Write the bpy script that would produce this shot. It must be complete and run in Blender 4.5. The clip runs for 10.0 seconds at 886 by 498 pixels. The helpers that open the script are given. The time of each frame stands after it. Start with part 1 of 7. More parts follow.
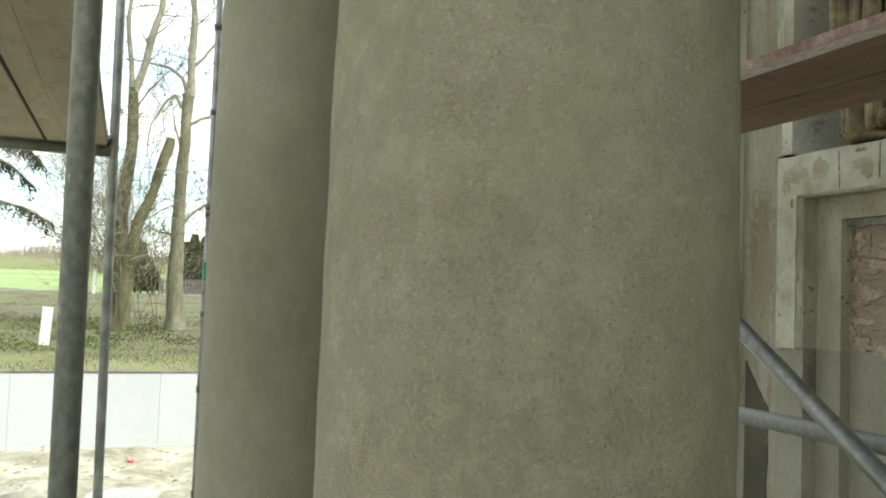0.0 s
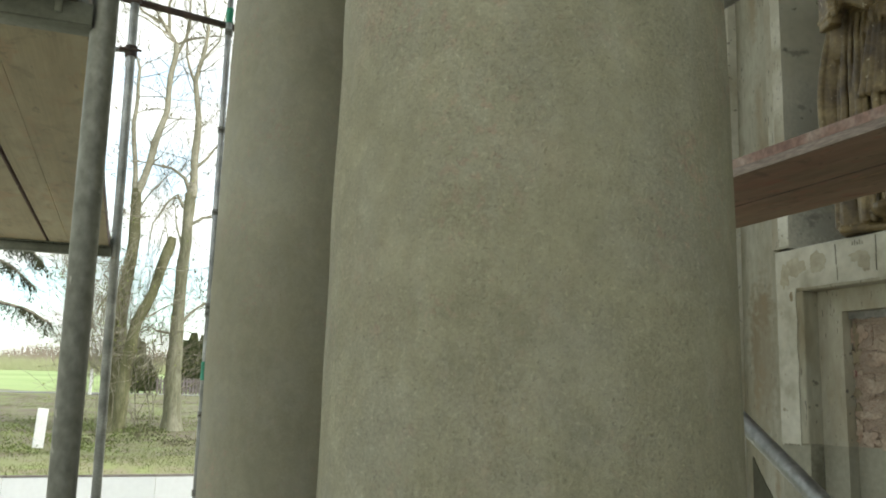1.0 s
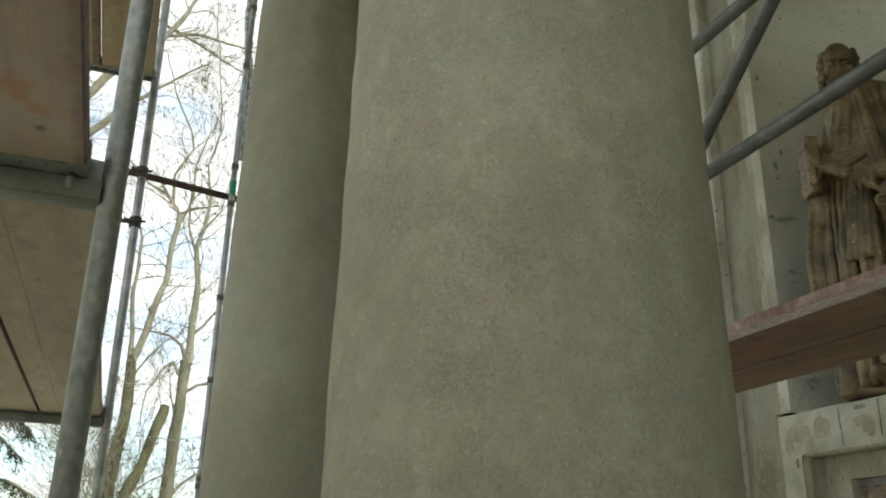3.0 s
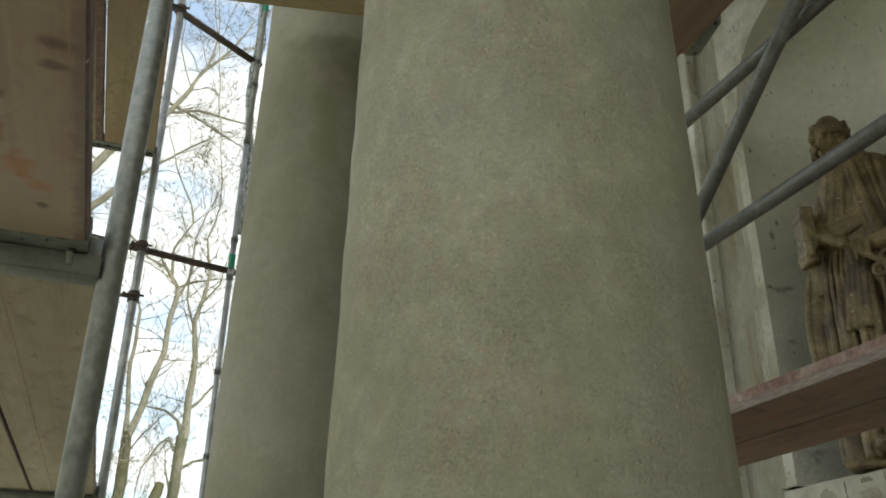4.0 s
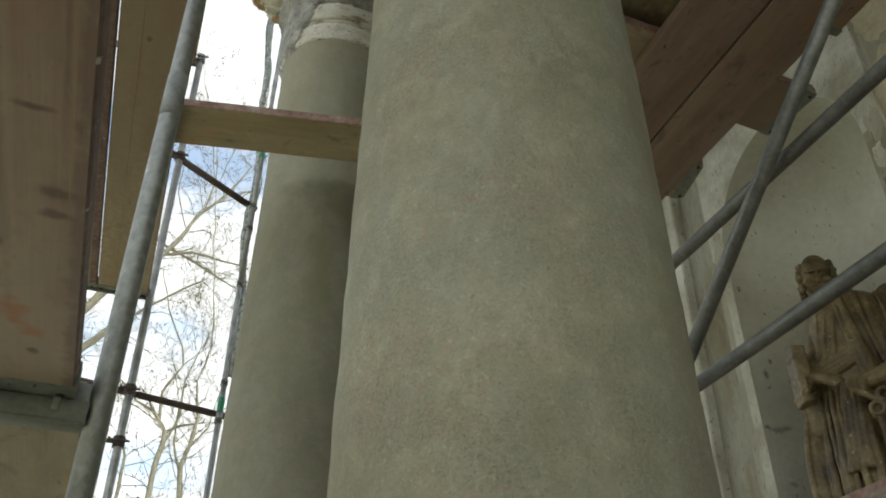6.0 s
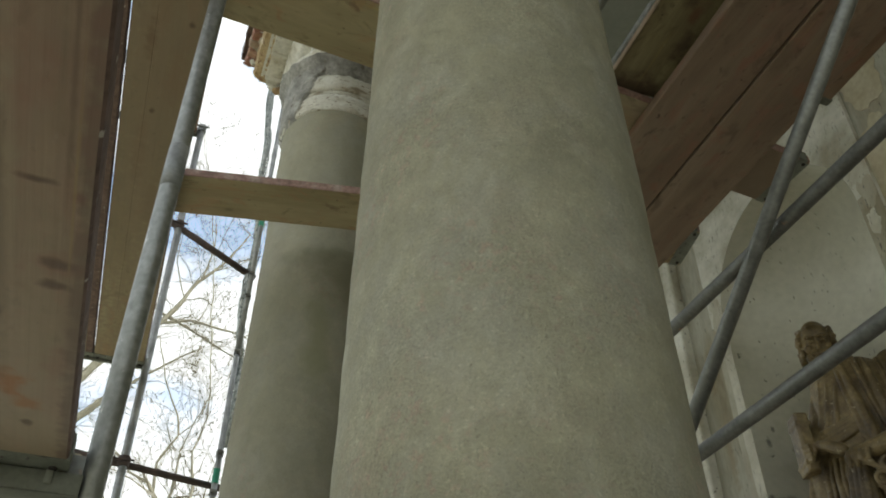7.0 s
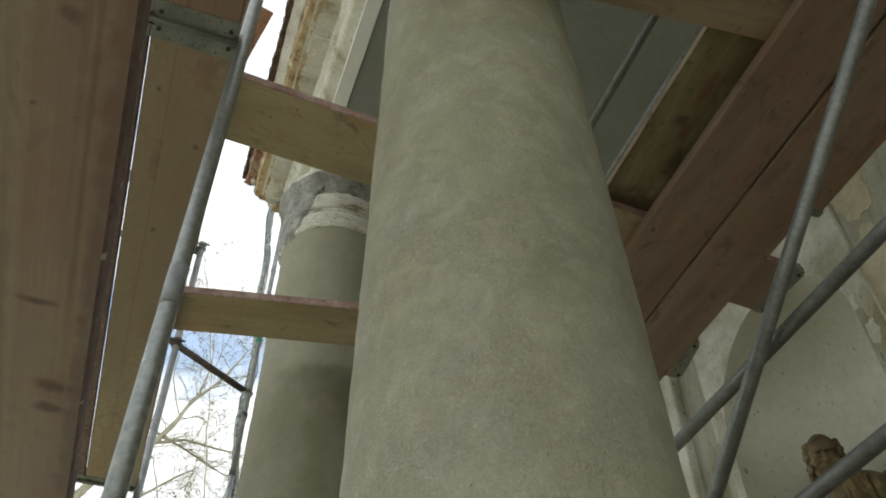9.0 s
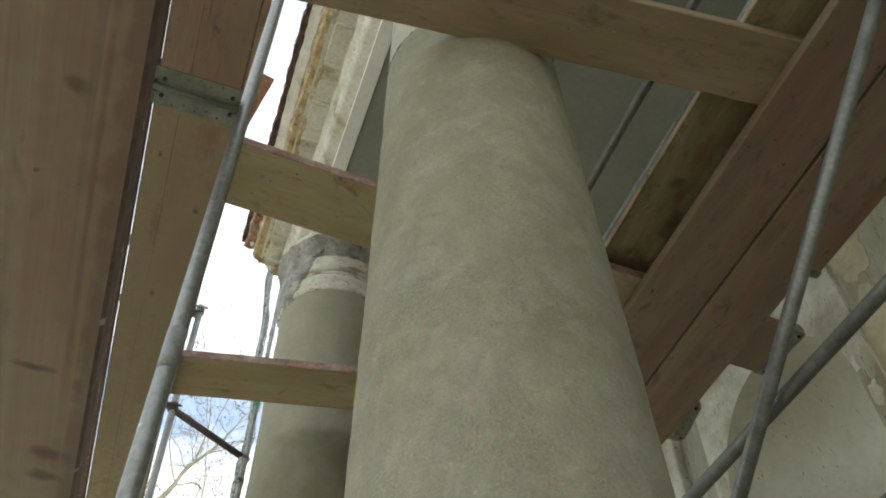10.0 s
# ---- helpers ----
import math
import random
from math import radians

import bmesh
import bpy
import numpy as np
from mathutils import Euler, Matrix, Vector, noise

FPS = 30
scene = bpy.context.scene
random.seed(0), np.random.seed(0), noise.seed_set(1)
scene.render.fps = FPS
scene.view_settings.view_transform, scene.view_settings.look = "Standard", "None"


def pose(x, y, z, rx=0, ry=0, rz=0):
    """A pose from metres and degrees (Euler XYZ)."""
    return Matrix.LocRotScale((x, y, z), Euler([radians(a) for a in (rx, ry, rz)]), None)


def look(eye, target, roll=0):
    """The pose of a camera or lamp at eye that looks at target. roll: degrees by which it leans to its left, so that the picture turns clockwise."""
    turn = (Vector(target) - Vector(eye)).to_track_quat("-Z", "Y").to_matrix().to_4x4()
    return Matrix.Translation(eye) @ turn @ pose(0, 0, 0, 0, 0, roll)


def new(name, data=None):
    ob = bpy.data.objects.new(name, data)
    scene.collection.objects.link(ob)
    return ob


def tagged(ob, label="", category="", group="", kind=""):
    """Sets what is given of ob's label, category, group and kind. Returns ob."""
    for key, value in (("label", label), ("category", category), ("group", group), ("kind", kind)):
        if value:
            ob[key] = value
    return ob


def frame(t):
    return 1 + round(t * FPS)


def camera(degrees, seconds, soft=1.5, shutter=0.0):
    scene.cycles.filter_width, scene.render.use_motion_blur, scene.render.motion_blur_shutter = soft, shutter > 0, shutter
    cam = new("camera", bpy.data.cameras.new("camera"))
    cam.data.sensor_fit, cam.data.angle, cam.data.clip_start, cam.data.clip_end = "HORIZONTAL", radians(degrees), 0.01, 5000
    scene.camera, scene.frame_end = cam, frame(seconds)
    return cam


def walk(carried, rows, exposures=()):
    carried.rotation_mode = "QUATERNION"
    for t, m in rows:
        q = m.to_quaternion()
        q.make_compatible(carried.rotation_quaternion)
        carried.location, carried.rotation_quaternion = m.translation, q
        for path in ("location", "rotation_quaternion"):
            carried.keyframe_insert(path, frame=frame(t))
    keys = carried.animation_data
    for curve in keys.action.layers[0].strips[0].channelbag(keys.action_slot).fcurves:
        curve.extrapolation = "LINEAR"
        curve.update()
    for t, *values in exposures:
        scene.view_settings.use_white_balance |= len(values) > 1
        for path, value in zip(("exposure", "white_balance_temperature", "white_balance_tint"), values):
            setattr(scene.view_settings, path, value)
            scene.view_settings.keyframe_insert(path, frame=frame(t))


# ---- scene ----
# The camera stands in one place and tilts up about a pivot just behind its lens; x runs towards the church wall, y along the row of columns.
cam = camera(54.35, 10.0, soft=1.9)
ROWS = [
    (0.0, 0.0068, 0.0221, 1.5906, 92.989, -2.005, -20.248),
    (0.5, 0.0060, 0.0195, 1.5923, 96.074, -1.793, -20.243),
    (1.0, 0.0052, 0.0167, 1.5940, 99.345, -1.428, -20.201),
    (1.5, 0.0043, 0.0137, 1.5955, 102.671, -1.272, -20.194),
    (2.0, 0.0035, 0.0113, 1.5966, 105.311, -1.172, -20.211),
    (2.5, 0.0027, 0.0090, 1.5975, 107.711, -1.121, -20.249),
    (4.0, 0.0006, 0.0020, 1.5996, 114.993, -0.598, -20.220),
    (4.5, 0.0000, 0.0000, 1.6000, 117.026, -0.479, -20.219),
    (5.0, -0.0007, -0.0026, 1.6004, 119.584, -0.293, -20.556),
    (5.5, -0.0014, -0.0049, 1.6007, 121.970, -0.151, -20.549),
    (7.0, -0.0035, -0.0116, 1.6009, 128.681, 0.211, -20.451),
    (7.5, -0.0041, -0.0137, 1.6008, 130.761, 0.372, -20.384),
    (8.0, -0.0046, -0.0155, 1.6007, 132.458, 0.521, -20.260),
    (8.5, -0.0052, -0.0173, 1.6004, 134.292, 0.616, -20.191),
    (9.0, -0.0057, -0.0192, 1.6002, 136.212, 0.749, -20.092),
    (9.5, -0.0063, -0.0212, 1.5998, 138.290, 0.835, -20.057),
    (10.0, -0.0069, -0.0232, 1.5993, 140.320, 0.949, -19.979),
]
walk(cam, [(t, pose(*row)) for t, *row in ROWS], exposures=[(0.0, -0.49, 6430, 10.5), (2.0, -0.76, 6440, 11), (4.0, -0.87, 6430, 12), (7.5, -0.87, 6350, 13.5), (9.0, -0.78, 6330, 13.5), (10.0, -0.57, 6320, 14)])

# ---- light ----
SUN_EL, SUN_AZ = 42.0, 122.0
world = bpy.data.worlds.new("sky")
scene.world = world
world.use_nodes = True
wn, wl = world.node_tree.nodes, world.node_tree.links
wn.clear()
w_out = wn.new("ShaderNodeOutputWorld")
w_bg = wn.new("ShaderNodeBackground")
w_sky = wn.new("ShaderNodeTexSky")
w_sky.sky_type = "NISHITA"
w_sky.sun_disc = False
w_sky.sun_elevation, w_sky.sun_rotation = radians(SUN_EL), radians(SUN_AZ)
w_co = wn.new("ShaderNodeTexCoord")
w_map = wn.new("ShaderNodeMapping")
w_map.inputs["Scale"].default_value = (1.0, 1.0, 2.2)
w_noise = wn.new("ShaderNodeTexNoise")
w_noise.inputs["Scale"].default_value, w_noise.inputs["Detail"].default_value = 5.5, 5.0
w_ramp = wn.new("ShaderNodeValToRGB")
w_ramp.color_ramp.elements[0].color = (0.22, 0.22, 0.22, 1)
w_ramp.color_ramp.elements[0].position, w_ramp.color_ramp.elements[1].position = 0.33, 0.50
w_mix = wn.new("ShaderNodeMix")
w_mix.data_type = "RGBA"
w_mix.inputs["B"].default_value = (16.4, 17.0, 16.2, 1.0)
wl.new(w_co.outputs["Generated"], w_map.inputs["Vector"])
wl.new(w_map.outputs["Vector"], w_noise.inputs["Vector"])
wl.new(w_noise.outputs["Fac"], w_ramp.inputs["Fac"])
wl.new(w_ramp.outputs["Color"], w_mix.inputs["Factor"])
w_gain = wn.new("ShaderNodeVectorMath")
w_gain.operation = "MULTIPLY"
w_gain.inputs[1].default_value = (3.9, 4.45, 4.15)
wl.new(w_sky.outputs["Color"], w_gain.inputs[0])
wl.new(w_gain.outputs[0], w_mix.inputs["A"])
wl.new(w_mix.outputs["Result"], w_bg.inputs["Color"])
wl.new(w_bg.outputs["Background"], w_out.inputs["Surface"])
w_bg.inputs["Strength"].default_value = 0.15

sun_data = bpy.data.lights.new("sun", "SUN")
sun_data.energy, sun_data.angle, sun_data.color = 4.5, radians(10), (1.0, 0.96, 0.9)
sun = new("sun", sun_data)
sun.matrix_world = look((50 * math.sin(radians(SUN_AZ)) * math.cos(radians(SUN_EL)), 50 * math.cos(radians(SUN_AZ)) * math.cos(radians(SUN_EL)),
                         50 * math.sin(radians(SUN_EL))), (0, 0, 0))


# ---- materials ----
def mat(name, colours, scale=6.0, rough=0.8, bump=0.2, metal=0.0, stretch=(1, 1, 1), fine=60.0, fine_amount=0.25,
        spots=None, spot_scale=30.0, spot_at=0.62, vary=0.12, bump_dist=0.01, detail=6.0, distort=0.0, dashes=None, dash_scale=9.0, dash_at=0.66):
    """A mottled material: a ramp of colours over coarse noise, finer grain over it, spots of dirt, relief."""
    m = bpy.data.materials.new(name)
    m.use_nodes = True
    n, l = m.node_tree.nodes, m.node_tree.links
    b = n["Principled BSDF"]
    co = n.new("ShaderNodeTexCoord")
    info = n.new("ShaderNodeObjectInfo")
    off = n.new("ShaderNodeVectorMath")
    off.operation = "MULTIPLY_ADD"
    off.inputs[1].default_value = (7.3, 11.1, 5.7)
    l.new(info.outputs["Random"], off.inputs[0])
    l.new(co.outputs["Object"], off.inputs[2])
    mp = n.new("ShaderNodeMapping")
    mp.inputs["Scale"].default_value = stretch
    l.new(off.outputs[0], mp.inputs["Vector"])
    big = n.new("ShaderNodeTexNoise")
    big.inputs["Scale"].default_value, big.inputs["Detail"].default_value = scale, detail
    big.inputs["Distortion"].default_value = distort
    l.new(mp.outputs[0], big.inputs["Vector"])
    ramp = n.new("ShaderNodeValToRGB")
    el = ramp.color_ramp.elements
    el[0].position, el[0].color = colours[0][0], (*colours[0][1], 1)
    el[1].position, el[1].color = colours[-1][0], (*colours[-1][1], 1)
    for p, c in colours[1:-1]:
        e = el.new(p)
        e.color = (*c, 1)
    l.new(big.outputs["Fac"], ramp.inputs["Fac"])
    small = n.new("ShaderNodeTexNoise")
    small.inputs["Scale"].default_value, small.inputs["Detail"].default_value = fine, 3.0
    l.new(mp.outputs[0], small.inputs["Vector"])
    grain = n.new("ShaderNodeMapRange")
    grain.inputs["To Min"].default_value, grain.inputs["To Max"].default_value = 1 - fine_amount, 1 + fine_amount
    grain.inputs["From Min"].default_value, grain.inputs["From Max"].default_value = 0.3, 0.7
    l.new(small.outputs["Fac"], grain.inputs["Value"])
    tone = n.new("ShaderNodeMapRange")
    tone.inputs["To Min"].default_value, tone.inputs["To Max"].default_value = 1 - vary, 1 + vary
    l.new(info.outputs["Random"], tone.inputs["Value"])
    both = n.new("ShaderNodeMath")
    both.operation = "MULTIPLY"
    l.new(grain.outputs[0], both.inputs[0])
    l.new(tone.outputs[0], both.inputs[1])
    col = n.new("ShaderNodeVectorMath")
    col.operation = "SCALE"
    l.new(ramp.outputs["Color"], col.inputs[0])
    l.new(both.outputs[0], col.inputs["Scale"])
    result = col.outputs[0]
    if spots:
        sp = n.new("ShaderNodeTexNoise")
        sp.inputs["Scale"].default_value, sp.inputs["Detail"].default_value = spot_scale, 4.0
        l.new(mp.outputs[0], sp.inputs["Vector"])
        cut = n.new("ShaderNodeMapRange")
        cut.inputs["From Min"].default_value, cut.inputs["From Max"].default_value = spot_at, spot_at + 0.05
        l.new(sp.outputs["Fac"], cut.inputs["Value"])
        mx = n.new("ShaderNodeMix")
        mx.data_type = "RGBA"
        mx.inputs["B"].default_value = (*spots, 1)
        l.new(cut.outputs[0], mx.inputs["Factor"])
        l.new(result, mx.inputs["A"])
        result = mx.outputs["Result"]
    if dashes:
        turn = n.new("ShaderNodeMapping")
        turn.inputs["Rotation"].default_value = (radians(-28), 0, 0)
        turn.inputs["Scale"].default_value = (1.0, 5.0, 1.0)
        l.new(co.outputs["Object"], turn.inputs["Vector"])
        dn = n.new("ShaderNodeTexNoise")
        dn.inputs["Scale"].default_value, dn.inputs["Detail"].default_value = dash_scale, 2.5
        l.new(turn.outputs[0], dn.inputs["Vector"])
        dc = n.new("ShaderNodeMapRange")
        dc.inputs["From Min"].default_value, dc.inputs["From Max"].default_value = dash_at, dash_at + 0.03
        dc.inputs["To Max"].default_value = 0.85
        l.new(dn.outputs["Fac"], dc.inputs["Value"])
        dm = n.new("ShaderNodeMix")
        dm.data_type = "RGBA"
        dm.inputs["B"].default_value = (*dashes, 1)
        l.new(dc.outputs[0], dm.inputs["Factor"])
        l.new(result, dm.inputs["A"])
        result = dm.outputs["Result"]
    l.new(result, b.inputs["Base Color"])
    b.inputs["Metallic"].default_value = metal
    rr = n.new("ShaderNodeMapRange")
    rr.inputs["To Min"].default_value, rr.inputs["To Max"].default_value = rough - 0.12, min(1.0, rough + 0.12)
    l.new(big.outputs["Fac"], rr.inputs["Value"])
    l.new(rr.outputs[0], b.inputs["Roughness"])
    if bump:
        mixh = n.new("ShaderNodeMath")
        mixh.operation = "MULTIPLY_ADD"
        mixh.inputs[1].default_value = 0.6
        l.new(small.outputs["Fac"], mixh.inputs[0])
        l.new(big.outputs["Fac"], mixh.inputs[2])
        bp = n.new("ShaderNodeBump")
        bp.inputs["Strength"].default_value, bp.inputs["Distance"].default_value = bump, bump_dist
        l.new(mixh.outputs[0], bp.inputs["Height"])
        l.new(bp.outputs["Normal"], b.inputs["Normal"])
    return m




def plaster_material(name="new_plaster", low_tone=1.0, pale_above=0.0, ashen=0.0, coarse=1.0):
    """Coarse float-finished plaster: cloudy stains, trowel patches, pits and grains."""
    m = bpy.data.materials.new(name)
    m.use_nodes = True
    n, l = m.node_tree.nodes, m.node_tree.links
    b = n["Principled BSDF"]
    co = n.new("ShaderNodeTexCoord")

    def noise_tex(scale, detail, rough=0.5, stretch=(1, 1, 1), distort=0.0):
        mp = n.new("ShaderNodeMapping")
        mp.inputs["Scale"].default_value = stretch
        l.new(co.outputs["Object"], mp.inputs["Vector"])
        t = n.new("ShaderNodeTexNoise")
        t.inputs["Scale"].default_value, t.inputs["Detail"].default_value = scale, detail
        t.inputs["Roughness"].default_value, t.inputs["Distortion"].default_value = rough, distort
        l.new(mp.outputs[0], t.inputs["Vector"])
        return t.outputs["Fac"]

    def span(v, a, b_, c, d):
        r = n.new("ShaderNodeMapRange")
        for k, x in zip(("From Min", "From Max", "To Min", "To Max"), (a, b_, c, d)):
            r.inputs[k].default_value = x
        l.new(v, r.inputs["Value"])
        return r.outputs[0]

    def maths(op, a, b_):
        q = n.new("ShaderNodeMath")
        q.operation = op
        for k, x in enumerate((a, b_)):
            if isinstance(x, (int, float)):
                q.inputs[k].default_value = x
            else:
                l.new(x, q.inputs[k])
        return q.outputs[0]
    cloud = noise_tex(1.5, 6.0, 0.6, (1, 1, 0.6), 0.3)
    patch = noise_tex(6.5, 8.0, 0.66, (1, 1, 0.7), 0.4)
    lump = noise_tex(34.0, 4.0, 0.6, (1, 1, 0.7))
    grain = noise_tex(150.0, 4.0, 0.65)
    drag = noise_tex(38.0, 4.0, 0.6, (1, 1, 0.85), 0.5)
    sand = noise_tex(420.0, 2.0)
    tint = noise_tex(3.4, 6.0, 0.65)
    cool = noise_tex(5.2, 9.0, 0.72, (1, 1, 0.7), 0.3)
    smear = noise_tex(11.0, 8.0, 0.66, (1, 1, 0.9), 0.4)
    ramp = n.new("ShaderNodeValToRGB")
    e = ramp.color_ramp.elements
    e[0].position, e[0].color = 0.36, (0.216, 0.204, 0.134, 1)
    e[1].position, e[1].color = 0.64, (0.303, 0.287, 0.195, 1)
    l.new(maths("ADD", maths("MULTIPLY", cloud, 0.55), maths("MULTIPLY", patch, 0.45)), ramp.inputs["Fac"])
    warm = n.new("ShaderNodeMix")
    warm.data_type = "RGBA"
    warm.inputs["B"].default_value = (0.283, 0.240, 0.170, 1)
    l.new(span(tint, 0.54, 0.72, 0.0, 0.5), warm.inputs["Factor"])
    l.new(ramp.outputs["Color"], warm.inputs["A"])
    grey = n.new("ShaderNodeMix")
    grey.data_type = "RGBA"
    grey.inputs["B"].default_value = (0.276, 0.266, 0.203, 1)
    l.new(span(cool, 0.46, 0.62, 0.0, 0.6), grey.inputs["Factor"])
    l.new(warm.outputs["Result"], grey.inputs["A"])
    rosy = n.new("ShaderNodeMix")
    rosy.data_type = "RGBA"
    rosy.inputs["B"].default_value = (0.31, 0.225, 0.165, 1)
    l.new(maths("MULTIPLY", span(noise_tex(46.0, 3.0, 0.6), 0.54, 0.64, 0.0, 0.55), span(noise_tex(2.6, 4.0, 0.6), 0.50, 0.62, 0.0, 1.0)), rosy.inputs["Factor"])
    l.new(grey.outputs["Result"], rosy.inputs["A"])
    rough_zone = span(maths("ADD", maths("MULTIPLY", patch, 0.4), maths("MULTIPLY", noise_tex(3.2, 3.0, 0.55, (1, 1, 0.8)), 0.6)), 0.42, 0.58, 0.45, 0.95)
    speck = maths("MULTIPLY", span(grain, 0.36, 0.64, -0.13 * coarse, 0.13 * coarse), rough_zone)
    gain = maths("ADD", maths("ADD", speck, span(drag, 0.3, 0.7, -0.05, 0.05)), maths("ADD", span(sand, 0.3, 0.7, -0.05, 0.05), 1.0))
    gain = maths("ADD", gain, span(smear, 0.46, 0.66, -0.05 * coarse, 0.16 * coarse))
    pit = span(noise_tex(85.0, 3.0, 0.6, (1, 1, 0.6)), 0.70, 0.75, 1.0, 0.74)
    fleck = span(maths("MULTIPLY", noise_tex(110.0, 3.0, 0.6), maths("ADD", maths("MULTIPLY", rough_zone, 0.12), 0.90)), 0.585, 0.68, 1.0, 1.0 + 0.22 * coarse)
    nick = span(maths("MULTIPLY", noise_tex(125.0, 3.0, 0.6), maths("ADD", maths("MULTIPLY", rough_zone, 0.12), 0.90)), 0.60, 0.69, 1.0, 1.0 - 0.20 * coarse)
    gain = maths("MULTIPLY", gain, nick)
    scar = span(noise_tex(13.0, 6.0, 0.7, (1, 1, 0.6), 0.8), 0.62, 0.70, 1.0, 0.90)
    gain = maths("MULTIPLY", maths("MULTIPLY", maths("MULTIPLY", gain, pit), fleck), scar)
    if pale_above:
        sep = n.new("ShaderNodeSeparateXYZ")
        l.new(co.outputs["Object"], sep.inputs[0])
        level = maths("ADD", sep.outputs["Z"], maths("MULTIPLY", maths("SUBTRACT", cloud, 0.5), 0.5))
        gain = maths("MULTIPLY", gain, span(level, pale_above - 0.10, pale_above + 0.06, low_tone, 1.0))
    out = n.new("ShaderNodeVectorMath")
    out.operation = "SCALE"
    ash = n.new("ShaderNodeMix")
    ash.data_type = "RGBA"
    ash.inputs["Factor"].default_value = ashen
    ash.inputs["B"].default_value = (0.262, 0.255, 0.218, 1)
    l.new(rosy.outputs["Result"], ash.inputs["A"])
    l.new(ash.outputs["Result"], out.inputs[0])
    l.new(gain, out.inputs["Scale"])
    l.new(out.outputs[0], b.inputs["Base Color"])
    b.inputs["Roughness"].default_value = 0.93
    height = maths("ADD", maths("MULTIPLY", maths("ADD", grain, maths("MULTIPLY", lump, 0.7)), rough_zone), maths("MULTIPLY", sand, 0.12))
    height = maths("ADD", height, maths("ADD", maths("MULTIPLY", patch, 0.6), maths("ADD", maths("MULTIPLY", smear, 0.45), maths("MULTIPLY", drag, 0.25))))
    height = maths("ADD", height, maths("MULTIPLY", maths("MULTIPLY", nick, pit), 0.8))
    bp = n.new("ShaderNodeBump")
    bp.inputs["Strength"].default_value, bp.inputs["Distance"].default_value = 0.75 * coarse, 0.008
    l.new(height, bp.inputs["Height"])
    l.new(bp.outputs["Normal"], b.inputs["Normal"])
    return m


def stained(base, name, marks, grit=30.0):
    """A copy of a material with soft-edged marks, stains and painted shade; each mark: centre, half sizes (object
    space, metres), colour, strength.
    """
    m = base.copy()
    m.name = name
    n, l = m.node_tree.nodes, m.node_tree.links
    target = n["Principled BSDF"].inputs["Base Color"]
    src = target.links[0].from_socket
    co = n.new("ShaderNodeTexCoord")
    nz = n.new("ShaderNodeTexNoise")
    nz.inputs["Scale"].default_value, nz.inputs["Detail"].default_value = grit, 6.0
    l.new(co.outputs["Object"], nz.inputs["Vector"])
    for c, r, colour, strength in marks:
        mp = n.new("ShaderNodeMapping")
        mp.inputs["Scale"].default_value = [1 / q for q in r]
        mp.inputs["Location"].default_value = [-p / q for p, q in zip(c, r)]
        l.new(co.outputs["Object"], mp.inputs["Vector"])
        d = n.new("ShaderNodeVectorMath")
        d.operation = "LENGTH"
        l.new(mp.outputs[0], d.inputs[0])
        w = n.new("ShaderNodeMath")
        w.operation = "MULTIPLY_ADD"
        w.inputs[1].default_value = 2.2
        l.new(nz.outputs["Fac"], w.inputs[0])
        l.new(d.outputs["Value"], w.inputs[2])
        k = n.new("ShaderNodeMapRange")
        k.interpolation_type = "SMOOTHSTEP"
        for key, v in zip(("From Min", "From Max", "To Min", "To Max"), (1.3, 2.5, strength, 0.0)):
            k.inputs[key].default_value = v
        l.new(w.outputs[0], k.inputs["Value"])
        x = n.new("ShaderNodeMix")
        x.data_type = "RGBA"
        x.inputs["B"].default_value = (*colour, 1)
        l.new(k.outputs[0], x.inputs["Factor"])
        l.new(src, x.inputs["A"])
        src = x.outputs["Result"]
    l.new(src, target)
    return m


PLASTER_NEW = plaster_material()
# The second column's coat is darker below about 4.43 m.
PLASTER_DARK = plaster_material("low_dark_plaster", 0.86, 4.43, 0.15, 0.4)
PLASTER_OLD = mat("old_plaster", [(0.33, (0.24, 0.20, 0.135)), (0.43, (0.50, 0.475, 0.39)), (0.7, (0.64, 0.635, 0.56))], 6.0, 0.9, 0.6, detail=9.0,
                  fine=60.0, fine_amount=0.12, spots=(0.22, 0.185, 0.13), spot_scale=26.0, spot_at=0.615, stretch=(1, 1, 2.6), vary=0.03)
CEMENT = mat("grey_cement", [(0.3, (0.16, 0.155, 0.138)), (0.5, (0.265, 0.26, 0.235)), (0.7, (0.36, 0.352, 0.318))], 9.0, 0.92, 0.8, detail=8.0, fine=50.0, spots=(0.13, 0.115, 0.09), spot_scale=24.0, spot_at=0.64, vary=0.04)
WALL_BEIGE = mat("beige_wall_plaster", [(0.32, (0.19, 0.15, 0.085)), (0.43, (0.265, 0.24, 0.165)), (0.55, (0.31, 0.295, 0.225)), (0.7, (0.36, 0.345, 0.27))], 3.6, 0.9, 0.3, detail=8.0,
                 stretch=(1, 1.3, 0.35), fine=35.0, fine_amount=0.12, spots=(0.15, 0.13, 0.10), spot_scale=40.0, spot_at=0.70, vary=0.03, dashes=(0.12, 0.11, 0.085), dash_scale=16.0, dash_at=0.66)
WALL_WHITE = mat("flaking_white_limewash", [(0.32, (0.29, 0.26, 0.18)), (0.44, (0.41, 0.39, 0.305)), (0.56, (0.53, 0.515, 0.43)), (0.7, (0.58, 0.57, 0.49))], 3.0, 0.85, 0.25,
                 fine=30.0, fine_amount=0.08, spots=(0.20, 0.19, 0.17), spot_scale=48.0, spot_at=0.69, vary=0.03, dashes=(0.15, 0.14, 0.12), dash_scale=26.0, dash_at=0.655)
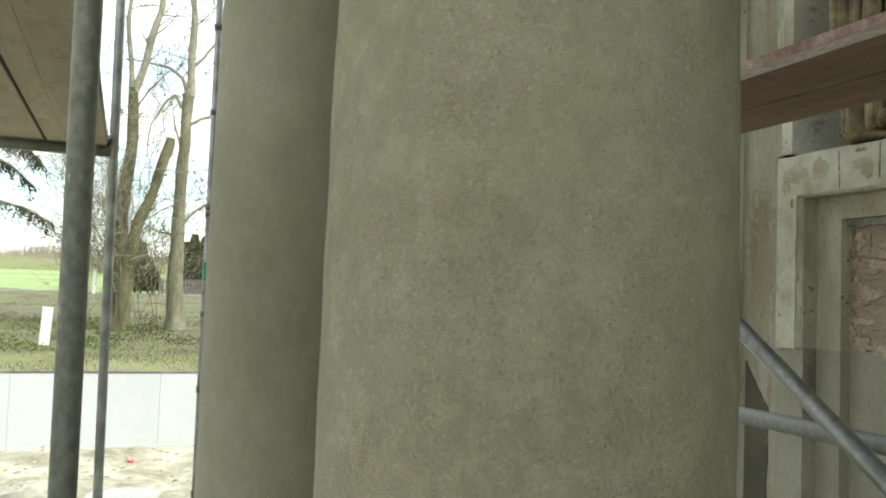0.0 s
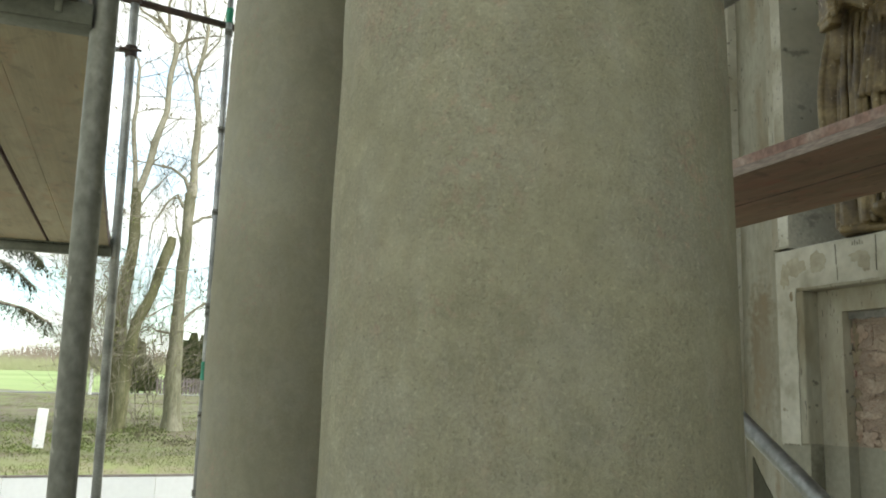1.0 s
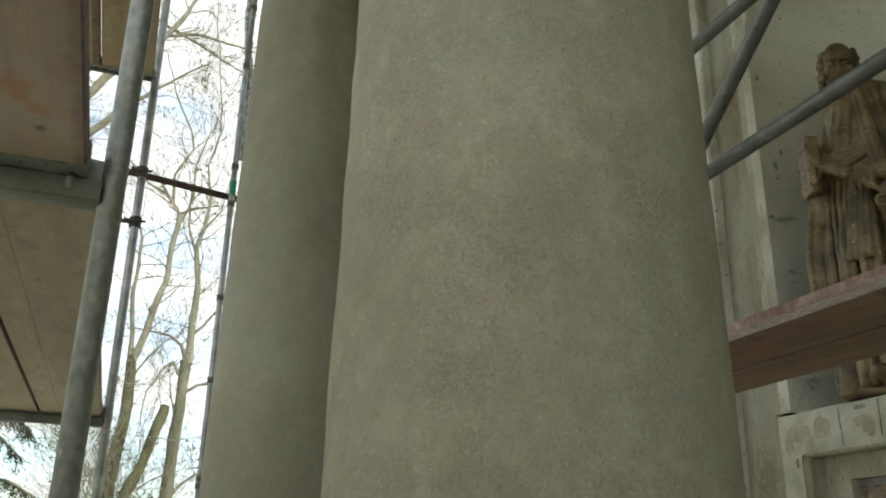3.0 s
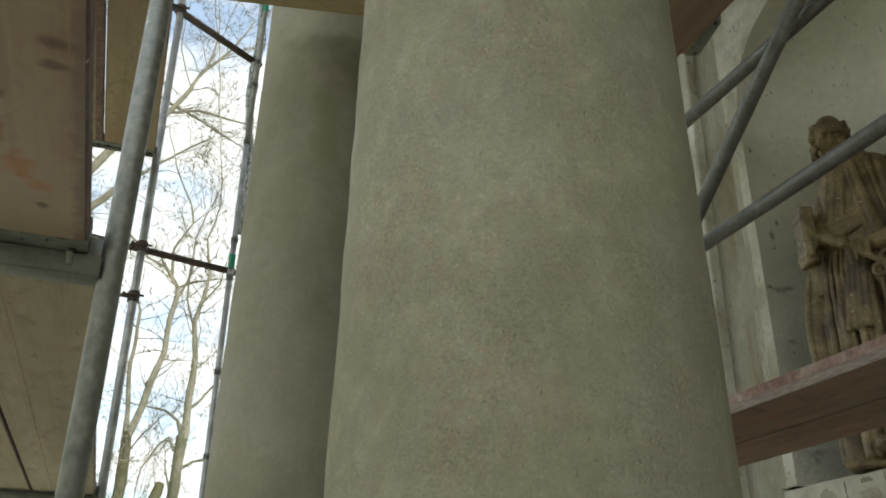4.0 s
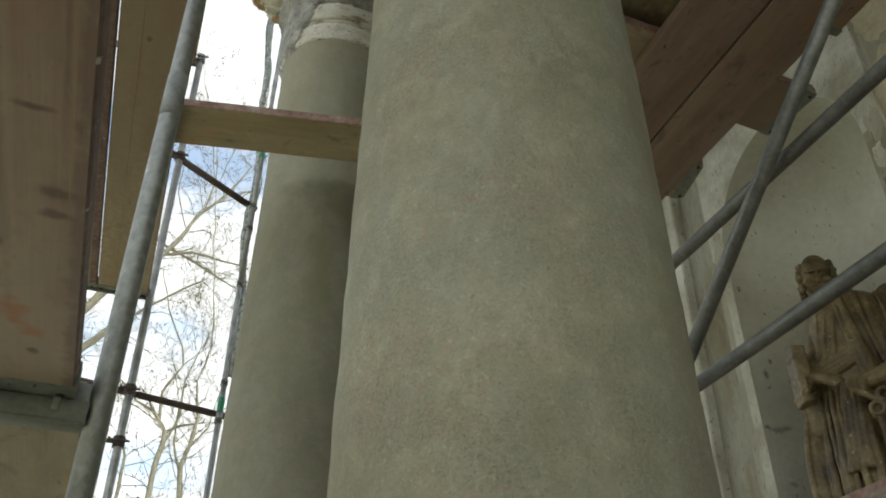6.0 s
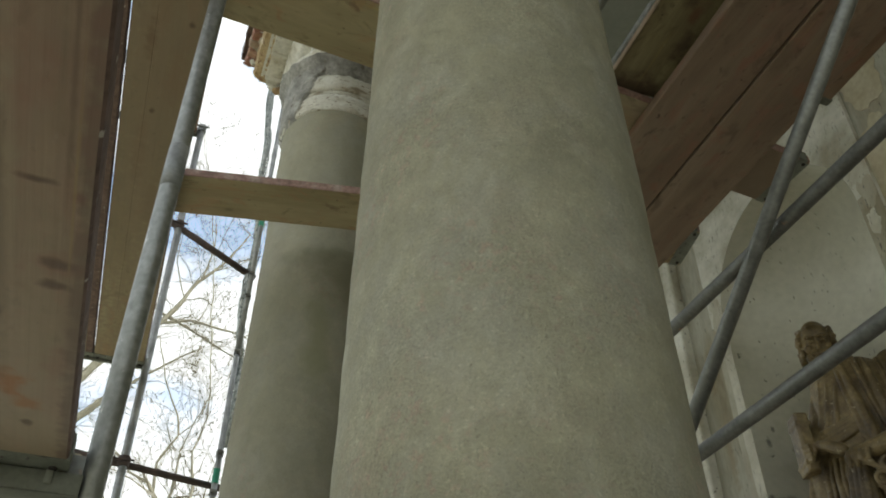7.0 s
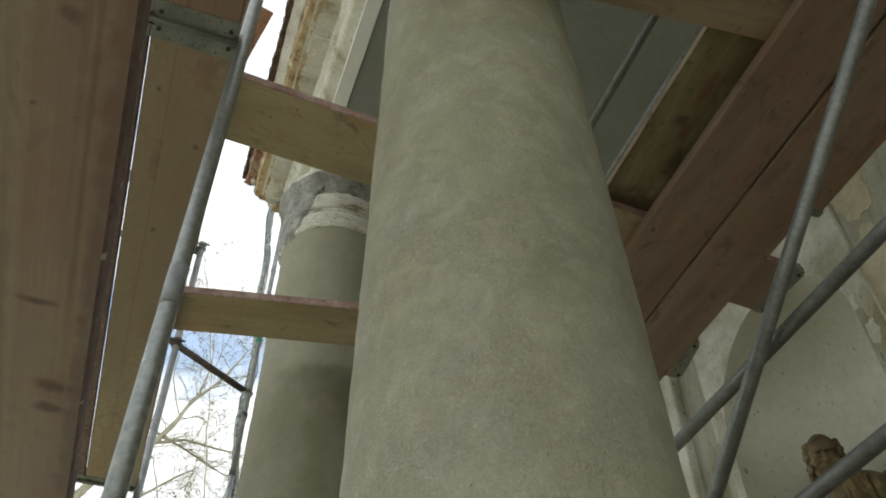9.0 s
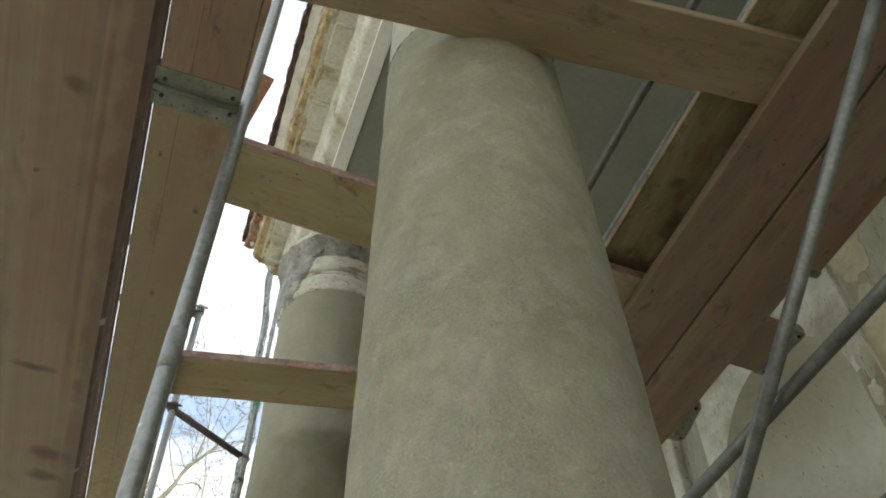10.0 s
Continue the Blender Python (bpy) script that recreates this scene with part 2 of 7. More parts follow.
JAMB = mat("worn_jamb_limewash", [(0.32, (0.27, 0.235, 0.16)), (0.46, (0.35, 0.325, 0.245)), (0.6, (0.42, 0.40, 0.315)), (0.72, (0.50, 0.485, 0.40))], 3.4, 0.88, 0.25, stretch=(1, 1.6, 0.6), detail=8.0,
           fine=30.0, fine_amount=0.08, spots=(0.17, 0.15, 0.12), spot_scale=44.0, spot_at=0.69, vary=0.03, dashes=(0.10, 0.095, 0.085), dash_scale=20.0, dash_at=0.66)
LIME = mat("thick_white_limewash", [(0.3, (0.34, 0.315, 0.235)), (0.45, (0.45, 0.435, 0.35)), (0.7, (0.54, 0.53, 0.445))], 7.0, 0.85, 0.35, detail=9.0, fine=30.0, fine_amount=0.08, spots=(0.27, 0.235, 0.17), spot_scale=17.0, spot_at=0.66, vary=0.02)
NICHE_PAINT = mat("pale_niche_limewash", [(0.3, (0.40, 0.385, 0.295)), (0.7, (0.57, 0.56, 0.47))], 1.6, 0.88, 0.15,
                  fine=25.0, fine_amount=0.06, spots=(0.17, 0.16, 0.14), spot_scale=20.0, spot_at=0.73, vary=0.03, dashes=(0.12, 0.115, 0.09), dash_scale=19.0, dash_at=0.70)
WALL_GREY = mat("grey_lower_render", [(0.3, (0.225, 0.215, 0.16)), (0.7, (0.297, 0.285, 0.22))], 3.0, 0.9, 0.2, fine=40.0, fine_amount=0.1, vary=0.03)
BRICK = mat("weathered_brick", [(0.3, (0.27, 0.165, 0.12)), (0.42, (0.37, 0.285, 0.215)), (0.7, (0.42, 0.345, 0.27))], 12.0, 0.92, 0.9,
            fine=60.0, spots=(0.16, 0.055, 0.045), spot_scale=30.0, spot_at=0.64, vary=0.10)
MORTAR = mat("crumbling_mortar", [(0.3, (0.24, 0.165, 0.12)), (0.45, (0.345, 0.265, 0.20)), (0.7, (0.40, 0.33, 0.255))], 10.0, 0.95, 0.7, fine=70.0)
CEILING = mat("grey_ceiling_render", [(0.3, (0.215, 0.228, 0.208)), (0.7, (0.268, 0.282, 0.258))], 2.0, 0.9, 0.15, fine=30.0, fine_amount=0.05, vary=0.02)
WHITE_BOARD = mat("white_painted_board", [(0.3, (0.76, 0.77, 0.77)), (0.7, (0.83, 0.84, 0.84))], 4.0, 0.6, 0.1, fine=40.0, fine_amount=0.04, vary=0.02)
CORNICE = mat("weathered_cornice_stucco", [(0.30, (0.36, 0.32, 0.24)), (0.42, (0.57, 0.55, 0.47)), (0.7, (0.69, 0.68, 0.62))], 6.0, 0.9, 0.5, detail=7.0,
              fine=50.0, fine_amount=0.12, spots=(0.19, 0.155, 0.11), spot_scale=44.0, spot_at=0.675, vary=0.08)
OCHRE = mat("ochre_broken_stucco", [(0.32, (0.17, 0.10, 0.05)), (0.42, (0.33, 0.235, 0.12)), (0.58, (0.42, 0.325, 0.185)), (0.70, (0.60, 0.54, 0.42))], 11.0, 0.95, 0.8,
            fine=70.0, spots=(0.22, 0.13, 0.08), spot_scale=30.0, spot_at=0.62, vary=0.15)
TERRACOTTA = mat("terracotta", [(0.3, (0.22, 0.09, 0.055)), (0.5, (0.34, 0.17, 0.11)), (0.7, (0.44, 0.29, 0.21))], 8.0, 0.85, 0.4, fine=60.0, vary=0.15)
STEEL = mat("galvanised_steel", [(0.3, (0.17, 0.178, 0.168)), (0.5, (0.225, 0.235, 0.225)), (0.7, (0.30, 0.31, 0.295))], 22.0, 0.45, 0.12, metal=0.55,
            fine=90.0, fine_amount=0.14, spots=(0.50, 0.49, 0.45), spot_scale=24.0, spot_at=0.70, vary=0.08)
STEEL_WORN = mat("worn_streaked_steel", [(0.34, (0.215, 0.222, 0.208)), (0.52, (0.25, 0.258, 0.242)), (0.68, (0.305, 0.312, 0.296))], 40.0, 0.42, 0.15, metal=0.65, stretch=(1, 1, 0.7),
                 fine=70.0, fine_amount=0.16, spots=(0.55, 0.55, 0.52), spot_scale=34.0, spot_at=0.68, vary=0.05, detail=8.0)
STEEL_BRIGHT = mat("bright_galvanised_steel", [(0.3, (0.18, 0.19, 0.185)), (0.5, (0.29, 0.30, 0.295)), (0.7, (0.43, 0.44, 0.43))], 9.0, 0.5, 0.1, metal=0.45,
                   fine=90.0, fine_amount=0.12, spots=(0.30, 0.27, 0.22), spot_scale=24.0, spot_at=0.68, vary=0.05)
STEEL_DULL = mat("weathered_grey_steel", [(0.3, (0.12, 0.123, 0.108)), (0.5, (0.155, 0.158, 0.14)), (0.7, (0.20, 0.203, 0.183))], 18.0, 0.46, 0.12, metal=0.5,
                 fine=80.0, fine_amount=0.15, spots=(0.30, 0.20, 0.13), spot_scale=19.0, spot_at=0.70, vary=0.08)
RUST = mat("rusty_steel", [(0.3, (0.035, 0.027, 0.024)), (0.7, (0.095, 0.065, 0.052))], 20.0, 0.7, 0.3, metal=0.2, fine=90.0, vary=0.1)
GREEN_TAPE = mat("green_tape", [(0.3, (0.01, 0.18, 0.10)), (0.7, (0.02, 0.25, 0.15))], 20.0, 0.5, 0.05)
NET = mat("grey_net_wrap", [(0.35, (0.20, 0.22, 0.21)), (0.5, (0.50, 0.54, 0.52)), (0.65, (0.70, 0.72, 0.70))], 40.0, 0.8, 0.6, fine=120.0)


def wood(name, dark, mid, light, spots=(0.10, 0.055, 0.035), vary=0.14, rough=0.8, blotch=None, marks=0.22):
    """Sawn boards: soft fibres along the length, drifting stains, knots, pale scuffs."""
    m = bpy.data.materials.new(name)
    m.use_nodes = True
    n, l = m.node_tree.nodes, m.node_tree.links
    b = n["Principled BSDF"]
    co = n.new("ShaderNodeTexCoord")
    info = n.new("ShaderNodeObjectInfo")
    off = n.new("ShaderNodeVectorMath")
    off.operation = "MULTIPLY_ADD"
    off.inputs[1].default_value = (17.3, 11.1, 5.7)
    l.new(info.outputs["Random"], off.inputs[0])
    l.new(co.outputs["Object"], off.inputs[2])

    def tex(scale, detail, stretch, distort=0.0):
        mp = n.new("ShaderNodeMapping")
        mp.inputs["Scale"].default_value = stretch
        l.new(off.outputs[0], mp.inputs["Vector"])
        t = n.new("ShaderNodeTexNoise")
        t.inputs["Scale"].default_value, t.inputs["Detail"].default_value, t.inputs["Distortion"].default_value = scale, detail, distort
        t.inputs["Roughness"].default_value = 0.6
        l.new(mp.outputs[0], t.inputs["Vector"])
        return t.outputs["Fac"]

    def span(v, a, b_, c, d):
        r = n.new("ShaderNodeMapRange")
        for k, x in zip(("From Min", "From Max", "To Min", "To Max"), (a, b_, c, d)):
            r.inputs[k].default_value = x
        l.new(v, r.inputs["Value"])
        return r.outputs[0]

    def mix(fac, a, colour):
        q = n.new("ShaderNodeMix")
        q.data_type = "RGBA"
        q.inputs["B"].default_value = (*colour, 1)
        l.new(fac, q.inputs["Factor"])
        l.new(a, q.inputs["A"])
        return q.outputs["Result"]
    stain = tex(1.5, 5.0, (0.5, 3.4, 3.4), 0.4)
    ramp = n.new("ShaderNodeValToRGB")
    e = ramp.color_ramp.elements
    e[0].position, e[0].color = 0.36, (*dark, 1)
    e[1].position, e[1].color = 0.66, (*light, 1)
    k = e.new(0.5)
    k.color = (*mid, 1)
    l.new(stain, ramp.inputs["Fac"])
    c = ramp.outputs["Color"]
    if blotch:
        c = mix(span(tex(1.3, 4.0, (0.5, 4.6, 4.6), 0.4), 0.46, 0.64, 0.0, 0.65), c, blotch)
        c = mix(span(tex(4.6, 5.0, (0.7, 1.7, 1.7), 0.6), 0.57, 0.68, 0.0, 0.55), c, (1.10 * blotch[0], 0.84 * blotch[1], 0.80 * blotch[2]))
        c = mix(span(tex(4.2, 3.0, (0.9, 1.3, 1.3), 0.5), 0.67, 0.72, 0.0, 0.35), c, (1.15 * blotch[0], 0.78 * blotch[1], 0.62 * blotch[2]))
        c = mix(span(tex(11.0, 5.0, (0.8, 1.3, 1.3), 0.6), 0.58, 0.68, 0.0, 0.6), c, (1.10 * blotch[0], 0.90 * blotch[1], 0.88 * blotch[2]))
    c = mix(span(tex(3.0, 3.0, (0.25, 6.0, 6.0), 0.2), 0.66, 0.72, 0.0, 0.5), c, (1.15 * light[0], 1.02 * light[1], 0.62 * light[2]))
    c = mix(span(tex(7.0, 5.0, (0.9, 1.6, 1.6), 0.8), 0.57, 0.68, 0.0, 0.65), c, tuple(0.66 * v for v in dark))
    c = mix(span(tex(16.0, 4.0, (0.8, 1.8, 1.8), 0.6), 0.63, 0.70, 0.0, 0.6), c, tuple(0.5 * v for v in dark))
    c = mix(span(tex(6.0, 4.0, (1.0, 1.5, 1.5), 0.5), 0.65, 0.73, 0.0, 0.6), c, spots)
    c = mix(span(tex(30.0, 2.0, (1.0, 1.0, 1.0)), 0.73, 0.75, 0.0, 0.7), c, tuple(0.4 * v for v in spots))
    c = mix(span(tex(26.0, 4.0, (0.5, 1.2, 1.2)), 0.71, 0.75, 0.0, 0.30), c, (0.45, 0.40, 0.32))
    c = mix(span(tex(3.0, 3.0, (0.3, 16.0, 16.0), 0.2), 0.71, 0.735, 0.0, 0.55), c, tuple(0.35 * v for v in dark))
    zone = span(tex(1.8, 3.0, (0.9, 1.6, 1.6)), 0.50, 0.64, 0.0, 1.0)

    def masked(v):
        q = n.new("ShaderNodeMath")
        q.operation = "MULTIPLY"
        l.new(v, q.inputs[0])
        l.new(zone, q.inputs[1])
        return q.outputs[0]
    c = mix(masked(span(tex(5.0, 3.0, (0.16, 22.0, 22.0), 0.15), 0.54, 0.64, 0.0, 0.30)), c, tuple(0.6 * v for v in dark))
    kn = n.new("ShaderNodeTexVoronoi")
    kn.inputs["Scale"].default_value = 2.3
    kmap = n.new("ShaderNodeMapping")
    kmap.inputs["Scale"].default_value = (0.75, 1.5, 0.4)
    l.new(off.outputs[0], kmap.inputs["Vector"])
    l.new(kmap.outputs[0], kn.inputs["Vector"])
    c = mix(span(kn.outputs["Distance"], 0.06, 0.22, 0.38, 0.0), c, tuple(0.72 * v for v in dark))
    c = mix(span(kn.outputs["Distance"], 0.025, 0.06, 0.75, 0.0), c, tuple(0.42 * v for v in dark))
    marks = 0.6 * marks
    hair = tex(17.0, 4.0, (0.16, 13.0, 13.0), 0.15)
    smear = tex(9.0, 6.0, (0.6, 2.0, 2.0), 0.5)
    fibre = tex(6.0, 5.0, (0.35, 14.0, 14.0), 0.25)
    streak = tex(1.6, 4.0, (0.25, 9.0, 9.0), 0.2)
    tone = n.new("ShaderNodeMath")
    tone.operation = "MULTIPLY"
    hm = n.new("ShaderNodeMath")
    hm.operation = "MULTIPLY"
    l.new(span(fibre, 0.3, 0.7, 0.97, 1.03), hm.inputs[0])
    l.new(span(hair, 0.32, 0.68, 0.955, 1.045), hm.inputs[1])
    l.new(hm.outputs[0], tone.inputs[0])
    tone0 = n.new("ShaderNodeMath")
    tone0.operation = "MULTIPLY"
    l.new(span(streak, 0.3, 0.7, 0.97, 1.03), tone0.inputs[0])
    l.new(span(smear, 0.32, 0.68, 1 - marks, 1 + marks), tone0.inputs[1])
    l.new(tone0.outputs[0], tone.inputs[1])
    tone2 = n.new("ShaderNodeMath")
    tone2.operation = "MULTIPLY"
    l.new(tone.outputs[0], tone2.inputs[0])
    l.new(span(info.outputs["Random"], 0, 1, 1 - vary, 1 + vary), tone2.inputs[1])
    out = n.new("ShaderNodeVectorMath")
    out.operation = "SCALE"
    l.new(c, out.inputs[0])
    l.new(tone2.outputs[0], out.inputs["Scale"])
    l.new(out.outputs[0], b.inputs["Base Color"])
    b.inputs["Roughness"].default_value = rough
    bp = n.new("ShaderNodeBump")
    bp.inputs["Strength"].default_value, bp.inputs["Distance"].default_value = 0.25, 0.004
    l.new(fibre, bp.inputs["Height"])
    l.new(bp.outputs["Normal"], b.inputs["Normal"])
    return m


PLANK_RED = wood("red_stained_plank", (0.170, 0.110, 0.068), (0.215, 0.144, 0.093), (0.26, 0.188, 0.13), blotch=(0.235, 0.120, 0.082), vary=0.08)
CAP_STEEL = mat("grey_green_riveted_plate", [(0.3, (0.12, 0.128, 0.105)), (0.5, (0.165, 0.175, 0.145)), (0.7, (0.22, 0.23, 0.195))], 11.0, 0.6, 0.15, metal=0.25, fine=80.0, fine_amount=0.12, spots=(0.07, 0.06, 0.045), spot_scale=18.0, spot_at=0.66, vary=0.06)
PLANK_SPLASHED = wood("olive_brown_plank", (0.20, 0.158, 0.097), (0.265, 0.214, 0.137), (0.325, 0.272, 0.184), blotch=(0.25, 0.150, 0.105), vary=0.04, rough=0.5)
PLANK_OLIVE = wood("olive_worn_plank", (0.250, 0.206, 0.112), (0.300, 0.251, 0.144), (0.350, 0.299, 0.180), vary=0.05, blotch=(0.28, 0.206, 0.115), marks=0.13)
PLANK_FADED = wood("faded_red_brown_plank", (0.17, 0.119, 0.080), (0.207, 0.147, 0.101), (0.243, 0.182, 0.13), blotch=(0.22, 0.137, 0.097), vary=0.05, marks=0.1)
PLANK_BROWN = wood("brown_plank", (0.195, 0.147, 0.082), (0.235, 0.181, 0.107), (0.27, 0.214, 0.134), vary=0.05, blotch=(0.225, 0.155, 0.098), marks=0.13)
PLANK_PLY = wood("pale_worn_plank", (0.225, 0.185, 0.105), (0.275, 0.232, 0.14), (0.325, 0.28, 0.18), spots=(0.17, 0.125, 0.07), vary=0.05, blotch=(0.255, 0.20, 0.115), rough=0.6)
PLANK_DARK = wood("dark_stained_plank", (0.13, 0.105, 0.05), (0.175, 0.145, 0.07), (0.22, 0.185, 0.095), blotch=(0.09, 0.07, 0.035), marks=0.15)
BOLT_HOLE = mat("dark_bolt_hole", [(0.3, (0.012, 0.011, 0.010)), (0.7, (0.03, 0.027, 0.024))], 30.0, 0.8, 0.1)
PINK_EDGE = mat("faded_red_edge_paint", [(0.3, (0.17, 0.098, 0.075)), (0.5, (0.25, 0.158, 0.125)), (0.7, (0.33, 0.255, 0.21))], 12.0, 0.8, 0.3, fine=60.0, vary=0.1)
SPLASHED = mat("paint_splashed_plank_edge", [(0.3, (0.09, 0.055, 0.045)), (0.7, (0.165, 0.108, 0.088))], 10.0, 0.8, 0.4, fine=50.0, spots=(0.42, 0.38, 0.33), spot_scale=34.0, spot_at=0.66)
GREY_EDGE = mat("grey_worn_plank_edge", [(0.3, (0.20, 0.155, 0.125)), (0.7, (0.31, 0.26, 0.22))], 12.0, 0.85, 0.3, fine=60.0, stretch=(0.6, 4, 4), vary=0.1)
STATUE_WOOD = mat("brown_weathered_statue", [(0.3, (0.05, 0.033, 0.013)), (0.5, (0.15, 0.108, 0.045)), (0.7, (0.27, 0.205, 0.095))], 8.0, 0.5, 0.4,
                  fine=50.0, spots=(0.36, 0.31, 0.20), spot_scale=40.0, spot_at=0.67)
BARK = mat("grey_green_bark", [(0.3, (0.13, 0.128, 0.075)), (0.5, (0.22, 0.215, 0.14)), (0.7, (0.31, 0.295, 0.215))], 2.5, 0.95, 0.6, stretch=(2, 2, 0.5),
           fine=14.0, bump_dist=0.05)
MOSSY = mat("mossy_bark", [(0.3, (0.06, 0.055, 0.028)), (0.5, (0.12, 0.118, 0.055)), (0.7, (0.20, 0.19, 0.115))], 2.8, 0.95, 0.6, stretch=(2, 2, 0.5), fine=20.0, bump_dist=0.03)
LIMB = mat("pale_limb_bark", [(0.3, (0.22, 0.205, 0.15)), (0.5, (0.30, 0.285, 0.21)), (0.7, (0.38, 0.36, 0.28))], 3.0, 0.9, 0.4, fine=20.0, bump_dist=0.02)
TWIG = mat("twig_bark", [(0.3, (0.23, 0.21, 0.155)), (0.7, (0.37, 0.34, 0.265))], 2.0, 0.9, 0.0)
BUD = mat("dry_buds", [(0.3, (0.09, 0.08, 0.05)), (0.7, (0.20, 0.185, 0.11))], 2.0, 0.9, 0.0)
NEEDLE = mat("dark_needles", [(0.3, (0.035, 0.045, 0.025)), (0.7, (0.09, 0.10, 0.05))], 3.0, 0.8, 0.0, vary=0.2)
HEDGE = mat("conifer_hedge", [(0.3, (0.07, 0.09, 0.035)), (0.7, (0.17, 0.19, 0.075))], 2.0, 0.8, 0.0)
SPRING_LEAF = mat("spring_leaf", [(0.3, (0.22, 0.27, 0.07)), (0.7, (0.38, 0.43, 0.14))], 2.0, 0.7, 0.0)
PALE_SCRUB = mat("pale_scrub", [(0.3, (0.42, 0.43, 0.24)), (0.7, (0.54, 0.55, 0.34))], 1.0, 0.9, 0.0)
WHITE_PANEL = mat("white_sheet_panel", [(0.3, (0.63, 0.66, 0.67)), (0.7, (0.70, 0.72, 0.73))], 1.2, 0.6, 0.1, fine=20.0, fine_amount=0.03, vary=0.02)
HOUSE_WALL = mat("white_house_render", [(0.3, (0.62, 0.62, 0.60)), (0.7, (0.78, 0.78, 0.76))], 1.2, 0.85, 0.0)
FENCE = mat("weathered_fence_wood", [(0.3, (0.13, 0.11, 0.10)), (0.7, (0.24, 0.21, 0.19))], 4.0, 0.85, 0.2)
ASPHALT = mat("pale_asphalt", [(0.3, (0.20, 0.20, 0.20)), (0.7, (0.32, 0.32, 0.32))], 2.0, 0.9, 0.1)
BUSH = mat("bare_bushes", [(0.3, (0.33, 0.26, 0.205)), (0.7, (0.46, 0.39, 0.32))], 1.0, 0.9, 0.0)
# Pale base colour stands in for bright reflections on the water.
WET = mat("puddle_water", [(0.3, (0.50, 0.49, 0.46)), (0.7, (0.60, 0.59, 0.56))], 1.0, 0.13, 0.0)
FLOOR = mat("grey_stone_floor", [(0.3, (0.26, 0.25, 0.22)), (0.7, (0.38, 0.36, 0.32))], 3.0, 0.85, 0.3)
RED_PLASTIC = mat("faded_red_plastic", [(0.4, (0.55, 0.06, 0.06)), (0.6, (0.70, 0.42, 0.36))], 22.0, 0.5, 0.0)


def ground_material():
    """Sand by the church, rough grass on the bank, bright young crop on the field beyond."""
    m = mat("ground_soil", [(0.32, (0.27, 0.25, 0.175)), (0.5, (0.43, 0.41, 0.305)), (0.66, (0.55, 0.53, 0.42))], 2.6, 0.95, 0.9, fine=14.0, fine_amount=0.2, bump_dist=0.04)
    n, l = m.node_tree.nodes, m.node_tree.links
    b = n["Principled BSDF"]
    sand = b.inputs["Base Color"].links[0].from_socket
    co = n.new("ShaderNodeTexCoord")
    wob = n.new("ShaderNodeTexNoise")
    wob.inputs["Scale"].default_value, wob.inputs["Detail"].default_value = 0.35, 5.0
    l.new(co.outputs["Object"], wob.inputs["Vector"])
    sep = n.new("ShaderNodeSeparateXYZ")
    l.new(co.outputs["Object"], sep.inputs[0])
    add = n.new("ShaderNodeMath")
    add.operation = "MULTIPLY_ADD"
    add.inputs[1].default_value = 5.0
    l.new(wob.outputs["Fac"], add.inputs[0])
    l.new(sep.outputs["Y"], add.inputs[2])

    def layer(below, top_a, top_b, start, soft, scale):
        nz = n.new("ShaderNodeTexNoise")
        nz.inputs["Scale"].default_value, nz.inputs["Detail"].default_value = scale, 6.0
        l.new(co.outputs["Object"], nz.inputs["Vector"])
        cr = n.new("ShaderNodeValToRGB")
        cr.color_ramp.elements[0].position, cr.color_ramp.elements[0].color = 0.38, (*top_a, 1)
        cr.color_ramp.elements[1].position, cr.color_ramp.elements[1].color = 0.62, (*top_b, 1)
        l.new(nz.outputs["Fac"], cr.inputs["Fac"])
        mk = n.new("ShaderNodeMapRange")
        mk.inputs["From Min"].default_value, mk.inputs["From Max"].default_value = start, start + soft
        l.new(add.outputs[0], mk.inputs["Value"])
        mx = n.new("ShaderNodeMix")
        mx.data_type = "RGBA"
        l.new(mk.outputs[0], mx.inputs["Factor"])
        l.new(below, mx.inputs["A"])
        l.new(cr.outputs["Color"], mx.inputs["B"])
        return mx.outputs["Result"]

    c = layer(sand, (0.23, 0.20, 0.12), (0.215, 0.25, 0.085), 13.0, 1.5, 1.6)
    c = layer(c, (0.145, 0.118, 0.085), (0.17, 0.195, 0.075), 18.5, 3.0, 1.1)
    c = layer(c, (0.24, 0.33, 0.11), (0.32, 0.41, 0.165), 47.0, 2.0, 0.08)
    l.new(c, b.inputs["Base Color"])
    return m


GROUND = ground_material()

# ---- building blocks ----
BASE = {}


def mesh_of(name, bm, material, base, smooth=False):
    bmesh.ops.translate(bm, verts=bm.verts, vec=-Vector(base))
    me = bpy.data.meshes.new(name)
    bm.to_mesh(me)
    bm.free()
    for m in (material if isinstance(material, (list, tuple)) else [material]):
        me.materials.append(m)
    if smooth:
        for p in me.polygons:
            p.use_smooth = True
    return me


def solid(name, bm, material, base, label, category, group="", kind="", smooth=False):
    """A thing that is one mesh, given in world metres."""
    ob = new(name, mesh_of(name, bm, material, base, smooth))
    ob.location = base
    BASE[ob] = Vector(base)
    return tagged(ob, label, category, group, kind)


def thing(name, base, label, category, group="", kind=""):
    ob = new(name)
    ob.empty_display_size = 0.1
    ob.location = base
    BASE[ob] = Vector(base)
    return tagged(ob, label, category, group, kind)


def part(name, bm, material, parent, label="", smooth=False, kind=""):
    """One mesh under a thing or a part; the bmesh is in world metres."""
    ob = new(name, mesh_of(name, bm, material, BASE[parent], smooth))
    ob.parent = parent
    BASE[ob] = BASE[parent]
    return tagged(ob, label, kind=kind)


